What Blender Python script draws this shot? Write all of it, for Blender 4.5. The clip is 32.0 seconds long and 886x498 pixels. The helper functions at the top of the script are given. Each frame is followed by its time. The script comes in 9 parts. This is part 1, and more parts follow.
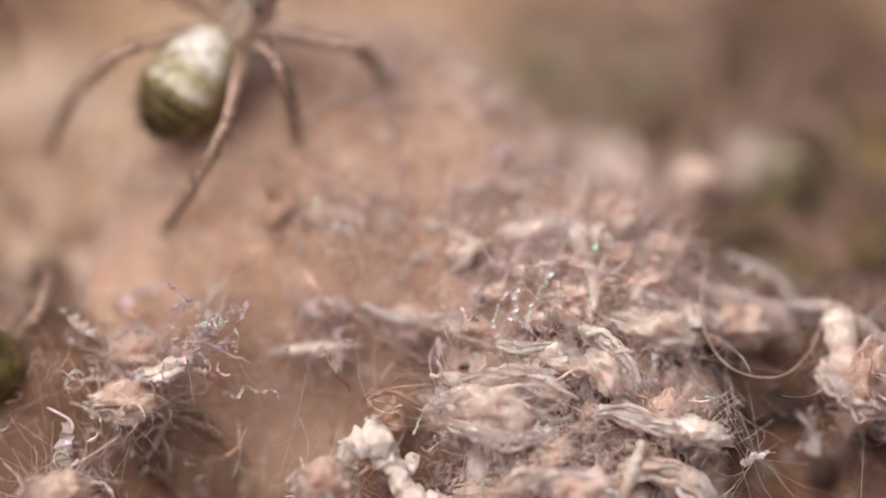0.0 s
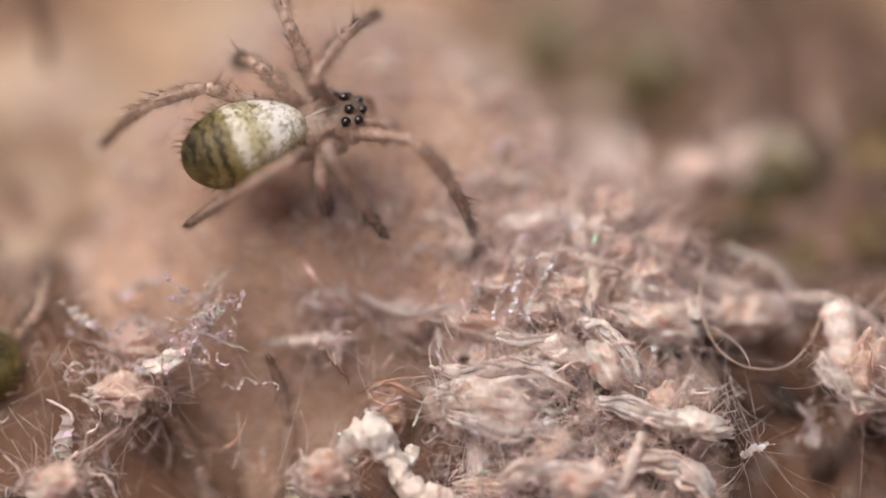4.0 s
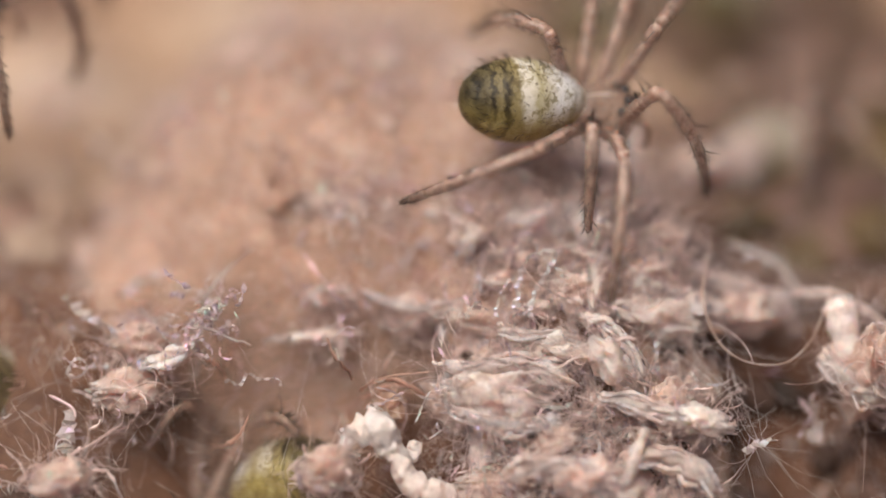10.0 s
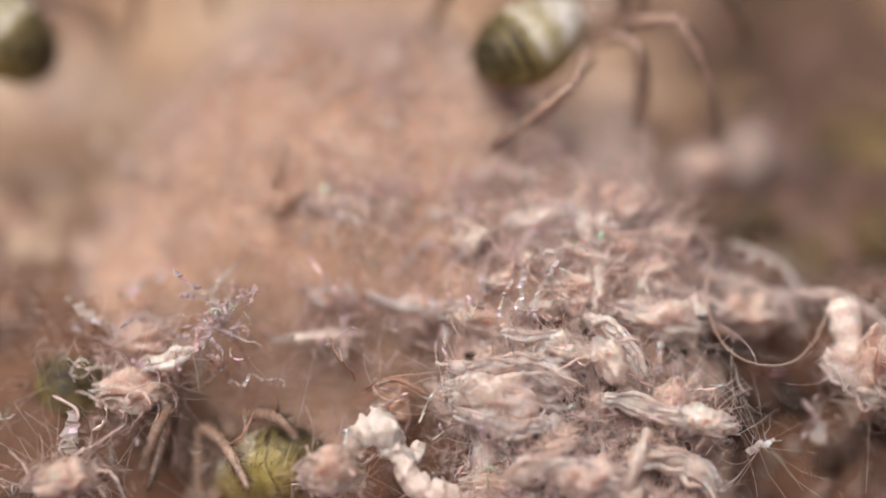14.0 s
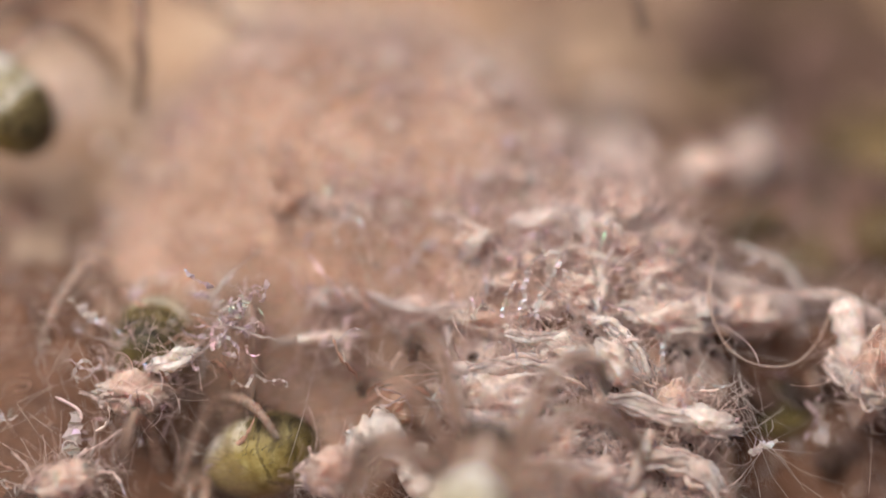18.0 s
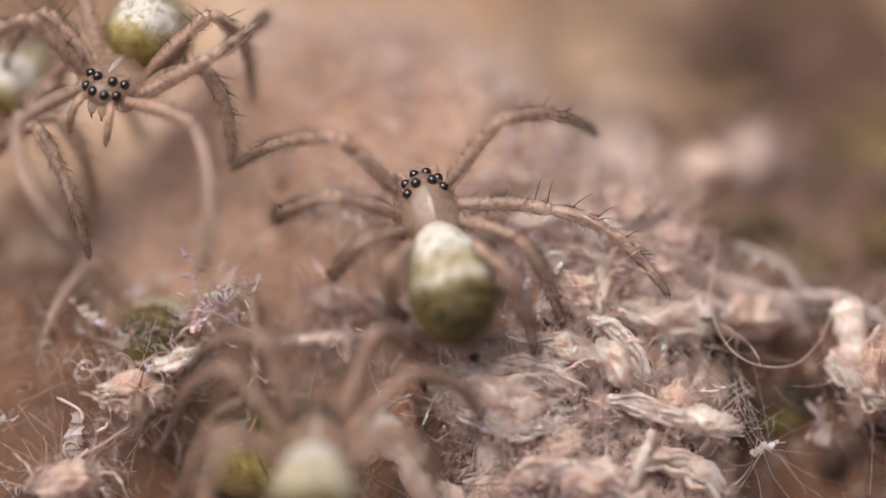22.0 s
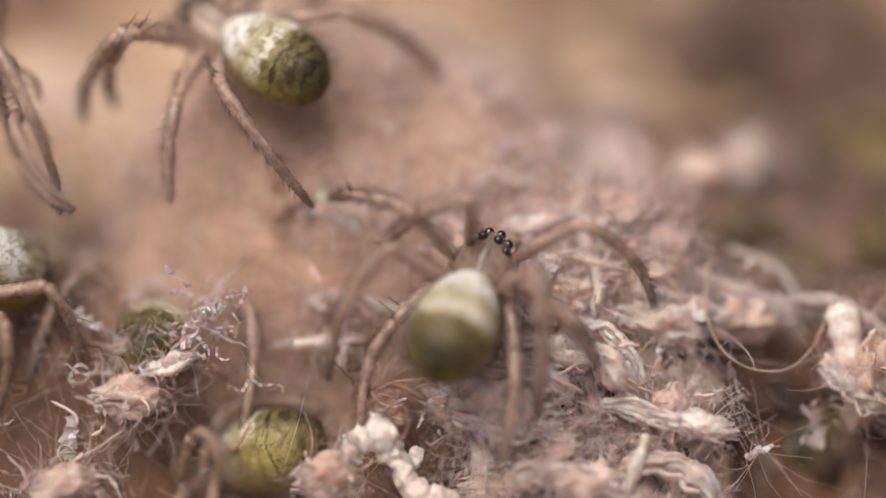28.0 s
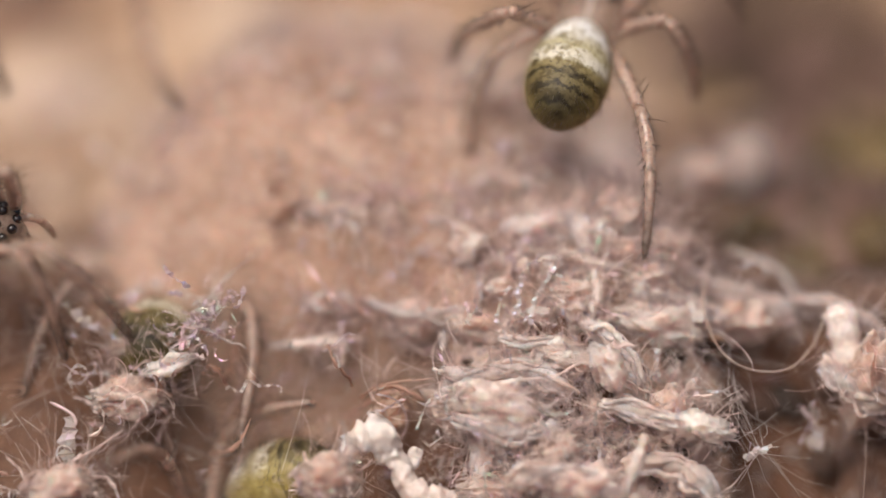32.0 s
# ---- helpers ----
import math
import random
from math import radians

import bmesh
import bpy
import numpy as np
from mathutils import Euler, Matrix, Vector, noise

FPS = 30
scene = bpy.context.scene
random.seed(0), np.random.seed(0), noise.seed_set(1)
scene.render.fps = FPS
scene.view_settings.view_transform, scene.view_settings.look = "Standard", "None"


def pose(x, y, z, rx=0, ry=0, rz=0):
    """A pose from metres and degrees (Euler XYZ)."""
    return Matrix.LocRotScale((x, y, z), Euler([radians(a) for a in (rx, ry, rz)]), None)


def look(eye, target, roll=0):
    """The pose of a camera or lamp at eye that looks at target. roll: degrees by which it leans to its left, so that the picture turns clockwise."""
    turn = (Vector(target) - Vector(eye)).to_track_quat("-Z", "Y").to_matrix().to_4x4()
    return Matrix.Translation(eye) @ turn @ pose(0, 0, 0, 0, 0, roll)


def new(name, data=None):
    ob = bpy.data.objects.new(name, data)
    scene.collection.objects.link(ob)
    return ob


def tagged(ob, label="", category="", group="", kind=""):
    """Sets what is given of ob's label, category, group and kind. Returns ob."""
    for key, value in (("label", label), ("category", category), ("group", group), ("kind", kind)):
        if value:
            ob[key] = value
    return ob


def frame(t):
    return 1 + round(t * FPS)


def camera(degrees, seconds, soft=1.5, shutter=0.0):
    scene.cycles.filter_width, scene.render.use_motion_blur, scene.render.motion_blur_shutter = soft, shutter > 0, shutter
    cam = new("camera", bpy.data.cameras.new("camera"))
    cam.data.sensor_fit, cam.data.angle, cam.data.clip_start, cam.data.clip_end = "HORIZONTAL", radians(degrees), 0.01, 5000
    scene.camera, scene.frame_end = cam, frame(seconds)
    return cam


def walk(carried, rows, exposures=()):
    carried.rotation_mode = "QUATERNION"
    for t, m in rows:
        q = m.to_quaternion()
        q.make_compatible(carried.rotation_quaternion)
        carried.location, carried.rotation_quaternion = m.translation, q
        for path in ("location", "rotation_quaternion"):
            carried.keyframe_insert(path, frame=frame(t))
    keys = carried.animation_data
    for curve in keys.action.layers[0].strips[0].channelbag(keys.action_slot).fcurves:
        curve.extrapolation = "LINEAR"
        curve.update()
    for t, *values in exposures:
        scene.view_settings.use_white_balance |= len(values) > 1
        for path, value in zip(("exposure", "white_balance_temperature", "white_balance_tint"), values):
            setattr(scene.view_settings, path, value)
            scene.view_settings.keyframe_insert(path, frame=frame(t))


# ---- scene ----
MM = 0.001          # lengths below are in millimetres: the whole place is a few millimetres wide

# camera: a macro lens, 38 mm before the plane of focus, looking 25 degrees down
cam = camera(12.0, 32.0, soft=1.6)
VIEW = Vector((0, math.cos(radians(25)), -math.sin(radians(25))))
UP = Vector((0, math.sin(radians(25)), math.cos(radians(25))))
EYE = VIEW * -38.0
cam.data.dof.use_dof = True
cam.data.dof.focus_distance = 38.0 * MM
cam.data.dof.aperture_fstop = 34.0


def drift(right, up):
    """The camera, slid sideways and up by so many millimetres."""
    shift = Vector((right, 0, 0)) + UP * up
    return look((EYE + shift) * MM, shift * MM)


walk(cam, [
    (0, drift(0.041, 0.112)),
    (1, drift(0.041, 0.122)),
    (2, drift(0.061, 0.087)),
    (3, drift(0.056, 0.056)),
    (3.5, drift(0.046, 0.046)),
    (6, drift(0.041, 0.015)),
    (7, drift(0.036, 0.005)),
    (8, drift(0.031, 0.005)),
    (9, drift(0.031, 0.010)),
    (10, drift(0.020, 0.000)),
    (11, drift(0.025, 0.015)),
    (12, drift(0.010, 0.005)),
    (13, drift(0.000, 0.000)),
    (14, drift(-0.010, 0.005)),
    (16.5, drift(-0.025, 0.010)),
    (18, drift(-0.036, 0.015)),
    (19, drift(-0.061, 0.031)),
    (20, drift(-0.056, 0.041)),
    (21, drift(-0.051, 0.041)),
    (22, drift(-0.046, 0.020)),
    (23, drift(-0.025, 0.015)),
    (24, drift(-0.015, 0.025)),
    (25, drift(-0.010, 0.036)),
    (27.5, drift(0.005, 0.056)),
    (29, drift(-0.005, 0.051)),
    (30, drift(0.010, 0.056)),
    (32, drift(0.015, 0.061)),
])

# light: soft daylight from above and from the left, a thin bright overcast
world = bpy.data.worlds.new("sky")
scene.world = world
world.use_nodes = True
sky = world.node_tree.nodes.new("ShaderNodeTexSky")
sky.sky_type, sky.sun_disc = "NISHITA", False
sky.sun_elevation, sky.sun_rotation = radians(64), radians(-142)
sky.air_density, sky.dust_density, sky.ozone_density = 0.4, 8.0, 0.3
world.node_tree.links.new(sky.outputs[0], world.node_tree.nodes["Background"].inputs[0])
world.node_tree.nodes["Background"].inputs[1].default_value = 0.15
sun = new("sun", bpy.data.lights.new("sun", "SUN"))
sun.data.energy, sun.data.angle, sun.data.color = 3.0, radians(48), (1.0, 0.95, 0.885)
sun.matrix_world = look((-0.30, -0.38, 1.0), (0, 0, 0))
scene.view_settings.exposure = -0.45


# ---------------------------------------------------------------- materials
def material(name):
    m = bpy.data.materials.new(name)
    m.use_nodes = True
    return m, m.node_tree.nodes, m.node_tree.links, m.node_tree.nodes["Principled BSDF"]


def millimetres(nodes, links, own=True):
    """Texture coordinates in millimetres, of the thing itself or of the world."""
    mul = nodes.new("ShaderNodeVectorMath")
    mul.operation = "SCALE"
    mul.inputs["Scale"].default_value = 1000.0
    if own:
        links.new(nodes.new("ShaderNodeTexCoord").outputs["Object"], mul.inputs[0])
    else:
        links.new(nodes.new("ShaderNodeNewGeometry").outputs["Position"], mul.inputs[0])
    return mul.outputs[0]


def grain(nodes, links, co, scale, detail=4.0, rough=0.6, warp=0.0):
    n = nodes.new("ShaderNodeTexNoise")
    n.inputs["Scale"].default_value, n.inputs["Detail"].default_value = scale, detail
    n.inputs["Roughness"].default_value, n.inputs["Distortion"].default_value = rough, warp
    links.new(co, n.inputs["Vector"])
    return n.outputs["Fac"]


def ramp(nodes, links, fac, stops):
    r = nodes.new("ShaderNodeValToRGB")
    while len(r.color_ramp.elements) < len(stops):
        r.color_ramp.elements.new(0.5)
    for e, (at, c) in zip(r.color_ramp.elements, stops):
        e.position, e.color = at, (*c, 1)
    links.new(fac, r.inputs[0])
    return r.outputs[0]


def mixed(nodes, links, fac, a, b, kind="MIX"):
    m = nodes.new("ShaderNodeMix")
    m.data_type, m.blend_type = "RGBA", kind
    for socket, value in ((m.inputs[0], fac), (m.inputs[6], a), (m.inputs[7], b)):
        if hasattr(value, "links"):
            links.new(value, socket)
        else:
            socket.default_value = value if isinstance(value, float) else (*value, 1)
    return m.outputs[2]


def relief(nodes, links, bsdf, height, strength, depth):
    b = nodes.new("ShaderNodeBump")
    b.inputs["Strength"].default_value, b.inputs["Distance"].default_value = strength, depth * MM
    links.new(height, b.inputs["Height"])
    links.new(b.outputs[0], bsdf.inputs["Normal"])


def litter(name, dark, mid, pale, own=True, rough=0.75, film=0.0, tint=0.25, soft=0.0, thin=0.0, streak=0.0, gloss=0.45, coat=0.0):
    """Dry fibrous plant matter: blotches, fine grain, a tint that differs from piece to piece."""
    m, nodes, links, bsdf = material(name)
    co = millimetres(nodes, links, own)
    blotch = ramp(nodes, links, grain(nodes, links, co, 1.7, 5, 0.6, 0.4), [(0.3, dark), (0.5, mid), (0.72, pale)])
    fine = ramp(nodes, links, grain(nodes, links, co, 14, 6, 0.7), [(0.25, (0.84, 0.80, 0.79) if thin else (0.62, 0.57, 0.55)), (0.75, (1.15, 1.13, 1.13) if thin else (1.25, 1.2, 1.2))])
    col = mixed(nodes, links, 1.0, blotch, fine, "MULTIPLY")
    info = nodes.new("ShaderNodeObjectInfo")
    island = nodes.new("ShaderNodeNewGeometry")
    add = nodes.new("ShaderNodeMath")
    add.operation = "ADD"
    links.new(info.outputs["Random"], add.inputs[0])
    links.new(island.outputs["Random Per Island"], add.inputs[1])
    wrap = nodes.new("ShaderNodeMath")
    wrap.operation = "FRACT"
    links.new(add.outputs[0], wrap.inputs[0])
    vary = ramp(nodes, links, wrap.outputs[0], [(0.0, (0.72, 0.62, 0.58)), (0.4, (1.0, 0.94, 0.92)), (0.75, (1.1, 1.02, 1.08)), (1.0, (1.3, 1.26, 1.24))])
    col = mixed(nodes, links, tint * 2, col, mixed(nodes, links, 1.0, col, vary, "MULTIPLY"))
    links.new(col, bsdf.inputs["Base Color"])
    bsdf.inputs["Roughness"].default_value = rough
    bsdf.inputs["Specular IOR Level"].default_value = gloss
    bsdf.inputs["Coat Weight"].default_value, bsdf.inputs["Coat Roughness"].default_value, bsdf.inputs["Coat IOR"].default_value = coat, 0.28, 1.6
    if film:
        bsdf.inputs["Thin Film Thickness"].default_value = film
        bsdf.inputs["Thin Film IOR"].default_value = 1.45
    if soft:
        bsdf.inputs["Subsurface Weight"].default_value = soft
        bsdf.inputs["Subsurface Radius"].default_value = (1.0, 0.55, 0.4)
        bsdf.inputs["Subsurface Scale"].default_value = 0.28 * MM
    height = grain(nodes, links, co, 22, 5, 0.7)
    if streak:
        stretch = nodes.new("ShaderNodeVectorMath")
        stretch.operation = "MULTIPLY"
        stretch.inputs[1].default_value = (2.0, 26.0, 26.0)
        links.new(co, stretch.inputs[0])
        lines = grain(nodes, links, stretch.outputs[0], 1.0, 3, 0.6, 0.8)
        both = nodes.new("ShaderNodeMath")
        both.operation = "MULTIPLY_ADD"
        both.inputs[1].default_value = streak
        links.new(lines, both.inputs[0])
        links.new(height, both.inputs[2])
        height = both.outputs[0]
    relief(nodes, links, bsdf, height, 0.7 if coat else 0.4, 0.03)
    if film:
        drift_film = nodes.new("ShaderNodeMapRange")
        drift_film.inputs["To Min"].default_value, drift_film.inputs["To Max"].default_value = film - 220, film + 260
        links.new(grain(nodes, links, co, 5, 2, 0.5), drift_film.inputs[0])
        links.new(drift_film.outputs[0], bsdf.inputs["Thin Film Thickness"])
    if thin:
        glow = nodes.new("ShaderNodeBsdfTranslucent")
        links.new(col, glow.inputs["Color"])
        blend = nodes.new("ShaderNodeMixShader")
        blend.inputs[0].default_value = thin
        links.new(bsdf.outputs[0], blend.inputs[1])
        links.new(glow.outputs[0], blend.inputs[2])
        links.new(blend.outputs[0], nodes["Material Output"].inputs["Surface"])
    return m


GROUND = litter("ground_litter", (0.14, 0.08, 0.05), (0.31, 0.205, 0.137), (0.45, 0.33, 0.24), own=False, tint=0.0)


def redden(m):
    """Redder humus this side of the far slope, its darkening put in for shade."""
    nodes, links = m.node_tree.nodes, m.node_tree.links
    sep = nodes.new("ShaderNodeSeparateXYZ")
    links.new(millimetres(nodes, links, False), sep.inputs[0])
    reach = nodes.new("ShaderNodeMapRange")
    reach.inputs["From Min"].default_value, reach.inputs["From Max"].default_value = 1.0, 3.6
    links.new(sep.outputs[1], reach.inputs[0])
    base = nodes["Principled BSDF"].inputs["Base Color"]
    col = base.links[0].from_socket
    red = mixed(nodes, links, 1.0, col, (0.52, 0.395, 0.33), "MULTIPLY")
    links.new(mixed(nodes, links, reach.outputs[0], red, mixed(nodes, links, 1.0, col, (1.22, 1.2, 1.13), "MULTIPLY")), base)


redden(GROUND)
FELT = litter("silk_felt", (0.52, 0.36, 0.265), (0.63, 0.455, 0.345), (0.72, 0.55, 0.44), own=False, rough=0.7, soft=0.6, tint=0.0, gloss=0.25)
WOOL = litter("peach_wool", (0.64, 0.49, 0.39), (0.76, 0.62, 0.52), (0.86, 0.76, 0.68), rough=0.4, thin=0.45, tint=0.2, gloss=0.5)
PINK = litter("pink_fibre", (0.54, 0.385, 0.31), (0.74, 0.585, 0.505), (0.86, 0.75, 0.68), soft=0.6, streak=0.8, rough=0.55, coat=0.5)
TAN = litter("tan_fibre", (0.30, 0.19, 0.135), (0.52, 0.37, 0.285), (0.68, 0.53, 0.44), soft=0.6, streak=0.5, rough=0.55)
PALE = litter("pale_flake", (0.72, 0.60, 0.53), (0.85, 0.745, 0.685), (0.92, 0.85, 0.81), soft=0.6, streak=0.8, rough=0.5, coat=0.6)
CREAM_WOOL = litter("cream_wool", (0.72, 0.56, 0.47), (0.86, 0.71, 0.62), (0.93, 0.82, 0.755), soft=0.6, streak=0.6, rough=0.7, gloss=0.25)
PINK_WOOL = litter("pink_wool", (0.62, 0.44, 0.36), (0.80, 0.615, 0.53), (0.90, 0.765, 0.70), soft=0.6, streak=0.6, rough=0.7, gloss=0.25)
CHALK = litter("chalky_crumb", (0.72, 0.64, 0.57), (0.84, 0.77, 0.71), (0.92, 0.87, 0.83), soft=0.3, rough=0.6)
FIBRE = litter("fine_fibre", (0.80, 0.66, 0.59), (0.91, 0.81, 0.75), (0.96, 0.92, 0.89), rough=0.28, thin=0.4, tint=0.3, gloss=0.7)
RUSTY = litter("rusty_fibre", (0.46, 0.29, 0.21), (0.66, 0.47, 0.37), (0.80, 0.64, 0.54), rough=0.35, thin=0.45, tint=0.3)
CREAM = litter("cream_husk", (0.46, 0.37, 0.27), (0.58, 0.48, 0.37), (0.68, 0.58, 0.46))
SAND = litter("sand_litter", (0.34, 0.25, 0.165), (0.48, 0.365, 0.255), (0.60, 0.48, 0.36))
OLIVE = litter("olive_husk", (0.045, 0.034, 0.012), (0.10, 0.07, 0.026), (0.18, 0.13, 0.055))
# bark colours; near crumbs of both also stand in for shade
BROWN = litter("brown_bark_and_shade", (0.05, 0.031, 0.023), (0.12, 0.073, 0.053), (0.22, 0.14, 0.11))
DARK = litter("dark_bark_and_shade", (0.02, 0.013, 0.009), (0.06, 0.034, 0.022), (0.13, 0.075, 0.05))
GLOSSY = litter("glossy_fibre", (0.72, 0.58, 0.52), (0.86, 0.75, 0.70), (0.93, 0.87, 0.84), rough=0.15, film=430.0, thin=0.2, gloss=0.9)
SILVER = litter("silvery_film", (0.50, 0.42, 0.42), (0.68, 0.60, 0.61), (0.82, 0.78, 0.79), rough=0.12, film=520.0, thin=0.1, gloss=1.0)


def foil_material():
    """Crumpled clear film, like cellophane: sharp highlights with interference colours that differ from scrap to scrap."""
    m, nodes, links, bsdf = material("crumpled_film")
    island = nodes.new("ShaderNodeNewGeometry").outputs["Random Per Island"]
    co = millimetres(nodes, links)
    tone = ramp(nodes, links, grain(nodes, links, co, 6, 3), [(0.3, (0.78, 0.64, 0.59)), (0.7, (0.93, 0.86, 0.83))])
    hue = ramp(nodes, links, island, [(0.0, (1, 0.95, 0.93)), (0.3, (0.93, 0.87, 0.97)), (0.5, (1, 1, 1)), (0.7, (0.90, 0.97, 0.92)), (0.85, (1, 0.90, 0.94)), (1.0, (0.90, 0.93, 1.0))])
    tone = mixed(nodes, links, 1.0, tone, hue, "MULTIPLY")
    links.new(tone, bsdf.inputs["Base Color"])
    bsdf.inputs["Roughness"].default_value, bsdf.inputs["IOR"].default_value = 0.14, 2.4
    bsdf.inputs["Specular IOR Level"].default_value = 1.0
    sheen = ramp(nodes, links, island, [(0.0, (1, 1, 1)), (0.35, (0.62, 0.48, 1.0)), (0.5, (1, 1, 1)), (0.65, (0.45, 1.0, 0.75)), (0.8, (1.0, 0.65, 0.85)), (1.0, (0.55, 0.75, 1.0))])
    links.new(sheen, bsdf.inputs["Specular Tint"])
    bsdf.inputs["Thin Film IOR"].default_value = 1.4
    span = nodes.new("ShaderNodeMapRange")
    span.inputs["To Min"].default_value, span.inputs["To Max"].default_value = 280, 700
    links.new(island, span.inputs[0])
    links.new(span.outputs[0], bsdf.inputs["Thin Film Thickness"])
    glow = nodes.new("ShaderNodeBsdfTranslucent")
    links.new(tone, glow.inputs["Color"])
    blend = nodes.new("ShaderNodeMixShader")
    blend.inputs[0].default_value = 0.35
    links.new(bsdf.outputs[0], blend.inputs[1])
    links.new(glow.outputs[0], blend.inputs[2])
    clear = nodes.new("ShaderNodeBsdfTransparent")
    veil = nodes.new("ShaderNodeMixShader")
    veil.inputs[0].default_value = 0.25
    links.new(blend.outputs[0], veil.inputs[1])
    links.new(clear.outputs[0], veil.inputs[2])
    links.new(veil.outputs[0], nodes["Material Output"].inputs["Surface"])
    return m


FOIL = foil_material()


def silk_material():
    m, nodes, links, bsdf = material("silk")
    bsdf.inputs["Base Color"].default_value = (0.95, 0.91, 0.87, 1)
    bsdf.inputs["Roughness"].default_value = 0.22
    bsdf.inputs["Specular IOR Level"].default_value = 1.0
    bsdf.inputs["Thin Film Thickness"].default_value = 500.0
    glow = nodes.new("ShaderNodeBsdfTranslucent")
    glow.inputs["Color"].default_value = (0.95, 0.90, 0.85, 1)
    blend = nodes.new("ShaderNodeMixShader")
    blend.inputs[0].default_value = 0.45
    links.new(bsdf.outputs[0], blend.inputs[1])
    links.new(glow.outputs[0], blend.inputs[2])
    links.new(blend.outputs[0], nodes["Material Output"].inputs["Surface"])
    return m


SILK = silk_material()


def gauze_material(name, deep, pale, most):
    """Sheet silk: felted threads with holes between them, thin enough to see through."""
    m, nodes, links, bsdf = material(name)
    co = millimetres(nodes, links, False)
    tone = ramp(nodes, links, grain(nodes, links, co, 2.2, 4, 0.6), [(0.3, deep), (0.7, pale)])
    links.new(tone, bsdf.inputs["Base Color"])
    bsdf.inputs["Roughness"].default_value = 0.5
    stretch = nodes.new("ShaderNodeVectorMath")
    stretch.operation = "MULTIPLY"
    stretch.inputs[1].default_value = (5.0, 13.0, 13.0)
    links.new(co, stretch.inputs[0])
    felt = grain(nodes, links, stretch.outputs[0], 1.0, 6, 0.7, 1.6)
    drift_fac = grain(nodes, links, co, 1.3, 3, 0.5)
    holes = nodes.new("ShaderNodeMath")
    holes.operation = "MULTIPLY"
    links.new(ramp(nodes, links, felt, [(0.38, (0.05, 0.05, 0.05)), (0.62, (most, most, most))]), holes.inputs[0])
    links.new(ramp(nodes, links, drift_fac, [(0.36, (0.25, 0.25, 0.25)), (0.6, (1, 1, 1))]), holes.inputs[1])
    glow = nodes.new("ShaderNodeBsdfTranslucent")
    links.new(tone, glow.inputs["Color"])
    body = nodes.new("ShaderNodeMixShader")
    body.inputs[0].default_value = 0.5
    links.new(bsdf.outputs[0], body.inputs[1])
    links.new(glow.outputs[0], body.inputs[2])
    veil = nodes.new("ShaderNodeMixShader")
    links.new(holes.outputs[0], veil.inputs[0])
    links.new(nodes.new("ShaderNodeBsdfTransparent").outputs[0], veil.inputs[1])
    links.new(body.outputs[0], veil.inputs[2])
    links.new(veil.outputs[0], nodes["Material Output"].inputs["Surface"])
    return m


GAUZE = gauze_material("silk_gauze", (0.62, 0.455, 0.355), (0.82, 0.67, 0.57), 0.72)
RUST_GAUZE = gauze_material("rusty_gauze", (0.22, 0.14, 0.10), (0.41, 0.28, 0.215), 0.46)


def abdomen_material():
    """Chalk white over the front of the back, a broken white belt, then olive with dark cross bars; yellow-green flanks."""
    m, nodes, links, bsdf = material("spotted_abdomen")
    co = millimetres(nodes, links)
    warp = nodes.new("ShaderNodeVectorMath")
    warp.operation = "MULTIPLY_ADD"
    noisy = nodes.new("ShaderNodeTexNoise")
    noisy.inputs["Scale"].default_value, noisy.inputs["Detail"].default_value = 6.0, 4
    links.new(co, noisy.inputs["Vector"])
    links.new(noisy.outputs["Color"], warp.inputs[0])
    warp.inputs[1].default_value = (0.22, 0.22, 0.22)
    links.new(co, warp.inputs[2])
    sep = nodes.new("ShaderNodeSeparateXYZ")
    links.new(warp.outputs[0], sep.inputs[0])
    along = nodes.new("ShaderNodeMapRange")
    along.inputs["From Min"].default_value, along.inputs["From Max"].default_value = -0.545, 0.655
    links.new(sep.outputs[0], along.inputs[0])
    back = ramp(nodes, links, along.outputs[0], [
        (0.0, (0.02, 0.017, 0.012)), (0.12, (0.06, 0.048, 0.023)), (0.28, (0.16, 0.125, 0.052)), (0.43, (0.25, 0.20, 0.09)),
        (0.48, (0.64, 0.60, 0.50)), (0.54, (0.62, 0.58, 0.48)), (0.60, (0.42, 0.365, 0.21)), (0.66, (0.52, 0.47, 0.34)), (0.74, (0.76, 0.74, 0.70)), (1.0, (0.76, 0.73, 0.69))])
    # dark bars across the hind part, broken into dashes
    wave = nodes.new("ShaderNodeTexWave")
    wave.inputs["Scale"].default_value, wave.inputs["Distortion"].default_value = 2.5, 3.5
    wave.inputs["Detail"].default_value, wave.inputs["Detail Scale"].default_value = 3, 1.6
    links.new(warp.outputs[0], wave.inputs["Vector"])
    bars = ramp(nodes, links, wave.outputs["Fac"], [(0.08, (0.24, 0.22, 0.17)), (0.52, (1.0, 1.0, 1.0))])
    dash = ramp(nodes, links, grain(nodes, links, co, 5.5, 3, 0.5), [(0.36, (0.15, 0.15, 0.15)), (0.50, (1, 1, 1))])
    rear = ramp(nodes, links, along.outputs[0], [(0.40, (1, 1, 1)), (0.46, (0, 0, 0))])
    back = mixed(nodes, links, mixed(nodes, links, 1.0, rear, dash, "MULTIPLY"), back, mixed(nodes, links, 1.0, back, bars, "MULTIPLY"))
    # guanine specks: a network of white patches with olive gaps
    patch = ramp(nodes, links, grain(nodes, links, co, 13, 3, 0.6, 0.8), [(0.38, (0.36, 0.30, 0.15)), (0.52, (1, 1, 1))])
    back = mixed(nodes, links, 0.75, back, mixed(nodes, links, 1.0, back, patch, "MULTIPLY"))
    pores = nodes.new("ShaderNodeTexVoronoi")
    pores.inputs["Scale"].default_value = 11.0
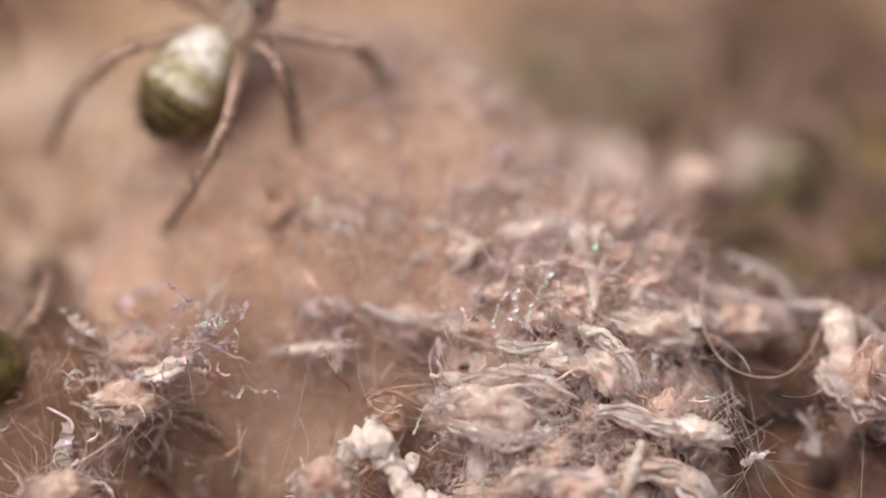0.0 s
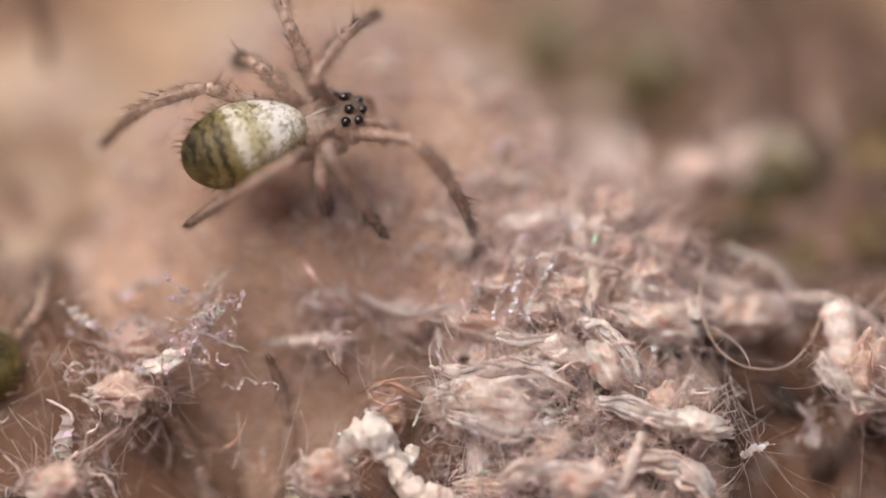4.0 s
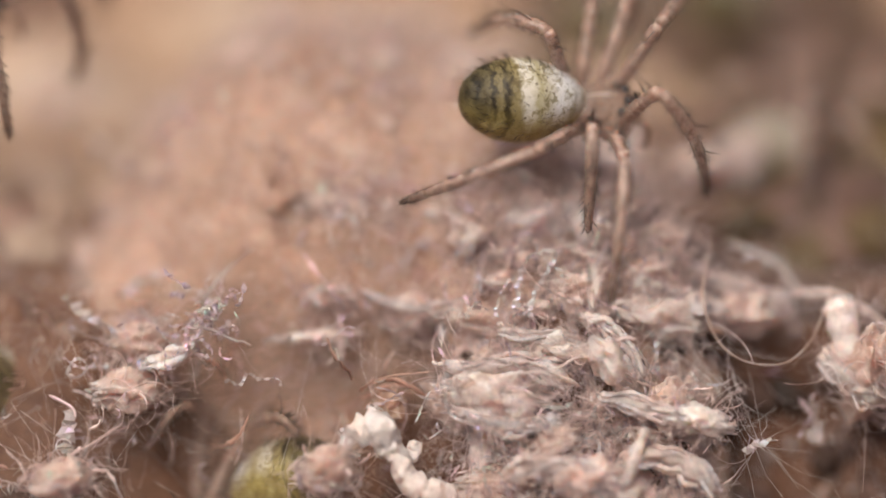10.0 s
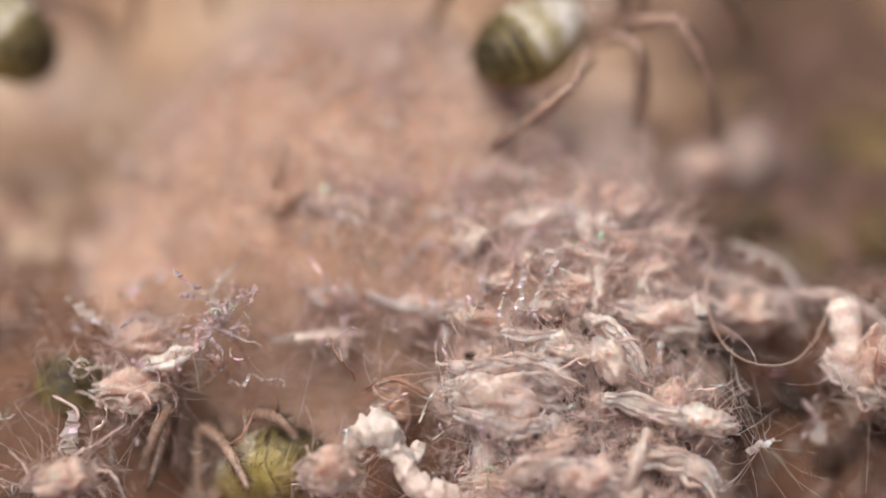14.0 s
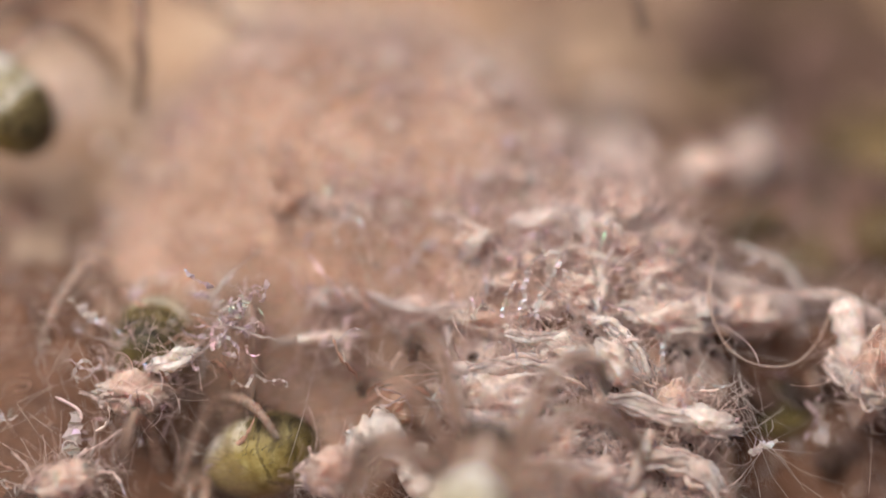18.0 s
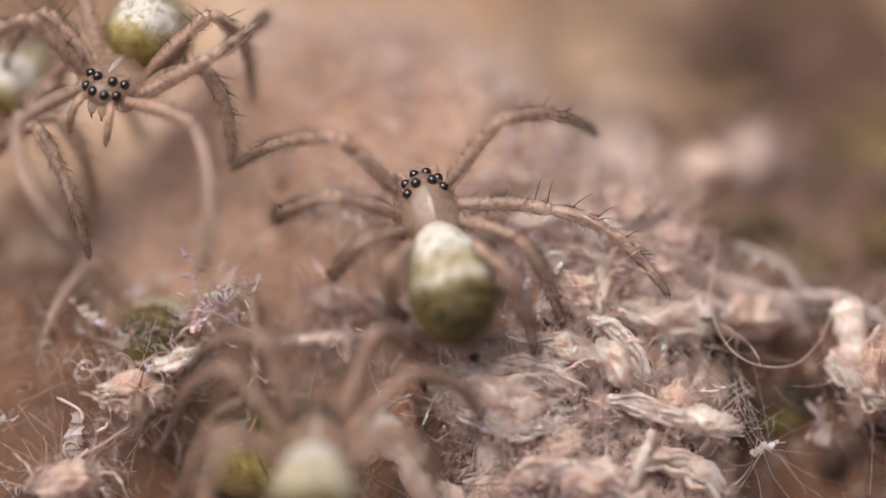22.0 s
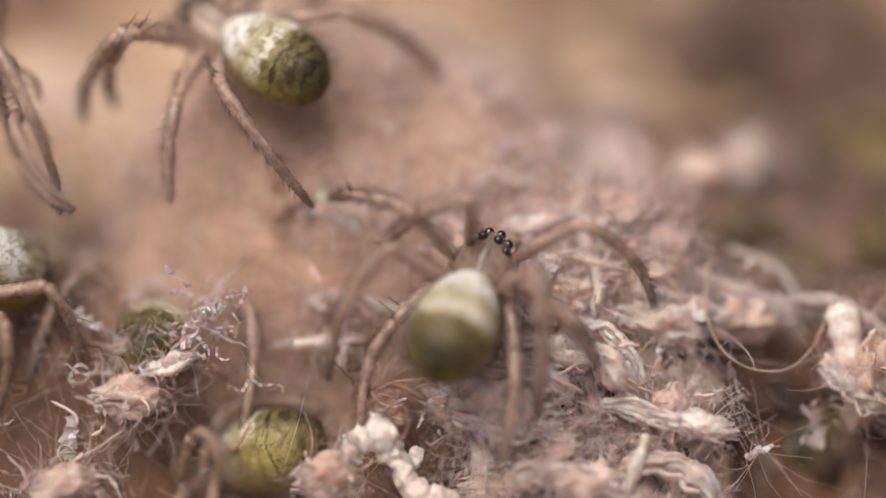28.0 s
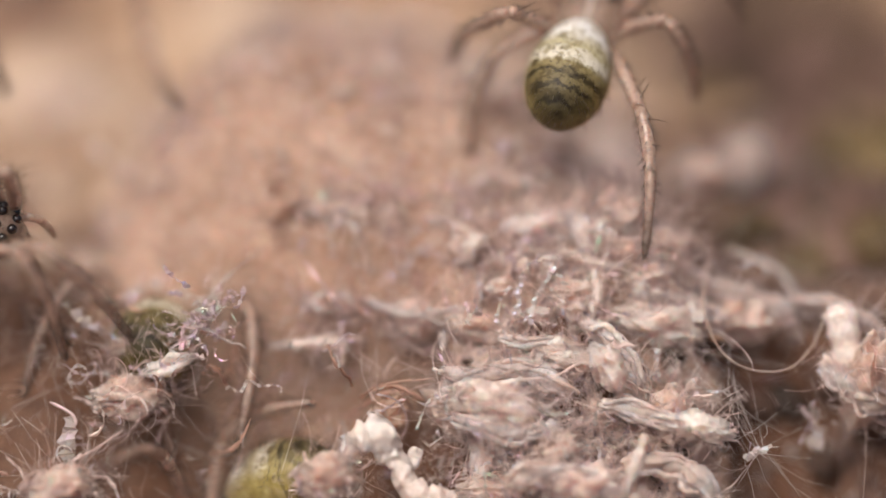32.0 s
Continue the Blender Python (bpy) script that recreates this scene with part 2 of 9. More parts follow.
    links.new(co, pores.inputs["Vector"])
    dots = ramp(nodes, links, pores.outputs["Distance"], [(0.10, (0.20, 0.14, 0.08)), (0.19, (1, 1, 1))])
    back = mixed(nodes, links, 0.75, back, mixed(nodes, links, 1.0, back, dots, "MULTIPLY"))
    flank = ramp(nodes, links, grain(nodes, links, co, 8, 5, 0.6), [(0.3, (0.22, 0.165, 0.045)), (0.5, (0.33, 0.26, 0.085)), (0.7, (0.46, 0.39, 0.17))])
    flank = mixed(nodes, links, mixed(nodes, links, 1.0, mixed(nodes, links, 1.0, rear, dash, "MULTIPLY"), (0.6, 0.6, 0.6), "MULTIPLY"), flank, mixed(nodes, links, 1.0, flank, bars, "MULTIPLY"))
    tail = ramp(nodes, links, along.outputs[0], [(0.02, (0.22, 0.2, 0.16)), (0.24, (1, 1, 1))])
    flank = mixed(nodes, links, 1.0, flank, tail, "MULTIPLY")
    side = nodes.new("ShaderNodeMapRange")
    side.inputs["From Min"].default_value, side.inputs["From Max"].default_value = 0.08, 0.30
    links.new(sep.outputs[2], side.inputs[0])
    links.new(mixed(nodes, links, side.outputs[0], flank, back), bsdf.inputs["Base Color"])
    bsdf.inputs["Roughness"].default_value = 0.5
    bsdf.inputs["Specular IOR Level"].default_value = 0.35
    bsdf.inputs["Subsurface Weight"].default_value = 0.15
    bsdf.inputs["Subsurface Radius"].default_value = (1, 0.8, 0.4)
    bsdf.inputs["Subsurface Scale"].default_value = 0.03 * MM
    relief(nodes, links, bsdf, grain(nodes, links, co, 30, 4, 0.6), 0.4, 0.02)
    return m


def chitin(name, base, tip, length, rough=0.3, clear=0.6):
    """Clear horn-coloured skin over paler flesh, ringed and mottled, that darkens along its own x axis."""
    m, nodes, links, bsdf = material(name)
    co = millimetres(nodes, links)
    sep = nodes.new("ShaderNodeSeparateXYZ")
    links.new(co, sep.inputs[0])
    run = nodes.new("ShaderNodeMapRange")
    run.inputs["From Max"].default_value = length
    links.new(sep.outputs[0], run.inputs[0])
    mid = tuple(0.5 * a + 0.5 * b for a, b in zip(base, tip))
    col = ramp(nodes, links, run.outputs[0], [(0.0, base), (0.5, base), (0.8, mid), (1.0, tip)])
    mottle = ramp(nodes, links, grain(nodes, links, co, 16, 5, 0.65), [(0.32, (0.58, 0.52, 0.48)), (0.52, (1.0, 1.0, 1.0)), (0.72, (1.25, 1.25, 1.28))])
    col = mixed(nodes, links, 1.0, col, mottle, "MULTIPLY")
    links.new(col, bsdf.inputs["Base Color"])
    bsdf.inputs["Roughness"].default_value = rough
    bsdf.inputs["Subsurface Weight"].default_value = 0.5
    bsdf.inputs["Subsurface Radius"].default_value = (1.0, 0.6, 0.45)
    bsdf.inputs["Subsurface Scale"].default_value = 0.08 * MM
    opaque = nodes.new("ShaderNodeMapRange")
    opaque.inputs["To Min"].default_value, opaque.inputs["To Max"].default_value = clear, min(0.9, clear + 0.28)
    links.new(run.outputs[0], opaque.inputs[0])
    links.new(opaque.outputs[0], bsdf.inputs["Alpha"])
    bsdf.inputs["Coat Weight"].default_value = 0.9
    bsdf.inputs["Coat Roughness"].default_value = 0.12
    relief(nodes, links, bsdf, grain(nodes, links, co, 38, 4, 0.6), 0.6, 0.014)
    return m


ABDOMEN = abdomen_material()
SKIN = chitin("tan_skin", (0.44, 0.305, 0.23), (0.44, 0.305, 0.23), 2.0, 0.3, 0.40)
THIGH = chitin("tan_leg", (0.66, 0.47, 0.38), (0.60, 0.42, 0.335), 1.3, 0.25, 0.36)
SHIN = chitin("dusky_leg", (0.64, 0.455, 0.365), (0.17, 0.115, 0.09), 1.32, 0.25, 0.38)
PALP = chitin("palp_skin", (0.52, 0.36, 0.27), (0.26, 0.165, 0.12), 0.5, 0.3, 0.6)


def plain(name, colour, rough, coat=0.0):
    m, nodes, links, bsdf = material(name)
    co = millimetres(nodes, links)
    links.new(ramp(nodes, links, grain(nodes, links, co, 20, 3), [(0.3, tuple(0.7 * c for c in colour)), (0.7, colour)]), bsdf.inputs["Base Color"])
    bsdf.inputs["Roughness"].default_value, bsdf.inputs["Coat Weight"].default_value = rough, coat
    return m


FLESH = plain("pale_flesh", (0.58, 0.41, 0.33), 0.5)
EYE_BLACK = plain("eye_black", (0.012, 0.006, 0.006), 0.06, 0.8)
BRISTLE = plain("bristle", (0.07, 0.045, 0.03), 0.4)
STRIPE = plain("pale_streak", (0.50, 0.41, 0.36), 0.35)
FANG = plain("fang", (0.22, 0.10, 0.06), 0.25)


# ---------------------------------------------------------------- geometry helpers
def link(name, verts, faces, mat, smooth=True, which=None):
    """A mesh from millimetres; not yet linked as an object."""
    me = bpy.data.meshes.new(name)
    me.from_pydata([tuple(float(c) * MM for c in v) for v in verts], [], [tuple(int(i) for i in f) for f in faces])
    for one in mat if isinstance(mat, (list, tuple)) else [mat]:
        me.materials.append(one)
    if which and any(which):
        me.polygons.foreach_set("material_index", which)
    if smooth:
        me.polygons.foreach_set("use_smooth", [True] * len(me.polygons))
    me.update()
    return me


def part(name, me, parent, place=(0, 0, 0), label=""):
    ob = new(name, me)
    ob.parent = parent
    ob.location = Vector(place) * MM
    return tagged(ob, label)


def thing(name, me, place, label, category, group="", turn=(0, 0, 0), size=1.0, kind=""):
    ob = new(name, me)
    ob.matrix_basis = Matrix.LocRotScale(Vector(place) * MM, Euler(turn), (size,) * 3)
    return tagged(ob, label, category, group, kind)


class Soup:
    """Collects the vertices and faces of one mesh."""

    def __init__(self):
        self.v, self.f, self.n = [], [], 0
        self.mat, self.which = 0, []

    def add(self, verts, faces):
        verts = np.asarray(verts, float)
        self.v.append(verts)
        self.f.extend([tuple(i + self.n for i in f) for f in faces])
        self.n += len(verts)
        self.which.extend([self.mat] * len(faces))

    def tube(self, line, radii, sides=6, flat=1.0, twist=0.0):
        """A tube along a line of points; flat squeezes it into a ribbon."""
        line = np.asarray(line, float)
        count = len(line)
        radii = np.broadcast_to(np.asarray(radii, float), (count,))
        way = np.gradient(line, axis=0)
        way /= np.linalg.norm(way, axis=1)[:, None] + 1e-9
        side = np.cross(way[0], (0.13, 0.31, 0.94))
        rings = []
        for i, (w, p, r) in enumerate(zip(way, line, radii)):
            side = side - w * (side @ w)
            side /= np.linalg.norm(side) + 1e-9
            other = np.cross(w, side)
            angle = twist[i] if isinstance(twist, (list, tuple)) else twist * i
            c, s = math.cos(angle), math.sin(angle)
            wide, thin = c * side + s * other, c * other - s * side
            for k in range(sides):
                a = 2 * math.pi * k / sides
                rings.append(p + r * (math.cos(a) * wide + flat * math.sin(a) * thin))
        faces = [(i * sides + k, i * sides + (k + 1) % sides, (i + 1) * sides + (k + 1) % sides, (i + 1) * sides + k)
                 for i in range(count - 1) for k in range(sides)]
        faces += [tuple(range(sides))[::-1], tuple((count - 1) * sides + k for k in range(sides))]
        self.add(rings, faces)

    def spine(self, root, tip, radius):
        """A bristle: a thin three-sided cone, bent a little."""
        root, tip = np.asarray(root, float), np.asarray(tip, float)
        bend = (root + tip) / 2 + np.array((0.0, 0.0, 0.12)) * np.linalg.norm(tip - root)
        self.tube([root, bend, tip], [radius, radius * 0.7, radius * 0.15], 3)

    def mesh(self, name, mat, smooth=True):
        return link(name, np.concatenate(self.v), self.f, mat, smooth, self.which)


def ball(soup, centre, radii, rings=10, sides=14, warp=None):
    """An ellipsoid with poles on x; warp(unit vector) gives a factor."""
    verts, faces = [], []
    for i in range(rings + 1):
        a = math.pi * (0.02 + 0.96 * i / rings)
        for k in range(sides):
            b = 2 * math.pi * k / sides
            u = np.array((math.cos(a), math.sin(a) * math.cos(b), math.sin(a) * math.sin(b)))
            verts.append(np.asarray(centre) + u * radii * (warp(u) if warp else 1.0))
    for i in range(rings):
        for k in range(sides):
            faces.append((i * sides + k, (i + 1) * sides + k, (i + 1) * sides + (k + 1) % sides, i * sides + (k + 1) % sides))
    faces += [tuple(range(sides)), tuple(rings * sides + k for k in range(sides))[::-1]]
    soup.add(verts, faces)


def rough(p, scale, octaves=4):
    return noise.fractal(Vector(p) * scale, 1.0, 2.0, octaves)


# ---------------------------------------------------------------- ground
HOLLOWS = [(-1.7, -0.9, 1.5, 1.0), (2.3, 0.0, 0.36, 0.5), (3.5, -0.25, 0.95, 1.5), (3.4, 1.9, 0.9, 0.35), (-3.4, 1.5, 0.8, 0.12), (-0.7, 0.5, 0.9, 0.35), (-1.66, -0.35, 0.36, 0.9), (2.7, -0.1, 0.5, 0.9)]
MOUNDS = [(1.45, 0.35, 1.5, 0.8, 0.6), (0.95, 0.0, 0.7, 0.5, 0.4), (-3.3, 0.0, 0.8, 0.6, 0.5)]
PROFILE_Y = (-60, -12, -3.0, -1.22, 0, 0.67, 1.43, 2.28, 3.02, 5.7, 7.3, 12, 400)
PROFILE_Z = (-16, -10, -3.5, -2.12, -1.56, -1.18, -0.90, -0.68, -0.68, -0.82, -0.95, -0.6, 0)


def spot(right, up, away):
    """A place in millimetres from the plane of focus: to the right, up and away along the line of sight."""
    return Vector((right, 0, 0)) + UP * up + VIEW * away


def ground_z(x, y):
    z = float(np.interp(y, PROFILE_Y, PROFILE_Z))
    near = min(1.0, max(0.35, 1.7 - 0.7 * y)) if abs(x) < 8 and y > -4 else 0.4
    z += near * (0.16 * rough((x, y, 3.1), 0.8, 2) + 0.09 * rough((x, y, 7.7), 2.6, 3) + 0.05 * rough((x, y, 1.2), 7.0, 2))
    for mx, my, rx, ry, high in MOUNDS:
        z += high * math.exp(-((x - mx) / rx) ** 2 - ((y - my) / ry) ** 2)
    for hx, hy, r, deep in HOLLOWS:
        z -= deep * math.exp(-((x - hx) ** 2 + (y - hy) ** 2) / (r * r))
    return z


SLOPE_X = (-4.4, -3.4, -2.7, -2.1, -1.6, -0.9, 0.0, 0.5, 0.95, 1.5, 2.0, 2.7)
CREST_Y = (1.0, 1.6, 2.05, 2.35, 2.45, 2.5, 2.25, 1.9, 1.42, 1.05, 0.85, 0.6)
CREST_Z = (-2.0, -1.0, 0.0, 0.75, 0.98, 1.02, 0.82, 0.56, 0.20, -0.02, -0.28, -1.5)


def slope_z(x, y):
    """The steep back of the nest: felted silk that climbs away from the hollow and falls off behind its crest."""
    if not -4.4 < x < 2.7 or y < -1.2:
        return -9.0
    cy, cz = float(np.interp(x, SLOPE_X, CREST_Y)), float(np.interp(x, SLOPE_X, CREST_Z))
    back = y - cy
    z = cz - 0.85 * math.sqrt(back * back + 0.16) + 0.34 if back < 0 else cz - 0.5 * (math.sqrt(back * back + 0.5) - 0.707)
    z -= (1.3 if x > 0 else 2.2) * max(0.0, (0.3 if x > 0 else 0.75) - y)
    return z + 0.10 * rough((x, y, 5.1), 0.9, 2) + 0.045 * rough((x, y, 2.4), 3.2, 3) + 0.012 * rough((x, y, 8.4), 11.0, 2)


def top_z(x, y):
    return max(ground_z(x, y), slope_z(x, y))


def seated(place, clear=0.04):
    """The place, brought towards the eye until it lies on top of the soil and the silk."""
    p = Vector(place)
    for _ in range(60):
        if p.z > top_z(p.x, p.y) + clear:
            break
        p -= VIEW * 0.04
    return p


def spread(fine_from, fine_to, step, far_from, far_to):
    """Grid lines: close together between two places, ever wider outside."""
    out = list(np.arange(fine_from, fine_to, step))
    s, at = step, fine_to
    while at < far_to:
        out.append(at)
        s *= 1.35
        at += s
    s, at = step, fine_from
    while at > far_from:
        s *= 1.35
        at -= s
        out.insert(0, at)
    return out


def make_ground():
    xs, ys = spread(-5.2, 5.2, 0.055, -400, 400), spread(-2.6, 8.0, 0.055, -60, 400)
    verts = [(x, y, ground_z(x, y)) for y in ys for x in xs]
    w = len(xs)
    faces = [(j * w + i, j * w + i + 1, (j + 1) * w + i + 1, (j + 1) * w + i) for j in range(len(ys) - 1) for i in range(w - 1)]
    ob = new("ground", link("ground", verts, faces, GROUND))
    return tagged(ob, "matted pinkish-brown fibrous litter on the ground", "ground", kind="structure")


make_ground()


def make_slope():
    """A sheet of felted silk; its rim runs on below the soil."""
    xs, ys = np.arange(-4.2, 2.68, 0.05), np.arange(-1.1, 6.0, 0.05)
    deep = [[slope_z(x, y) - ground_z(x, y) > -0.25 for x in xs] for y in ys]
    verts, w = [(x, y, max(slope_z(x, y), ground_z(x, y) - 0.3)) for y in ys for x in xs], len(xs)
    faces = [(j * w + i, j * w + i + 1, (j + 1) * w + i + 1, (j + 1) * w + i) for j in range(len(ys) - 1) for i in range(w - 1) if deep[j][i]]
    return tagged(new("silk_slope", link("silk_slope", verts, faces, FELT)), "peach-coloured felted silk slope with fine fluff", "ground", kind="structure")


make_slope()


def make_gauze(lift, seed, label):
    """A loose sheet of silk gauze that billows a little above the slope."""
    xs, ys = np.arange(-3.0, 1.3, 0.06), np.arange(0.2, 3.2, 0.06)
    high = lambda x, y: slope_z(x, y) + lift * (0.55 + 0.9 * rough((x, y, seed), 1.1, 2)) - 0.02
    verts, w = [(x, y, high(x, y)) for y in ys for x in xs], len(xs)
    faces = [(j * w + i, j * w + i + 1, (j + 1) * w + i + 1, (j + 1) * w + i) for j in range(len(ys) - 1) for i in range(w - 1)]
    return tagged(new("silk_gauze", link("silk_gauze", verts, faces, GAUZE)), label, "silk", kind="stuff")


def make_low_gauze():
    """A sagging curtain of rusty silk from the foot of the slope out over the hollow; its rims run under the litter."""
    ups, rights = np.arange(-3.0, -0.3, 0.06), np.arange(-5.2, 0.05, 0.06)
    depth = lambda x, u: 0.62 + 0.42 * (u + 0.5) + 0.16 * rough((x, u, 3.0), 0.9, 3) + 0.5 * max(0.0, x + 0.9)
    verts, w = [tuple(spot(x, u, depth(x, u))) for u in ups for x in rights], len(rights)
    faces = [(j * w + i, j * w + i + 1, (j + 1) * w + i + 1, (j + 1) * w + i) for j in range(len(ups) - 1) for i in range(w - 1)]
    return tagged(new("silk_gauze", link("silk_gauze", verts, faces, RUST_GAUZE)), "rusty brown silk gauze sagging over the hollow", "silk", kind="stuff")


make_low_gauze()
make_gauze(0.16, 4.0, "thin peach silk gauze over the slope")
make_gauze(0.34, 9.0, "loose upper layer of silk gauze")


# ---------------------------------------------------------------- litter on the ground
dice = random.Random(11)


def gauss3(k=1.0):
    return Vector((dice.gauss(0, k), dice.gauss(0, k), dice.gauss(0, k)))


def curl(start, way, length, bend, points=8):
    """A wandering line: each piece turns a little from the one before."""
    p, d = Vector(start), Vector(way).normalized()
    twist = gauss3()
    out = [tuple(p)]
    for _ in range(points - 1):
        d = (d + twist * bend * 0.3 + gauss3() * bend * 0.25).normalized()
        p = p + d * (length / (points - 1))
        out.append(tuple(p))
    return out


def lump_mesh(name, mat, radii, ragged, seed, sides=26, long=True):
    """A soft, knotted body of matted fibre."""
    soup = Soup()
    off = Vector((seed * 3.7, seed * 1.9, seed * 5.3))

    def warp(u):
        p = Vector(u) + off
        rib = Vector((u[0] * 0.9, u[1] * 3.2, u[2] * 3.2)) + off
        point = 1.0 - 0.35 * abs(u[0]) ** 3 if long else 1.0
        side = point * (1.0 + ragged * (noise.fractal(p * 1.3, 1.0, 2.0, 2) * 0.7 + noise.fractal(rib, 1.0, 2.0, 3) * 0.42 + abs(noise.noise(p * 8)) * 0.10))
        return np.array((1.0 + ragged * 0.6 * noise.noise(rib * 1.7), side, side))

    ball(soup, (0, 0, 0), np.array(radii), sides, sides + 6, warp)
    return soup.mesh(name, mat)


def coil(start, way, length, turn, points):
    """A line that keeps curling one way, like wool."""
    p, d = Vector(start), Vector(way).normalized()
    axis = gauss3().normalized()
    out = [tuple(p)]
    for _ in range(points - 1):
        axis = (axis + gauss3(0.25)).normalized()
        d = (Matrix.Rotation(turn / points, 3, axis) @ d).normalized()
        p = p + d * (length / (points - 1))
        out.append(tuple(p))
    return out


def fuzz_mesh(mat, radii, count, reach=1.0):
    """A woolly tangle of curled fibres, thick and thin, round a lump."""
    soup = Soup()
    big = max(radii)
    for k in range(count):
        u = gauss3().normalized()
        fill = dice.random() ** 0.4 * 1.05
        at = Vector([c * r * fill for c, r in zip(u, radii)])
        along = (gauss3() + Vector((0.9, 0, 0))).normalized()
        along = (along - u * along.dot(u) * 0.6).normalized()
        if k % 5 == 0:
            r, n, length = dice.uniform(0.008, 0.02), 12, big * dice.uniform(0.4, 1.1)
            line = coil(at, along, length, dice.uniform(0.8, 3.4), n)
            crinkle(soup, line, r, 0.5)
        elif k % 5 == 1:
            r, n, length = dice.uniform(0.003, 0.006), 11, big * reach * dice.uniform(0.7, 1.8)
            soup.tube(coil(at, along, length, dice.uniform(1.0, 4.0), n), [r * 0.5] + [r] * (n - 2) + [r * 0.3], 4, dice.choice((0.4, 1.0)))
        else:
            r, n, length = dice.uniform(0.0013, 0.0026), 11, big * reach * dice.uniform(0.7, 1.9)
            soup.tube(coil(at, along + u * 0.15, length, dice.uniform(0.8, 4.0), n), [r] * n, 3)
    return soup.mesh("fuzz", mat)


def crinkle(soup, line, width, crease=0.9):
    """A crumpled ribbon of clear film along a line: it narrows, widens and turns over at random."""
    n = len(line)
    turn, turns = dice.uniform(0, 6), []
    for _ in range(n):
        turn += dice.gauss(0, crease)
        turns.append(turn)
    soup.tube([Vector(p) + gauss3(width * 0.22) for p in line], [width * 0.3] + [width * dice.uniform(0.45, 1.3) for _ in range(n - 2)] + [width * 0.2], 4, 0.16, turns)


def film_mesh(radii, count):
    """Scraps of clear film caught on a lump."""
    soup = Soup()
    big = max(radii)
    for _ in range(count):
        u = gauss3().normalized()
        at = Vector([c * r * dice.uniform(0.75, 1.1) for c, r in zip(u, radii)])
        n = dice.choice((7, 9, 12))
        crinkle(soup, coil(at, gauss3(), big * dice.uniform(0.2, 0.75), dice.uniform(0.5, 3.5), n), dice.choice((0.006, 0.009, 0.012, 0.02)))
    return soup.mesh("film", FOIL, False)


LUMPS, SHAGS = [], []
FILMS = {}
for k in range(18):
    mat = (PINK, TAN, PINK, PALE, PINK, TAN, PALE, PALE)[k % 8] if k < 16 else BROWN
    shape = np.array((dice.uniform(0.24, 0.42), dice.uniform(0.11, 0.17), dice.uniform(0.09, 0.15)))
    LUMPS.append(lump_mesh("litter_lump", mat, shape * (0.86 if k % 3 else 1.0), dice.uniform(0.45, 0.7), k + 1, 24))
    # rusty fuzz on the kinds used at left, shade put into colour
    SHAGS.append(fuzz_mesh(RUSTY if k in (1, 5, 9, 13, 16, 17) else (FIBRE, FIBRE, GLOSSY)[k % 3], shape, 62))
    FILMS[SHAGS[-1].name] = film_mesh(shape, 4 if k in (1, 5, 9, 13, 16, 17) else 26)

LUMP_LABELS = {"pink_fibre": "ragged pinkish lump of matted plant fibre", "tan_fibre": "ragged tan lump of matted plant fibre",
               "pale_flake": "pale ragged lump of dry plant fibre", "brown_bark_and_shade": "dark brown crumbling lump of bark, placed as painted shade",
               "cream_husk": "smooth cream-coloured dry husk", "sand_litter": "sandy tan lump of dry litter", "olive_husk": "dark olive piece of dry husk", "dark_bark_and_shade": "almost black crumb standing in for shade"}


def lump(me, place, turn, size, shag=None):
    ob = thing("litter_lump", me, place, LUMP_LABELS[me.materials[0].name], "plant litter", "litter lumps", turn, size)
    if shag:
        tagged(part("fuzz", shag, ob), "fine pale fibres on the lump", kind="stuff")
        tagged(part("film", FILMS[shag.name], ob), "crumpled glistening scraps of clear film", kind="stuff")
    return ob


KEEP_CLEAR = [spot(-0.17, -2.08, -0.15), spot(-0.48, -1.77, -0.2), spot(2.32, -1.54, -0.1), spot(1.61, -1.01, 0), spot(0.54, -1.32, 0), spot(1.81, -1.81, -0.3), spot(-2.47, -0.99, 0.1), spot(1.32, -0.46, 0.4), spot(-2.06, -0.71, 0.1), spot(-1.81, -1.63, 0.2)]


def in_the_way(p):
    """Whether a lump there would hide one of the pieces that stand free."""
    q = Vector(p)
    return any(abs(q.x - k.x) < 0.42 and abs((q - k).dot(UP)) < 0.36 and (q - k).dot(VIEW) < 0.05 for k in KEEP_CLEAR)


def scatter_lumps():
    for k in range(250):
        near = k < 170
        x, y = dice.uniform(-4.6, 4.6), dice.uniform(-1.9, 1.7) if near else dice.uniform(1.6, 7.5)
        size = dice.uniform(0.55, 1.15) if near else dice.uniform(0.8, 1.5)
        if any((x - hx) ** 2 + (y - hy) ** 2 < (0.7 * r) ** 2 for hx, hy, r, deep in HOLLOWS[:3]):
            size *= 0.5
        i = dice.randrange(16)
        if not near and x < 1.6 and y < 4.0 and dice.random() < 0.8:
            continue
        if (x > 1.9 and y > 0.9) or (2.2 < x < 4.2 and y > -1.4) or (x > 2.6 and y > -1.2 and size < 0.6):
            continue
        if 0.0 < x < 2.7 and near:
            size *= 1.2
        if 0.0 < x < 2.7 and near and dice.random() < 0.85:
            i = dice.choice((0, 2, 3, 6, 7, 11, 14, 15))
        # left lumps mostly take tan kinds, a darker colour in place of shade
        if x < -0.4 and near and dice.random() < 0.8:
            i = dice.choice((1, 5, 9, 13))
        if x < -0.1 and y < 1.3 and dice.random() < 0.86:
            continue
        if in_the_way((x, y, top_z(x, y))) or (x < 0.7 and slope_z(x, y) > ground_z(x, y) + 0.05 and dice.random() < 0.88):
            continue
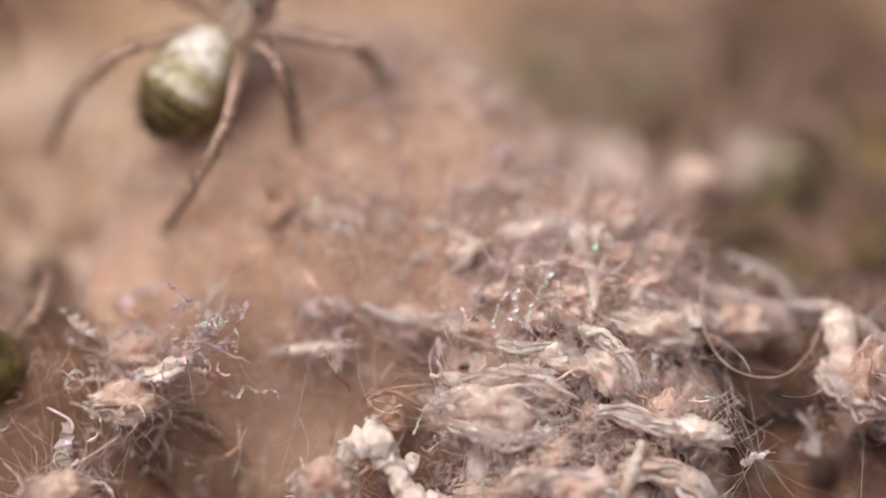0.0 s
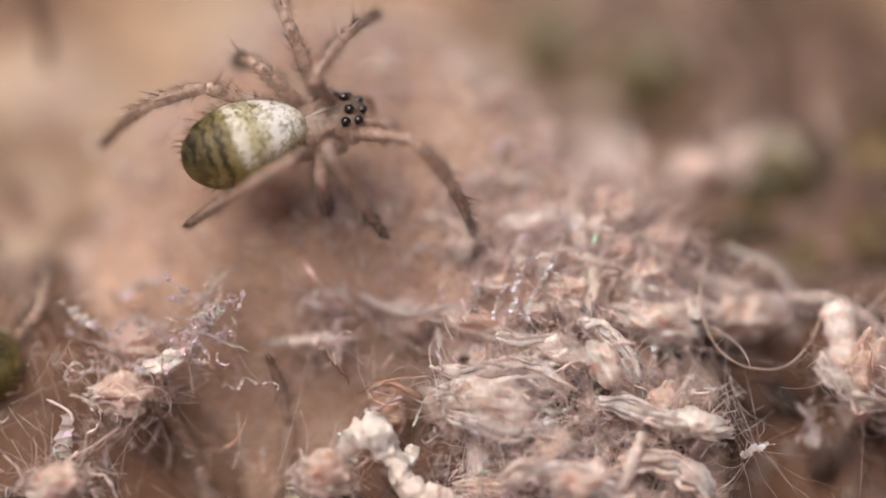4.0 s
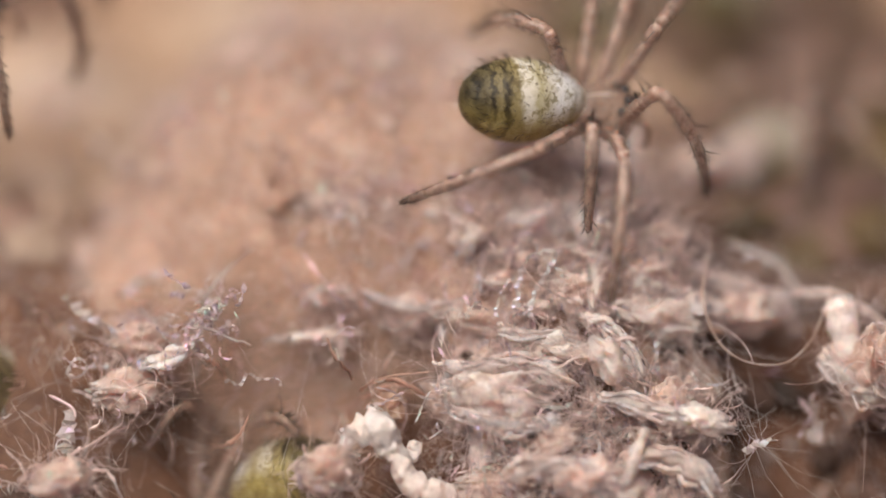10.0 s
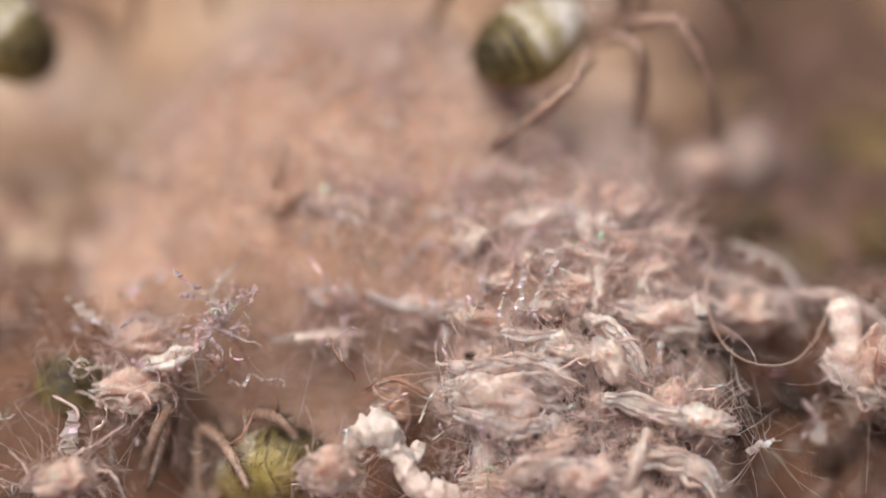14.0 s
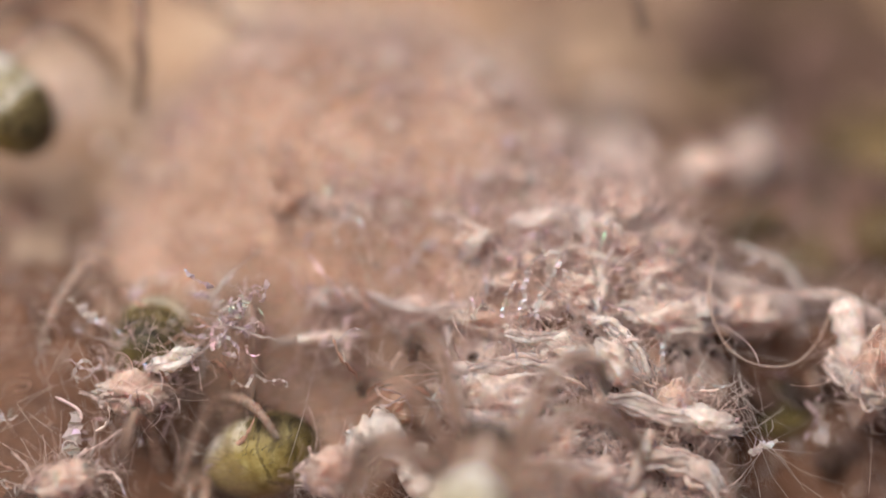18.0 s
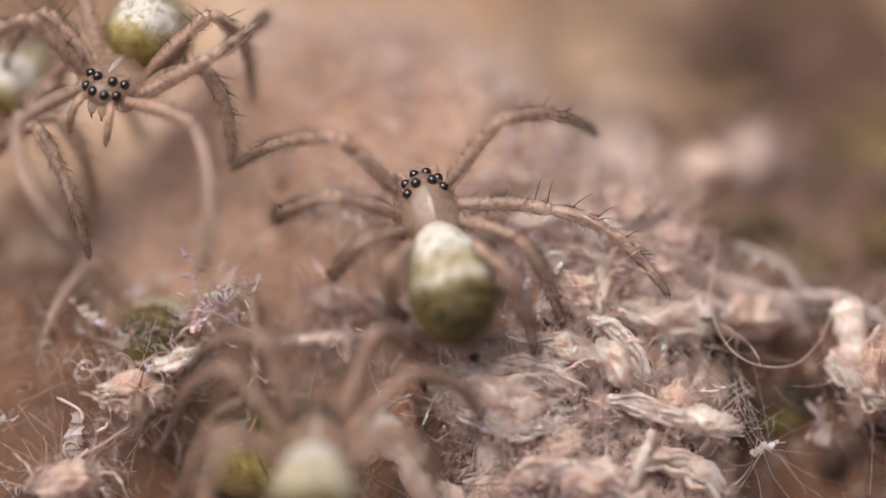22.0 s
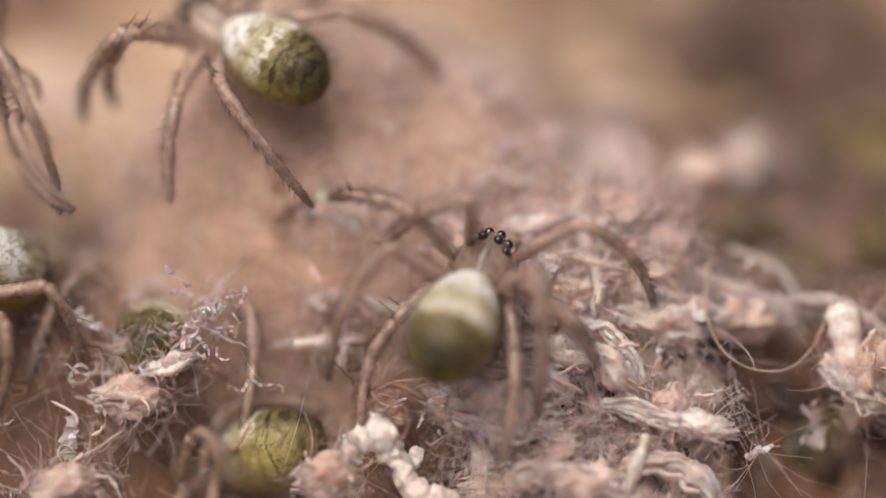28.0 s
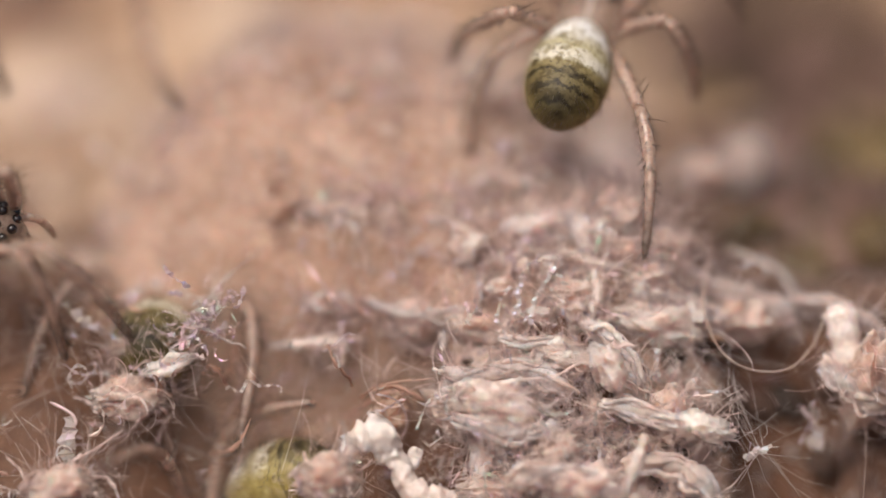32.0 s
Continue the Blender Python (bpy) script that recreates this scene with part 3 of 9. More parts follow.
        lump(LUMPS[i], (x, y, top_z(x, y) + 0.04), (dice.gauss(0, 0.4), dice.gauss(0, 0.4), dice.uniform(0, 6.28)), size, SHAGS[i])


scatter_lumps()


# pieces that can be told apart on the near mound: place, half sizes, turn
def grain_piece(mat, place, radii, turn, label, seed, name="litter_lump", fibres=46):
    ob = thing(name, lump_mesh(name, mat, np.array(radii) * (0.95 if fibres < 60 else 0.78), 0.85, seed, 36), seated(place), label, "plant litter", "", turn)
    tagged(part("fuzz", fuzz_mesh(FIBRE if seed % 3 else GLOSSY, radii, int(fibres * 1.2)), ob), "fine pale fibres on the lump", kind="stuff")
    tagged(part("film", film_mesh(radii, int(fibres * 0.22)), ob), "crumpled glistening scraps of clear film", kind="stuff")
    return ob


grain_piece(PALE, spot(2.32, -1.54, -0.12), (0.33, 0.13, 0.12), (0, 0.30, 0.1), "pale pinkish grain-shaped husk lying on the mound", 31, "husk")
grain_piece(PALE, spot(1.57, -1.06, 0), (0.38, 0.17, 0.16), (0.2, 0.95, 0.3), "pale ribbed curved husk lying on the mound", 32, "husk")
grain_piece(PALE, spot(0.54, -1.32, 0.05), (0.62, 0.3, 0.32), (0, 0.1, 0.1), "big shaggy pinkish-white tangle of fibre", 33, "fibre_tangle", 260)
grain_piece(PALE, spot(1.98, -0.62, 0.75), (0.46, 0.2, 0.17), (0.1, 0.25, 0.1), "pale tan elongated husk on the crest of the mound", 34, "husk")
grain_piece(PINK, spot(1.23, -0.41, 0.75), (0.27, 0.2, 0.2), (0.2, 0.5, 0.5), "pale blunt crumb beside the husks", 35, "crumb")
grain_piece(PINK, spot(2.79, -0.57, 0.85), (0.42, 0.2, 0.2), (0, -0.1, 0.1), "pale pinkish husk at the edge of the mound", 36, "husk")
grain_piece(PINK, spot(2.07, -1.43, 0.1), (0.3, 0.22, 0.3), (0.3, 0.2, 0.1), "spiky pinkish tuft of torn fibre", 37, "fibre_tangle", 150)
grain_piece(PINK, spot(-1.03, -1.99, -0.25), (0.34, 0.2, 0.28), (0.2, 0.1, 0.1), "pinkish-grey frayed tuft of fibre", 38, "fibre_tangle", 130)
grain_piece(PINK, spot(1.29, -2.07, -0.3), (0.38, 0.2, 0.24), (0.1, 0.1, 0.2), "rounded pinkish lump of fibre", 39, "fibre_tangle", 80)
grain_piece(PINK, spot(1, -1.72, -0.1), (0.32, 0.2, 0.16), (0.1, -0.4, 0.2), "pinkish ragged lump of fibre", 40, "fibre_tangle", 90)
grain_piece(PALE, spot(1.03, -0.99, 0.25), (0.32, 0.18, 0.21), (0.4, 0.3, 0.2), "pale smooth crumb beside the tangle", 41, "crumb")
grain_piece(PALE, spot(-2.48, -0.99, 0.15), (0.24, 0.1, 0.09), (0, -0.35, 0.1), "pale spindle-shaped husk in the fibres", 42, "husk")
grain_piece(PINK, spot(-2.84, -1.28, 0.25), (0.42, 0.25, 0.24), (0.1, 0.1, 0.4), "soft pinkish lump of fibre", 43, "fibre_tangle", 90)
grain_piece(PINK, spot(-3.41, -2.07, -0.25), (0.36, 0.22, 0.2), (0.1, 0.1, 0.4), "low pinkish lump of glossy fibre", 44, "fibre_tangle", 120)
grain_piece(PALE, spot(-1.16, -0.8, 0.6), (0.42, 0.06, 0.05), (0, -0.08, 0.0), "thin pale splinter lying across the hollow", 45, "splinter")
grain_piece(PINK, spot(-1.01, -0.44, 0.75), (0.34, 0.12, 0.1), (0, 0.15, 0.0), "pinkish frayed strip of fibre", 46, "fibre_tangle", 70)
grain_piece(PINK, spot(1.62, 0.42, 0.8), (0.40, 0.26, 0.24), (0.2, 0.1, 0.2), "fluffy pink clump on the ridge behind the mound", 47, "fibre_tangle", 170)
grain_piece(PINK, spot(1.25, 0.36, 0.75), (0.30, 0.2, 0.18), (0.1, -0.2, 0.4), "small fluffy pink clump on the ridge", 55, "fibre_tangle", 120)
grain_piece(PALE, spot(1.42, 0.62, 1.0), (0.16, 0.12, 0.22), (0.1, 0.3, 0.0), "pale upright wisp of fluff on the ridge", 56, "fibre_tangle", 90)
grain_piece(PINK, spot(0.72, 0.62, 0.95), (0.30, 0.14, 0.12), (0.1, 0.75, 0.2), "pink slanting tuft along the edge of the silk", 57, "fibre_tangle", 110)
grain_piece(PINK, spot(0.9, 0.42, 0.85), (0.24, 0.14, 0.14), (0.1, 0.6, 0.2), "small pink tuft along the edge of the silk", 58, "fibre_tangle", 90)
grain_piece(PINK, spot(2.08, 0.14, 0.7), (0.3, 0.15, 0.13), (0.1, 0.2, 0.3), "pinkish frayed clump low on the ridge", 59, "fibre_tangle", 100)
grain_piece(PALE, spot(2.9, 0.9, 2.7), (0.30, 0.24, 0.32), (0.1, 0.2, 0.4), "pale pink rounded clump farther back", 48, "fibre_tangle", 90)
grain_piece(PINK, spot(2.45, 0.75, 2.0), (0.3, 0.2, 0.22), (0.1, 0.5, 0.2), "dull pink clump of fibre farther back", 49, "fibre_tangle")
grain_piece(PINK, spot(-2.75, -0.86, 0.5), (0.34, 0.2, 0.22), (0.1, 0.2, 0.3), "frayed pinkish clump before a dark hollow", 60, "fibre_tangle", 120)
grain_piece(PALE, spot(-0.49, 0.32, 0.9), (0.10, 0.08, 0.18), (0.1, 0.3, 0.2), "white glistening crumb on the fibres", 50, "crumb", 60)
grain_piece(PINK, spot(-0.96, 0.41, 1), (0.44, 0.1, 0.09), (0.1, 0.05, 0.0), "row of pinkish glistening fibre crumbs", 51, "fibre_tangle", 90)
grain_piece(PINK, spot(3.89, -1.13, 0.35), (0.26, 0.22, 0.55), (0.1, 0.2, 0.0), "pinkish ragged clump at the rim of the gap", 52, "fibre_tangle", 120)
grain_piece(PINK, spot(-0.28, -0.62, 0.7), (0.28, 0.18, 0.26), (0.1, 0.2, 0.0), "soft pinkish tuft of fibre", 53, "fibre_tangle", 130)
grain_piece(TAN, spot(-0.43, -1.43, 0.35), (0.21, 0.16, 0.17), (0.1, 0.2, 0.7), "yellowish two-lobed crumb behind white crumb", 54, "crumb", 12)


def knobbly(name, mat, line, radii, place, label, lumpy=0.35, sides=14):
    """A knotted crumb: a swelling, bent tube with a pitted skin. The line is in millimetres right, up and away from its place."""
    soup = Soup()
    pts = [np.array(p, float) for p in line]
    dense, rr = [], []
    for (a, b), (r, s) in zip(zip(pts, pts[1:]), zip(radii, radii[1:])):
        for k in range(6):
            dense.append(a + (b - a) * k / 6)
            rr.append(r + (s - r) * k / 6)
    dense.append(pts[-1])
    rr.append(radii[-1] * 0.4)
    dense = [np.array(spot(*p)) for p in dense]
    soup.tube(dense, [r * (1 + lumpy * noise.noise(Vector(p) * 9)) for p, r in zip(dense, rr)], sides)
    verts = soup.v[0]
    soup.v[0] = np.array([v + np.array(noise.noise_vector(Vector(v) * 14 + Vector(place))) * 0.035 * (lumpy + 0.2) for v in verts])
    return thing(name, soup.mesh(name, mat), seated(place), label, "plant crumb")


def forked_crumb():
    """The white branching crumb at the foot of the mound."""
    soup = Soup()
    for line, radii in (([(-0.24, -0.04, 0), (-0.1, 0.01, 0), (0.02, 0.04, -0.02), (0.12, -0.10, 0)], (0.04, 0.11, 0.13, 0.07)),
                        ([(-0.02, 0.20, 0.02), (0.0, 0.08, 0), (0.05, -0.06, 0)], (0.03, 0.10, 0.10)),
                        ([(0.08, -0.06, 0), (0.17, -0.19, -0.03), (0.24, -0.34, -0.04), (0.36, -0.43, -0.03), (0.62, -0.46, 0)], (0.10, 0.085, 0.085, 0.12, 0.06)),
                        ([(0.14, -0.17, 0), (0.26, -0.17, 0.02), (0.32, -0.07, 0.03)], (0.04, 0.05, 0.035)),
                        ([(-0.14, 0.02, 0), (-0.24, -0.12, -0.02), (-0.34, -0.14, 0)], (0.06, 0.05, 0.03))):
        dense = []
        for a, b, r, s in zip(line, line[1:], radii, radii[1:]):
            dense += [(np.array(spot(*a)) * (1 - k / 10) + np.array(spot(*b)) * k / 10, r + (s - r) * k / 10) for k in range(10)]
        dense.append((np.array(spot(*line[-1])), radii[-1] * 0.5))
        soup.tube([p for p, r in dense], [r * (1 + 0.3 * noise.noise(Vector(p) * 12)) for p, r in dense], 20)
    soup.v = [np.array([q + np.array(noise.noise_vector(Vector(q) * 11)) * 0.035 + np.array(noise.noise_vector(Vector(q) * 24)) * 0.026 for q in v]) for v in soup.v]
    return thing("forked_crumb", soup.mesh("forked_crumb", CHALK), spot(-0.59, -1.66, -0.12), "chalky white branching crumb among the fibres", "plant crumb", size=1.22)


forked_crumb()
knobbly("club_crumb", PALE, [(0, 0.1, 0), (0.02, 0, 0), (0.06, -0.25, 0), (0.14, -0.5, 0.02), (0.25, -0.7, 0.05)], [0.12, 0.15, 0.12, 0.14, 0.16],
        spot(3.62, -0.54, 0.4), "pale pink club-shaped crumb standing at the gap")
knobbly("horn_crumb", PALE, [(0.02, 0.06, 0), (0.0, 0, 0), (-0.06, -0.2, 0), (-0.16, -0.42, 0.02), (-0.36, -0.55, 0.05)], [0.03, 0.055, 0.05, 0.065, 0.09],
        spot(1.81, -1.66, -0.3), "pale curved horn-shaped stalk", 0.5)
knobbly("splinter", TAN, [(-0.28, -0.05, 0), (0, 0, 0), (0.3, 0.03, 0), (0.5, -0.02, 0.05)], [0.04, 0.05, 0.045, 0.02], spot(2.11, -0.75, 0.8), "thin tan splinter under the husks", 0.2)


# the husks that make up the mound
for k in range(34):
    x, y = dice.uniform(0.1, 2.6), dice.uniform(-1.7, 0.9)
    half = dice.uniform(0.22, 0.46)
    p = Vector((x, y, top_z(x, y) + 0.06))
    if not in_the_way(p) and not (x > 2.1 and y > -0.6):
        grain_piece(dice.choice((PALE, PALE, PINK, PINK)), p, (half, half * dice.uniform(0.32, 0.46), half * dice.uniform(0.28, 0.42)),
                    (dice.gauss(0, 0.4), dice.gauss(0.3, 0.4), dice.gauss(0, 0.5)), dice.choice(("pale pinkish husk among the fibres of the mound", "dry ribbed husk matted with fine fibres")), 70 + k, "husk", 40)


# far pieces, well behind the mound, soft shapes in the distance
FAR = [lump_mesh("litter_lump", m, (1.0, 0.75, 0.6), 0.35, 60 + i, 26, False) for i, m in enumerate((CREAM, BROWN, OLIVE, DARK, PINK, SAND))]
HEAPS = {}


def heap(which, place, turn, size):
    """Add one far crumb to the uncountable litter up the slope."""
    me = FAR[which]
    co = np.empty(len(me.vertices) * 3)
    me.vertices.foreach_get("co", co)
    m = np.array(Matrix.LocRotScale(Vector((0, 0, 0)), Euler(turn), (size,) * 3).to_3x3())
    HEAPS.setdefault(which, Soup()).add(co.reshape(-1, 3) / MM @ m.T + np.array(place), [tuple(p.vertices) for p in me.polygons])


for which, place, size in (
        (0, spot(-4.21, 1.46, 5.4), 1.0), (0, spot(-3.19, 1.22, 5), 0.7), (5, spot(1.53, 2.22, 6.6), 0.5), (5, spot(0.57, 1.84, 6.2), 0.4), (0, spot(-2.2, 2.42, 7), 0.7),
        (1, spot(3.9, 1.91, 6.4), 0.7), (1, spot(3.04, 1.99, 6.8), 0.4), (1, spot(4.07, 0.63, 4.4), 1.0), (1, spot(3.4, 0.01, 3.2), 0.7), (1, spot(2.51, 0.62, 4), 0.6), (1, spot(4.2, -0.21, 2.4), 0.6),
        (1, spot(-4.65, 2.6, 8), 0.8), (1, spot(0.46, 2.32, 7.5), 0.3),
        (2, spot(3.7, 1.01, 5), 0.42), (2, spot(1.31, 2.41, 7.4), 0.35), (2, spot(0.98, 1.78, 6.2), 0.2), (2, spot(2.34, 1.22, 5), 0.3), (2, spot(3.35, 2.3, 7), 0.35),
        (3, spot(2.44, 0.22, 2.8), 0.2), (3, spot(2.13, 1.46, 5.4), 0.3), (3, spot(-4.83, 2.62, 8.5), 0.4),
        (5, spot(-0.97, 1.95, 6), 0.5), (5, spot(-0.37, 1.44, 4.8), 0.35), (5, spot(-1.84, 1.64, 5.6), 0.6),
        (5, spot(-2.58, 1.97, 6.4), 0.7), (5, spot(1.74, 1.71, 5.8), 0.5), (5, spot(2.33, 2.3, 7), 0.5)):
    heap(which, place, (dice.gauss(0, 0.3), dice.gauss(0, 0.3), dice.uniform(0, 6.28)), size)
for place in (spot(-0.98, 1.95, 1.9), spot(-0.69, 1.98, 1.9), spot(-0.85, 1.78, 1.8), spot(-0.5, 1.15, 1.4), spot(-0.95, 1.52, 1.6), spot(-1.3, 1.6, 1.7), spot(-0.3, 1.55, 1.7), spot(-1.6, 1.75, 1.8),
              spot(-3.0, 0.8, 1.9), spot(-3.25, 1.0, 2.0), spot(0.25, 0.37, 0.9), spot(0.03, 0.47, 1.0), spot(-0.07, 0.32, 0.9), spot(0.62, 0.68, 1.0), spot(0.75, 0.8, 1.1), spot(0.5, 0.9, 1.2)):
    lump(LUMPS[3], seated(place, 0.02), (0.3, 0.2, dice.uniform(0, 6)), 0.34, SHAGS[3])
# brown bark over the far side; in the mound's gap it stands in for shade
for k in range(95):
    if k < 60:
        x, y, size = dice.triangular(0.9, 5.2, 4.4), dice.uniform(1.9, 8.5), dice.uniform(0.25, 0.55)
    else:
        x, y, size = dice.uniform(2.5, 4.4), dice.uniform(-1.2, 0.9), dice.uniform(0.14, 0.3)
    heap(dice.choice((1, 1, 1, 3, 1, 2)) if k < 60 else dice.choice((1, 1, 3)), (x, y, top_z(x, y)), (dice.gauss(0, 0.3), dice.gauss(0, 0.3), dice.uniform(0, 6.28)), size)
# pinkish woolly clumps up the slope behind the mound
for k in range(70):
    x, y = dice.uniform(-1.9, 2.0), dice.uniform(1.5, 5.5)
    if x < 0.6 and y < float(np.interp(x, SLOPE_X, CREST_Y)) - 0.35:
        continue
    i = dice.choice((0, 2, 3, 4, 6, 8, 10, 12))
    lump(LUMPS[i], (x, y, top_z(x, y) + 0.02), (dice.gauss(0, 0.4), dice.gauss(0, 0.4), dice.uniform(0, 6.28)), dice.uniform(0.45, 1.0), SHAGS[i])
# pale crumbs and lint that catch the light farther up
for k in range(46):
    x, y, i = dice.uniform(-1.9, 1.5), dice.uniform(2.6, 7.0), dice.choice((3, 6, 7, 11, 14, 15))
    lump(LUMPS[i], (x, y, top_z(x, y) + 0.05), (dice.gauss(0, 0.6), dice.gauss(0, 0.6), dice.uniform(0, 6.28)), dice.uniform(0.2, 0.45), SHAGS[i])
# matted wool over the crest of the mound
for k in range(16):
    x, y, i = dice.uniform(0.5, 1.9), dice.uniform(-0.15, 0.6), dice.choice((0, 2, 3, 6, 7, 11, 14, 15))
    lump(LUMPS[i], (x, y, top_z(x, y) + 0.04), (dice.gauss(0, 0.4), dice.gauss(0, 0.4), dice.uniform(0, 6.28)), dice.uniform(0.6, 0.95), SHAGS[i])
# film caught in the silk over the slope and the hollow
for place, length in ((spot(-0.54, 0.29, 1), 0.3), (spot(-0.44, 0.42, 1.1), 0.25), (spot(-1.08, -0.41, 0.6), 0.35), (spot(-0.85, -0.46, 0.6), 0.3), (spot(-0.96, 0.4, 1), 0.35), (spot(-1.17, 0.36, 1.1), 0.3), (spot(-0.7, 0.41, 1), 0.25), (spot(-0.28, -0.62, 0.6), 0.25),
                      (spot(-0.15, -0.59, 0.6), 0.25), (spot(-0.85, -0.07, 0.8), 0.2), (spot(0.18, -0.53, 0.3), 0.12), (spot(-2.3, -0.38, 0.6), 0.3), (spot(-2.16, -0.51, 0.4), 0.3), (spot(-3.37, -0.59, 0.4), 0.3), (spot(-3.39, -0.87, 0.4), 0.25), (spot(-3.46, -1.07, 0.3), 0.25),
                      (spot(-3.84, -1.52, 0), 0.2), (spot(-3.87, -2.12, -0.2), 0.25), (spot(-3.36, -2.1, -0.2), 0.2), (spot(-3.51, -1.68, 0), 0.3), (spot(-2.01, -1.21, 0), 0.3), (spot(-0.93, -1.84, -0.2), 0.3), (spot(-1.14, -2.07, -0.2), 0.3), (spot(-0.73, -1.97, -0.2), 0.25), (spot(-0.89, -1.55, 0), 0.2),
                      (spot(0.44, -1.27, -0.05), 0.4), (spot(0.79, -1.27, -0.05), 0.4), (spot(0.59, -1.47, -0.1), 0.4), (spot(1.61, -1.27, 0), 0.3), (spot(1.15, -1.44, -0.1), 0.25), (spot(2.53, -1.7, 0), 0.2), (spot(1.91, -2.12, -0.2), 0.35), (spot(1.3, -1.82, -0.2), 0.25),
                      (spot(2.12, -1.17, 0.1), 0.3), (spot(2.34, -1.1, 0.2), 0.3), (spot(0.39, -1.62, -0.2), 0.3), (spot(-0.02, -1.67, -0.2), 0.3), (spot(0.54, -1.77, -0.2), 0.3), (spot(2.71, -0.15, 0.5), 0.25), (spot(3.69, -0.61, 0.4), 0.2), (spot(2.05, -0.31, 0.6), 0.2)):
    soup = Soup()
    crinkle(soup, coil(gauss3(0.05), gauss3() + Vector((0.5, 0, 0.2)), length * dice.uniform(2.5, 4.0), dice.uniform(9, 20), 48), dice.choice((0.009, 0.012, 0.017)), 0.6)
    thing("film_scrap", soup.mesh("film_scrap", FOIL, False), seated(place), "crumpled glistening scrap of clear film in the silk", "film scrap", "film scraps")
for k in range(160):
    if k < 120:
        x, y, which = dice.triangular(0.4, 5.2, 3.9), dice.uniform(4.2, 9.8), dice.choice((1, 5, 1, 2, 1))
    else:
        x, y, which = dice.triangular(1.7, 4.8, 3.6), dice.uniform(1.2, 3.6), dice.choice((1, 1, 1, 2))
    heap(which, (x, y, top_z(x, y) - 0.02), (dice.gauss(0, 0.3), dice.gauss(0, 0.3), dice.uniform(0, 6.28)), dice.uniform(0.16, 0.34))
# dark crumbs heaped in both near corners, their colour serving as shade
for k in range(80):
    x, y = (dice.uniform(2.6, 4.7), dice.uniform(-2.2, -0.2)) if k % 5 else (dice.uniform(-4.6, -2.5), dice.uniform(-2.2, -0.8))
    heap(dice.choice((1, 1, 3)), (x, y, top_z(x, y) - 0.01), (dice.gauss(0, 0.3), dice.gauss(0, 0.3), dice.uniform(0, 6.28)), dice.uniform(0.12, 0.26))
# sandy and cream crumbs where the far slope is palest
for k in range(75):
    x, y = (dice.uniform(-4.8, -2.6), dice.uniform(1.7, 4.5)) if k % 3 else (dice.uniform(-2.0, 0.4), dice.uniform(3.0, 4.6))
    heap(dice.choice((0, 5, 5)), (x, y, top_z(x, y) - 0.03), (dice.gauss(0, 0.3), dice.gauss(0, 0.3), dice.uniform(0, 6.28)), dice.uniform(0.14, 0.34))
for which, label in enumerate(("smooth cream-coloured dry husks on the slope", "dark brown crumbling bark over the far slope, nearer as painted shade", "dark olive pieces of dry husk on the slope", "almost black crumbs of bark on the slope, nearer as painted shade", "", "sandy tan crumbs of litter on the slope")):
    if which in HEAPS:
        tagged(new("far_litter", HEAPS[which].mesh("far_litter", FAR[which].materials[0])), label, "plant litter", kind="stuff")
# brownish lumps in the near corner, coloured dark for its shade
for k in range(5):
    x, y, i = dice.uniform(-4.3, -2.7), dice.uniform(-1.7, -0.5), dice.choice((1, 5, 9, 16, 17))
    lump(LUMPS[i], (x, y, top_z(x, y) + 0.03), (dice.gauss(0, 0.4), dice.gauss(0, 0.4), dice.uniform(0, 6.28)), dice.uniform(0.6, 1.1), SHAGS[i])
# almost black crumbs in the gaps of the mound, painting in the shade there
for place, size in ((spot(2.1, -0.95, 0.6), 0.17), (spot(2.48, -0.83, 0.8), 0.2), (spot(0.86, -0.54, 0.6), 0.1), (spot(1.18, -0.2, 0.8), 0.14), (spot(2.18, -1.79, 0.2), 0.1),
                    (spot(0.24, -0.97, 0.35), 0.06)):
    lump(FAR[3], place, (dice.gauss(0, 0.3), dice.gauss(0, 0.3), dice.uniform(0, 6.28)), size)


def wool_rope(mat, points, radius, label):
    """A thick soft rope of felted wool through a few places, with a fuzzy skin and film in it."""
    pts = [np.array(p, float) for p in points]
    line = []
    for k in range(len(pts) - 1):
        p0, p1, p2, p3 = pts[max(0, k - 1)], pts[k], pts[k + 1], pts[min(len(pts) - 1, k + 2)]
        for q in np.arange(0, 1, 0.1):
            line.append(0.5 * (2 * p1 + (p2 - p0) * q + (2 * p0 - 5 * p1 + 4 * p2 - p3) * q * q + (3 * p1 - p0 - 3 * p2 + p3) * q ** 3))
    line.append(pts[-1])
    base, n = line[0].copy(), len(line)
    swell = [radius * (0.6 + 0.7 * abs(noise.noise(Vector(q) * 3.5))) * min(1.0, 0.45 + 0.12 * min(i, n - 1 - i)) for i, q in enumerate(line)]
    soup = Soup()
    soup.tube([q - base for q in line[1:-1]], [0.85 * r for r in swell[1:-1]], 10)
    for k in range(20):
        off, wander = gauss3().normalized() * dice.uniform(0.7, 1.2), gauss3(3.0)
        first_i, last_i = dice.randrange(0, max(1, n // 4)), n - dice.randrange(0, max(1, n // 4))
        bundle = []
        for i in range(first_i, last_i):
            fray = 1.0 + 0.9 * max(0.0, 1 - min(i, n - 1 - i) / 4.0)
            bundle.append(Vector(line[i] - base) + (off * 0.75 + Vector(noise.noise_vector(wander + Vector((i * 0.11, k, 0)))) * 0.9) * swell[i] * fray)
        r = radius * dice.choice((0.08, 0.16, 0.24, 0.32))
        m = len(bundle)
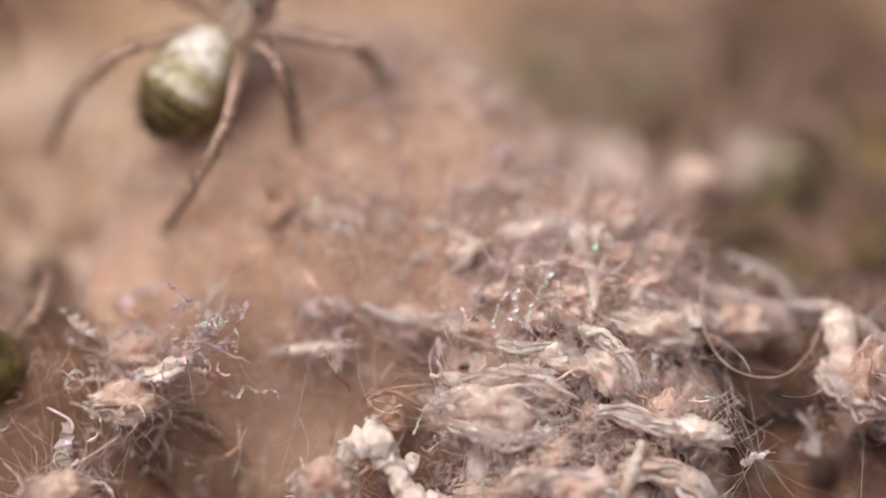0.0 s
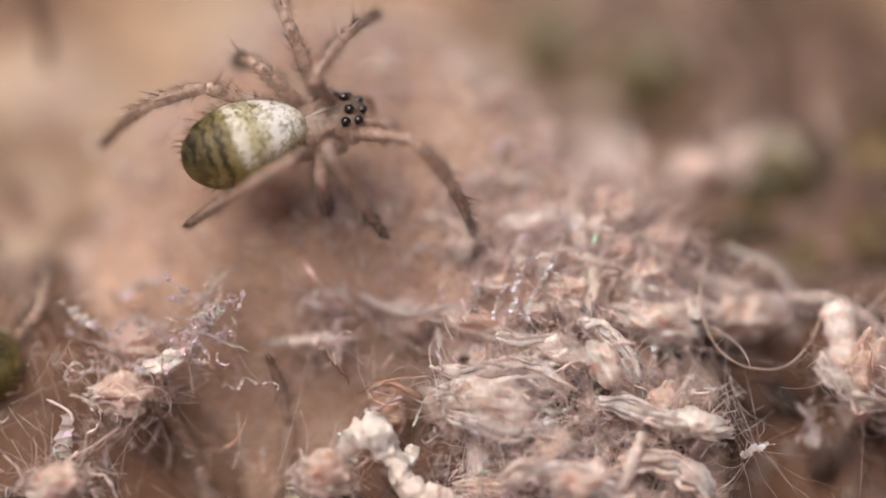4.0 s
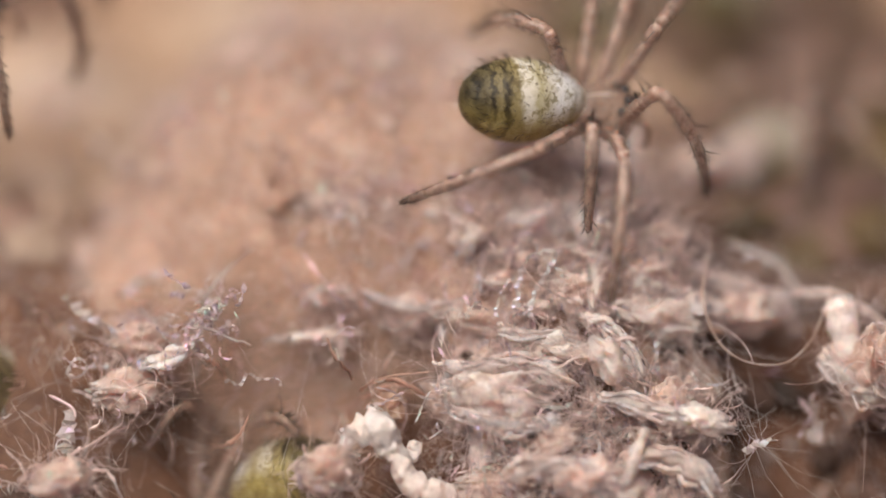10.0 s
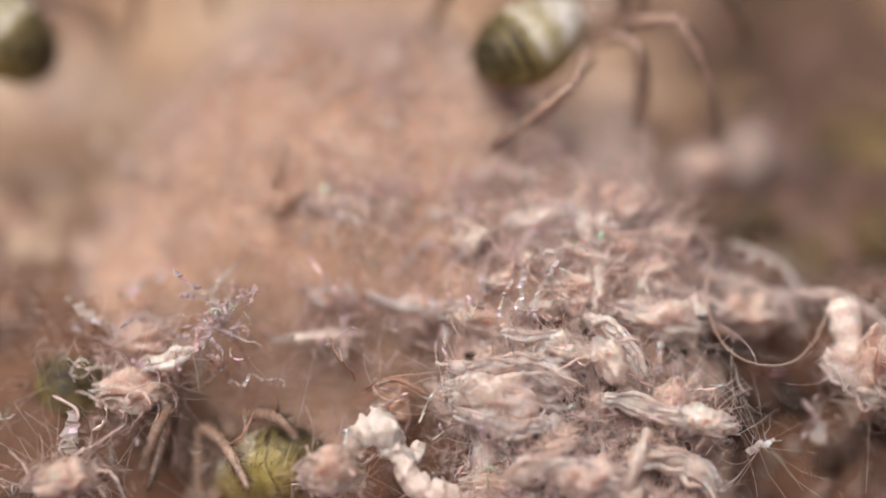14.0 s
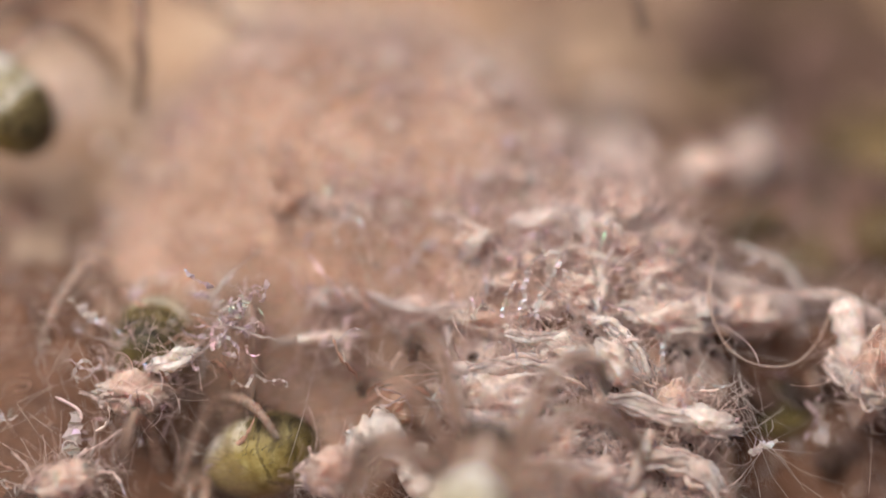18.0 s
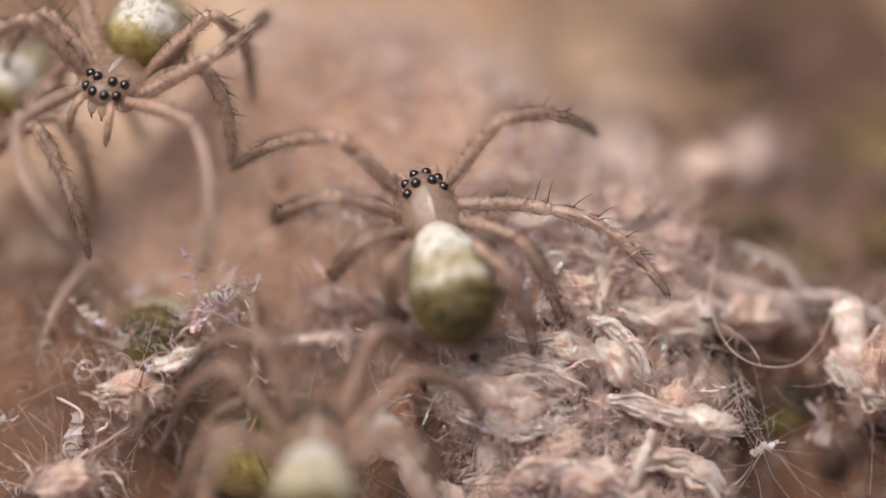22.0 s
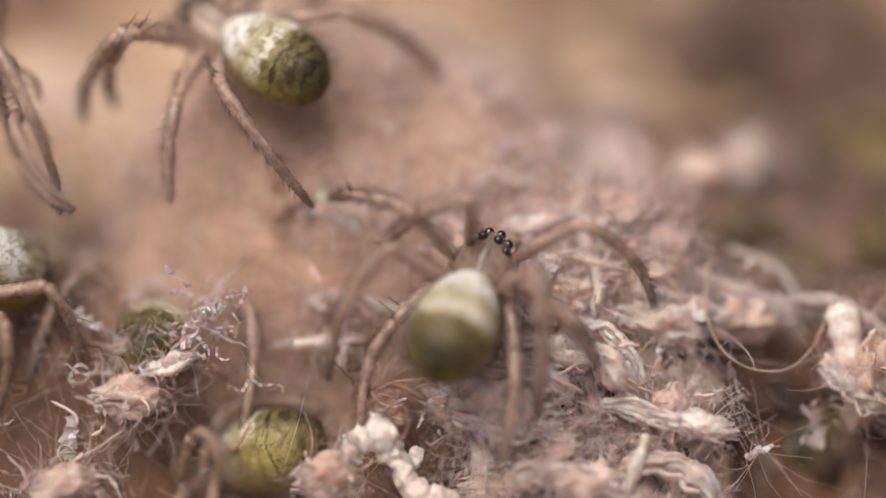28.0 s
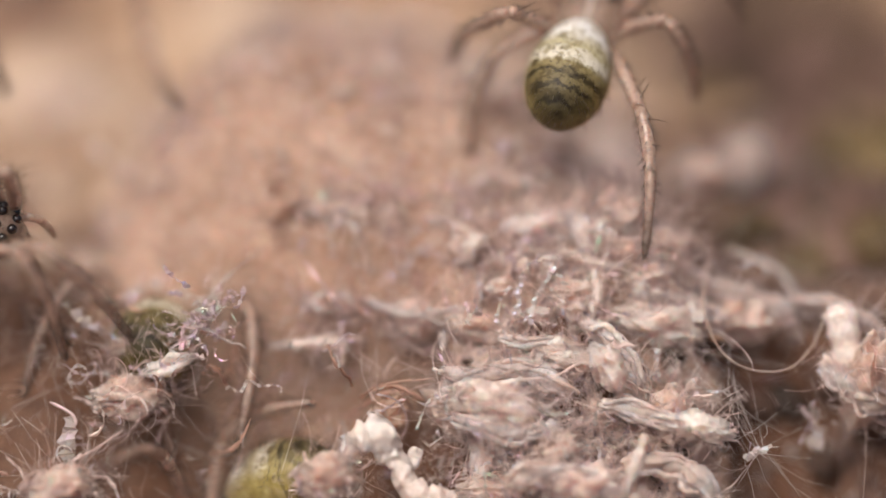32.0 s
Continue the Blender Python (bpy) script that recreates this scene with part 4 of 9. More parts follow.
        soup.tube(bundle, [r * 0.3] + [r * dice.uniform(0.7, 1.2) for _ in range(m - 2)] + [r * 0.2], 5, dice.uniform(0.3, 0.8), 0.15)
    ob = thing("wool_rope", soup.mesh("wool_rope", mat), base, label, "plant fibre", "wool ropes")
    fuzz, film = Soup(), Soup()
    for _ in range(int(30 + n * 1.6)):
        i = dice.randrange(1, n - 1)
        along = Vector(line[i + 1] - line[i - 1]).normalized() * dice.choice((-1, 1))
        u = gauss3().normalized()
        r = dice.choice((0.0016, 0.0022, 0.0022, 0.004))
        fuzz.tube(coil(Vector(line[i] - base) + u * swell[i] * 0.85, along + u * 0.6, dice.uniform(0.12, 0.4), dice.uniform(0.5, 4.0), 9), [r] * 8 + [r * 0.4], 3)
    for _ in range(int(4 + n * 0.3)):
        i = dice.randrange(1, n - 1)
        at = Vector(line[i] - base) + gauss3().normalized() * swell[i] * 1.02
        crinkle(film, coil(at, gauss3(), dice.uniform(0.06, 0.22), dice.uniform(0.5, 3), 8), dice.choice((0.006, 0.01, 0.015)))
    tagged(part("fuzz", fuzz.mesh("fuzz", FIBRE), ob), "fine pale fibres on the rope", kind="stuff")
    tagged(part("film", film.mesh("film", FOIL, False), ob), "crumpled glistening scraps of clear film", kind="stuff")
    return ob


for mat, places, radius, label in (
        (CREAM_WOOL, (spot(1.28, -0.62, 0.2), spot(1.45, -0.66, 0.15), spot(1.62, -0.82, 0.1), spot(1.74, -1.02, 0.05), spot(1.8, -1.2, 0.1)), 0.11, "thick cream rope of wool bending down the mound"),
        (CREAM_WOOL, (spot(0.52, -0.72, 0.15), spot(0.78, -0.8, 0.1), spot(1.05, -0.78, 0.15), spot(1.28, -0.9, 0.2)), 0.085, "cream curled rope of wool across the mound"),
        (CREAM_WOOL, (spot(0.98, -0.5, 0.4), spot(1.15, -0.42, 0.4), spot(1.38, -0.5, 0.4), spot(1.5, -0.6, 0.45)), 0.12, "cream blunt rope of wool on the crest"),
        (CREAM_WOOL, (spot(1.7, -0.36, 0.6), spot(1.98, -0.38, 0.6), spot(2.28, -0.48, 0.6), spot(2.6, -0.62, 0.65)), 0.12, "long cream rope of wool along the crest"),
        (PINK_WOOL, (spot(2.35, -0.3, 0.8), spot(2.66, -0.34, 0.8), spot(3.0, -0.45, 0.8), spot(3.2, -0.62, 0.85)), 0.11, "pinkish rope of wool past the crest"),
        (PINK_WOOL, (spot(0.02, -1.05, 0.0), spot(0.3, -1.08, -0.05), spot(0.62, -1.04, -0.05), spot(0.95, -1.1, 0.0), spot(1.18, -1.25, 0.0)), 0.12, "pink and white matted rope of wool"),
        (CREAM_WOOL, (spot(0.1, -1.45, -0.1), spot(0.4, -1.55, -0.15), spot(0.75, -1.6, -0.15), spot(1.05, -1.52, -0.1)), 0.11, "pale matted rope of wool low on the mound"),
        (CREAM_WOOL, (spot(1.4, -1.35, -0.05), spot(1.7, -1.38, -0.1), spot(2.05, -1.5, -0.12), spot(2.35, -1.62, -0.1)), 0.10, "pale rope of wool that ends in silk threads"),
        (PINK_WOOL, (spot(0.55, -2.05, -0.3), spot(0.9, -1.95, -0.32), spot(1.25, -1.98, -0.32), spot(1.55, -2.15, -0.3)), 0.15, "rounded pink roll of wool at the foot"),
        (PINK_WOOL, (spot(1.62, -1.9, -0.2), spot(1.95, -1.86, -0.2), spot(2.25, -1.95, -0.2), spot(2.45, -2.2, -0.2)), 0.12, "pink roll of wool at the foot of the mound"),
        (PINK_WOOL, (spot(3.45, -0.95, 0.35), spot(3.62, -1.12, 0.3), spot(3.85, -1.3, 0.3), spot(4.1, -1.38, 0.35)), 0.14, "pinkish rope of wool at the rim of the gap"),
        (PINK_WOOL, (spot(3.2, -0.4, 0.7), spot(3.55, -0.45, 0.6), spot(3.9, -0.6, 0.6), spot(4.2, -0.85, 0.6)), 0.10, "pinkish rope of wool over the gap"),
        (PINK_WOOL, (spot(-0.72, -0.4, 0.6), spot(-0.4, -0.52, 0.5), spot(-0.1, -0.55, 0.45), spot(0.2, -0.5, 0.4)), 0.07, "thin pink rope of silk wool at the foot of the slope")):
    wool_rope(mat, [tuple(seated(p, 0.05)) for p in places], radius, label)
for k in range(22):
    x, y = dice.uniform(0.0, 2.5), dice.uniform(-1.6, 0.75)
    turn, bend, length, line = dice.uniform(-1.7, 1.7), dice.gauss(0, 0.9), dice.uniform(0.5, 1.0), []
    for q in range(5):
        line.append((x, y, top_z(x, y) + dice.uniform(0.04, 0.12)))
        x, y, turn = x + math.cos(turn) * length / 4, y - math.sin(turn) * length / 4, turn + bend / 4 + dice.gauss(0, 0.25)
    if x < 2.7 and not in_the_way(line[2]):
        wool_rope(CREAM_WOOL if k % 3 else PINK_WOOL, line, dice.uniform(0.05, 0.095), "pale soft rope of matted wool in the mound" if k % 3 else "pinkish soft rope of matted wool in the mound")


# airy tufts that stand out of the mound between the ropes
for k in range(30):
    x, y, half = dice.uniform(0.05, 2.45), dice.uniform(-1.5, 0.7), dice.uniform(0.12, 0.24)
    p = Vector((x, y, top_z(x, y) + 0.1))
    if not in_the_way(p):
        grain_piece(PINK_WOOL if k % 2 else CREAM_WOOL, p, (half, half * 0.7, half * 0.75), (dice.gauss(0, 0.6), dice.gauss(0, 0.6), dice.uniform(0, 6)), "airy pink tuft of curled wool on the mound" if k % 2 else "airy cream tuft of curled wool on the mound", 120 + k, "fibre_tangle", 75)


def strand(name, mat, points, radius, label, category="fibre", sides=5, flat=1.0, group="", twist=0.0):
    """One long hair or rod through a few places, smoothed."""
    pts = [np.array(p, float) for p in points]
    line = []
    for k in range(len(pts) - 1):
        p0, p1, p2, p3 = pts[max(0, k - 1)], pts[k], pts[k + 1], pts[min(len(pts) - 1, k + 2)]
        for s in np.arange(0, 1, 0.125):
            line.append(0.5 * (2 * p1 + (p2 - p0) * s + (2 * p0 - 5 * p1 + 4 * p2 - p3) * s * s + (3 * p1 - p0 - 3 * p2 + p3) * s ** 3))
    line.append(pts[-1])
    base = line[0].copy()
    home = Vector(base) if mat is SILK else seated(base)
    soup = Soup()
    count = len(line)
    if mat in (GLOSSY, SILVER) and flat < 0.9:
        crinkle(soup, [Vector(q - base) for q in line], radius * 1.6, 0.55)
        for _ in range(3):
            at = Vector(line[dice.randrange(count)] - base)
            crinkle(soup, coil(at, gauss3(), radius * dice.uniform(4, 9), dice.uniform(0.5, 3), 8), radius * dice.uniform(0.25, 0.5))
        return thing(name, soup.mesh(name, FOIL, False), home, label, category, group)
    soup.tube([q - base for q in line], [radius * (0.75 + 0.5 * abs(noise.noise(Vector(q) * 6))) * (1 if 1 < i < count - 2 else 0.5) for i, q in enumerate(line)], sides, flat, twist or (0.35 if flat < 0.9 else 0.0))
    return thing(name, soup.mesh(name, mat), home, label, category, group)


strand("hair", TAN, [spot(2.47, 0.08, 0.5), spot(2.38, -0.41, 0.3), spot(2.5, -0.81, 0.2), spot(2.77, -1.02, 0.2), spot(3.13, -1.03, 0.2), spot(3.37, -0.82, 0.3), spot(3.49, -0.56, 0.4)], 0.011, "long tan looped plant hair over the gap")
strand("curled_fibre", GLOSSY, [spot(0.65, -0.81, 0.1), spot(0.68, -0.51, 0.1), spot(0.73, -0.2, 0.1), spot(0.85, -0.04, 0.15), spot(1.11, -0.01, 0.3)], 0.024, "silvery twisted fibre arching up", flat=0.22)
strand("curled_fibre", GLOSSY, [spot(0.77, -0.61, 0.1), spot(0.87, -0.35, 0.1), spot(0.99, -0.15, 0.1), spot(1.05, -0.02, 0.15)], 0.018, "silvery glistening fibre standing up", flat=0.22)
strand("curled_fibre", GLOSSY, [spot(0.49, -0.61, 0.1), spot(0.54, -0.4, 0.1), spot(0.62, -0.28, 0.1)], 0.016, "pinkish glistening fibre standing up", flat=0.22)
strand("curled_fibre", GLOSSY, [spot(0.98, -0.81, 0.1), spot(0.82, -0.61, 0.1), spot(0.72, -0.53, 0.1)], 0.016, "pinkish glistening fibre in a fork", flat=0.22)
strand("curled_fibre", PALE, [spot(3.23, -0.62, 1.1), spot(3.27, -0.36, 1.1), spot(3.12, -0.13, 1.1), spot(2.81, 0.01, 1.1), spot(2.66, 0.06, 1.2)], 0.03, "pale pinkish fibre arching over the husks")
strand("curled_fibre", SILVER, [spot(-3.45, -0.42, 0.35), spot(-3.26, -0.59, 0.35), spot(-3.06, -0.69, 0.35)], 0.035, "violet glistening fibre rod", flat=0.5)
strand("curled_fibre", SILVER, [spot(-2.95, -0.42, 0.9), spot(-2.81, -0.33, 0.9), spot(-2.61, -0.23, 0.95)], 0.035, "bluish glistening fibre rod", flat=0.5)
strand("curled_fibre", SILVER, [spot(-3.35, -1.45, 0.1), spot(-3.36, -1.68, 0.05), spot(-3.4, -1.87, 0.05)], 0.045, "translucent silvery blade of fibre", flat=0.3)
strand("curled_fibre", GLOSSY, [spot(-3.54, -1.32, 0.1), spot(-3.34, -1.43, 0.1), spot(-3.3, -1.53, 0.1)], 0.02, "pale bent fibre on the mound")
strand("curled_fibre", SILVER, [spot(1.98, -0.81, 0.2), spot(1.95, -0.97, 0.2), spot(1.99, -1.16, 0.2)], 0.022, "bluish glistening upright fibre", flat=0.22)
strand("curled_fibre", SILVER, [spot(1.72, -0.89, 0.15), spot(1.84, -1.02, 0.12), spot(1.92, -1.13, 0.1)], 0.022, "bluish glistening slanting fibre", flat=0.22)
strand("curled_fibre", SILVER, [spot(0.82, -1.52, -0.2), spot(0.9, -1.59, -0.2), spot(1, -1.67, -0.2)], 0.026, "pale green glistening fibre stub", flat=0.22)
strand("curled_fibre", SILVER, [spot(2.73, -1.83, 0), spot(2.88, -1.75, 0), spot(3.04, -1.72, 0)], 0.022, "silvery star-shaped fibre end", flat=0.5)
strand("curled_fibre", GLOSSY, [spot(0.23, -0.61, 0.1), spot(0.31, -0.51, 0.1), spot(0.36, -0.48, 0.1)], 0.032, "greenish glistening fibre flake", flat=0.22)
strand("curled_fibre", GLOSSY, [spot(-0.33, -0.2, 0.7), spot(-0.25, 0.01, 0.7), spot(-0.02, 0.1, 0.8)], 0.02, "pale slanting fibre over the hollow", flat=0.5)
strand("curled_fibre", GLOSSY, [spot(-0.85, -0.05, 0.8), spot(-0.7, -0.1, 0.8), spot(-0.62, -0.18, 0.8)], 0.02, "violet glistening fibre over the hollow", flat=0.22)
strand("curled_fibre", SILVER, [spot(-1.16, -0.36, 0.6), spot(-1, -0.37, 0.6), spot(-0.77, -0.44, 0.65)], 0.03, "frayed silvery fibre strip", flat=0.22)
strand("curled_fibre", GLOSSY, [spot(3.39, -1.34, 0.5), spot(3.42, -1.54, 0.5), spot(3.41, -1.78, 0.5)], 0.05, "translucent hanging fibre blade", flat=0.3)
strand("curled_fibre", GLOSSY, [spot(0.16, -1.01, 0), spot(0.08, -1.12, 0), spot(0.03, -1.27, 0)], 0.035, "pale upright flake of husk", flat=0.22)


def ribbon_curls(mat, count, wide, name, label):
    """Loose translucent ribbons that curl through the low silk round the hollow."""
    for _ in range(count):
        at = seated(spot(dice.uniform(-4.0, -0.5), dice.uniform(-2.25, -0.35), dice.uniform(0.2, 0.95)), 0.02)
        soup = Soup()
        way = gauss3() + Vector((0.3, 0, 0.5))
        for _ in range(dice.choice((1, 2, 2, 3))):
            line = coil(gauss3(0.05), way + gauss3(0.5), dice.uniform(0.3, 0.9), dice.uniform(1.5, 6.0), 26)
            crinkle(soup, line, wide * dice.uniform(0.5, 1.3), 0.35)
        thing(name, soup.mesh(name, mat, mat is not FOIL), at, label, "fibre", name.replace("_", " ") + "s")


ribbon_curls(RUSTY, 18, 0.022, "ribbon_curl", "translucent brownish ribbon curling in the silk")
ribbon_curls(FIBRE, 4, 0.014, "ribbon_curl", "pale translucent ribbon curling in the silk")
ribbon_curls(FOIL, 34, 0.016, "film_curl", "lilac glistening curl of clear film in the silk")


def frilled_husk():
    """A torn, glistening scrap of husk that a spider pushes about."""
    soup = Soup()
    for k in range(1, 130, 2):
        at = spot(dice.gauss(0, 0.14), dice.gauss(0, 0.18), dice.gauss(0, 0.09))
        crinkle(soup, coil(at, gauss3(1) + Vector((0.1, 0, 0.5)), dice.uniform(0.12, 0.34), dice.uniform(2, 7), 14), dice.choice((0.006, 0.012, 0.02, 0.03)))
    for a, b in (((-0.08, 0.0, 0), (0.42, -0.18, 0)), ((0.0, 0.0, 0), (-0.3, -0.28, 0.05)), ((0.05, 0.05, 0), (0.0, 0.25, 0)), ((0.02, 0, 0), (-0.25, -0.05, 0))):
        soup.tube([np.array(spot(*a)) * (1 - s) + np.array(spot(*b)) * s + np.array(noise.noise_vector(Vector((s * 4, a[0] * 9, 1)))) * 0.04 for s in np.linspace(0, 1, 8)],
                  [0.03, 0.032, 0.03, 0.028, 0.03, 0.026, 0.02, 0.01], 6, 0.5)
    return thing("frilled_husk", soup.mesh("frilled_husk", FOIL, False), spot(-2.06, -0.69, 0.15), "torn frilly scrap of glistening husk", "plant litter", kind="stuff")


frill = frilled_husk()


def sway():
    """The scrap that the spiders shove aside."""
    base = frill.location.copy()
    rows = []
    for t, right, up, lean in ((0, -0.05, -0.02, 4), (9, -0.07, 0, 0), (14, 0, 0, 0), (18, 0.11, 0.03, -4), (20, 0.24, 0.08, -10), (21, 0.26, 0.08, -12), (22, -0.05, 0.16, 8),
                               (23, -0.12, 0.22, 14), (24.5, -0.25, 0.20, 16), (25.5, -0.18, 0.1, 8), (27.5, -0.1, 0.06, 4), (32, -0.1, 0.06, 4)):
        rows.append((t, Matrix.Translation(base + spot(right, up, 0) * MM) @ Matrix.Rotation(radians(lean), 4, "Y")))
    walk(frill, rows)


# silk: fine threads from piece to piece
def thread(a, b, sag=0.05, radius=0.0026):
    a, b = Vector(a), Vector(b)
    mid = (a + b) / 2 + Vector((0, 0, -sag)) + gauss3(0.02)
    return strand("silk_thread", SILK, [a, a.lerp(mid, 0.55), mid, mid.lerp(b, 0.45), b], radius, "single fine strand of spider silk", "silk", 3, group="silk threads")


for a, b in (
        (spot(1.83, -0.46, 0.3), spot(1.72, -1.07, 0.1)), (spot(1.83, -0.46, 0.3), spot(2.64, -1.27, 0.1)), (spot(2.09, -0.61, 0.4), spot(2.78, -1.78, 0)), (spot(2.19, -0.77, 0.3), spot(2.64, -1.32, 0.1)),
        (spot(2.62, -0.77, 0.3), spot(2.64, -1.43, 0.1)), (spot(2.64, -1.27, 0.1), spot(2.86, -1.75, 0)), (spot(2.58, -1.32, 0.1), spot(2.93, -1.83, 0)), (spot(2.86, -1.75, 0), spot(3.53, -1.44, 0.4)),
        (spot(2.86, -1.75, 0), spot(2.63, -2.13, 0)), (spot(2.93, -1.78, 0), spot(3.4, -2.24, 0.1)), (spot(2.99, -1.83, 0), spot(3.25, -2.19, 0.1)), (spot(1.62, -0.76, 0.2), spot(2.23, -1.02, 0.2)),
        (spot(1.77, -0.71, 0.2), spot(2.35, -0.77, 0.4)), (spot(1.73, -0.61, 0.3), spot(2.34, -1.12, 0.2)), (spot(2.04, -0.51, 0.5), spot(1.87, -1.12, 0.1)), (spot(2.88, -1.68, 0), spot(2.94, -1.53, 0.1)),
        (spot(-0.74, -0.71, 0.3), spot(-0.62, -1.32, 0)), (spot(-0.49, -0.31, 0.6), spot(-0.66, -1.07, 0.1)), (spot(-0.95, -0.61, 0.4), spot(-0.66, -1.02, 0.1)), (spot(-0.62, -1.32, 0), spot(-0.59, -0.82, 0.3)),
        (spot(0.34, -0.2, 0.2), spot(0.13, -0.81, 0.1)), (spot(0.29, -0.25, 0.2), spot(0.08, -1.01, 0)), (spot(0.21, -0.3, 0.3), spot(0.18, -0.81, 0.1)), (spot(0.39, -0.15, 0.3), spot(0.23, -0.66, 0.1)), (spot(0.08, -0.91, 0.1), spot(0.06, -1.32, 0)),
        (spot(3.11, -0.31, 0.9), spot(4.12, -0.1, 1.2)), (spot(3.16, -0.41, 0.9), spot(4.11, -0.2, 1.1)), (spot(3.2, -0.51, 0.8), spot(3.86, -0.46, 0.6)), (spot(3.33, -1.02, 0.4), spot(3.58, -1.8, 0.4)),
        (spot(-3.97, -0.46, 0.8), spot(-3.44, -0.33, 0.7)), (spot(-3.84, -0.51, 0.5), spot(-3.73, -0.72, 0.4)), (spot(-3.5, -1.02, 0.2), spot(-3.33, -0.77, 0.3)), (spot(-2.98, -1.63, 0), spot(-3.42, -2.12, -0.2)), (spot(-2.47, -1.32, 0.1), spot(-2.97, -1.98, -0.1)),
        (spot(-1.86, -0.81, 0.2), spot(-1.55, -1.22, 0)), (spot(-0.44, -0.15, 0.7), spot(-0.33, -0.51, 0.5)), (spot(-1.15, -0.82, 0.3), spot(-1.44, -1.97, -0.2)), (spot(1.5, -1.62, -0.2), spot(0.18, -1.97, -0.3)), (spot(0.89, -1.81, -0.3), spot(-0.42, -2.07, -0.3)),
        (spot(1.93, -0.69, 0.3), spot(2.84, -1.48, 0.1)), (spot(2.06, -0.54, 0.4), spot(2.18, -1.32, 0.1)), (spot(2.22, -0.61, 0.5), spot(2.53, -1.53, 0.1)), (spot(2.3, -0.67, 0.5), spot(2.8, -1.28, 0.2)), (spot(2, -0.81, 0.2), spot(2.32, -1.42, 0)),
        (spot(2.41, -0.62, 0.6), spot(2.02, -1.27, 0.1)), (spot(2.62, -0.67, 0.6), spot(2.28, -1.32, 0.1)), (spot(2.56, -0.82, 0.5), spot(2.88, -1.78, 0)), (spot(2.76, -0.92, 0.4), spot(2.91, -1.78, 0)), (spot(2.14, -0.82, 0.3), spot(3.17, -1.02, 0.4)),
        (spot(2.83, -1.78, 0), spot(3.09, -2.25, 0)), (spot(2.86, -1.78, 0), spot(3.36, -1.84, 0.2)), (spot(2.63, -1.68, 0), spot(3.06, -1.43, 0.3)), (spot(2.86, -1.78, 0), spot(2.52, -2.18, -0.1)),
        (spot(1.88, -0.61, 0.3), spot(2.48, -1.22, 0.1)), (spot(1.98, -0.77, 0.3), spot(2.68, -1.53, 0.05)), (spot(2.14, -0.61, 0.4), spot(2.58, -1.12, 0.1)), (spot(2.28, -0.61, 0.5), spot(2.86, -1.78, 0)), (spot(1.67, -0.81, 0.1), spot(2.04, -0.61, 0.4)), (spot(2.48, -1.27, 0.1), spot(3.16, -1.64, 0.3)), (spot(2.64, -1.02, 0.2), spot(2.68, -1.63, 0)), (spot(2.73, -1.83, 0), spot(2.83, -2.24, 0)), (spot(2.86, -1.78, 0), spot(3.68, -2.15, 0.3)), (spot(0.62, -0.81, 0.1), spot(0.54, -1.27, 0)), (spot(0.67, -0.76, 0.1), spot(0.75, -0.3, 0.1)), (spot(1.15, -1.27, 0), spot(1.4, -1.47, -0.1)), (spot(-0.12, -1.27, 0), spot(0.34, -1.02, 0.1)), (spot(-2.32, -0.2, 0.9), spot(-1.57, -0.41, 0.6))):
    thread(a, b, dice.uniform(0.0, 0.06), dice.uniform(0.0013, 0.0027))


def fibre_carpet(name, mat, count, size, thick, label, low, high, flat=1.0, lift=0.8, sides=3):
    """Uncountable loose fibres that stand out of the ground."""
    soup = Soup()
    for _ in range(count):
        x, y = dice.uniform(-4.8, 4.8), low + (high - low) * dice.random() ** 1.3
        if x < -0.1 and y < 1.2 and dice.random() < 0.8:
            x += 2.9
        at = (x, y, top_z(x, y) + dice.uniform(-0.03, 0.14))
        way = (dice.gauss(0, 1), dice.gauss(-0.2, 1), abs(dice.gauss(0.3, lift)))
        r = thick * dice.uniform(0.5, 1.5)
        soup.tube(curl(at, way, size * dice.uniform(0.4, 1.5), 2.2, 7), [r, r, r * 1.1, r, r, r * 0.8, r * 0.3], sides, flat)
    ob = new(name, soup.mesh(name, mat))
    tagged(ob, label, "fibres", kind="stuff")


def flake_bed(count, mat, low, high, label, size=1.0, lift=0.1):
    """Uncountable small torn flakes over the ground."""
    soup = Soup()
    for k in range(count):
        x, y = dice.uniform(-4.8, 4.8), dice.uniform(low, high)
        if x < -0.1 and y < 1.2:
            x = dice.uniform(-0.1, 2.7)
        at = Vector((x, y, top_z(x, y) + dice.uniform(0.0, lift)))
        u, v = gauss3().normalized(), gauss3().normalized()
        w = u.cross(v).normalized()
        v = w.cross(u)
        a, b, c = size * dice.uniform(0.05, 0.16), size * dice.uniform(0.03, 0.09), size * dice.uniform(0.008, 0.03)
        start = soup.n
        ball(soup, (0, 0, 0), np.array((a, b, c)), 5, 7, lambda q: 1 + 0.9 * noise.noise(Vector(q) * 1.7 + Vector((k, 0, 0))))
        soup.v[-1] = np.array(at) + soup.v[-1] @ np.array((u, v, w))
    tagged(new("flakes", soup.mesh("flakes", mat)), label, "flakes", kind="stuff")


flake_bed(170, PINK, -2.0, 2.6, "small torn pinkish flakes strewn over the litter", 0.7)
flake_bed(130, PALE, -1.9, 1.4, "small torn pale flakes strewn over the litter", 0.6)
flake_bed(1300, FOIL, -1.9, 4.0, "tiny glinting iridescent scales strewn over the litter", 0.26, 0.34)
fibre_carpet("pale_fibres", FIBRE, 2600, 0.30, 0.0022, "loose curled pale pinkish plant fibres on the litter", -2.0, 3.0)
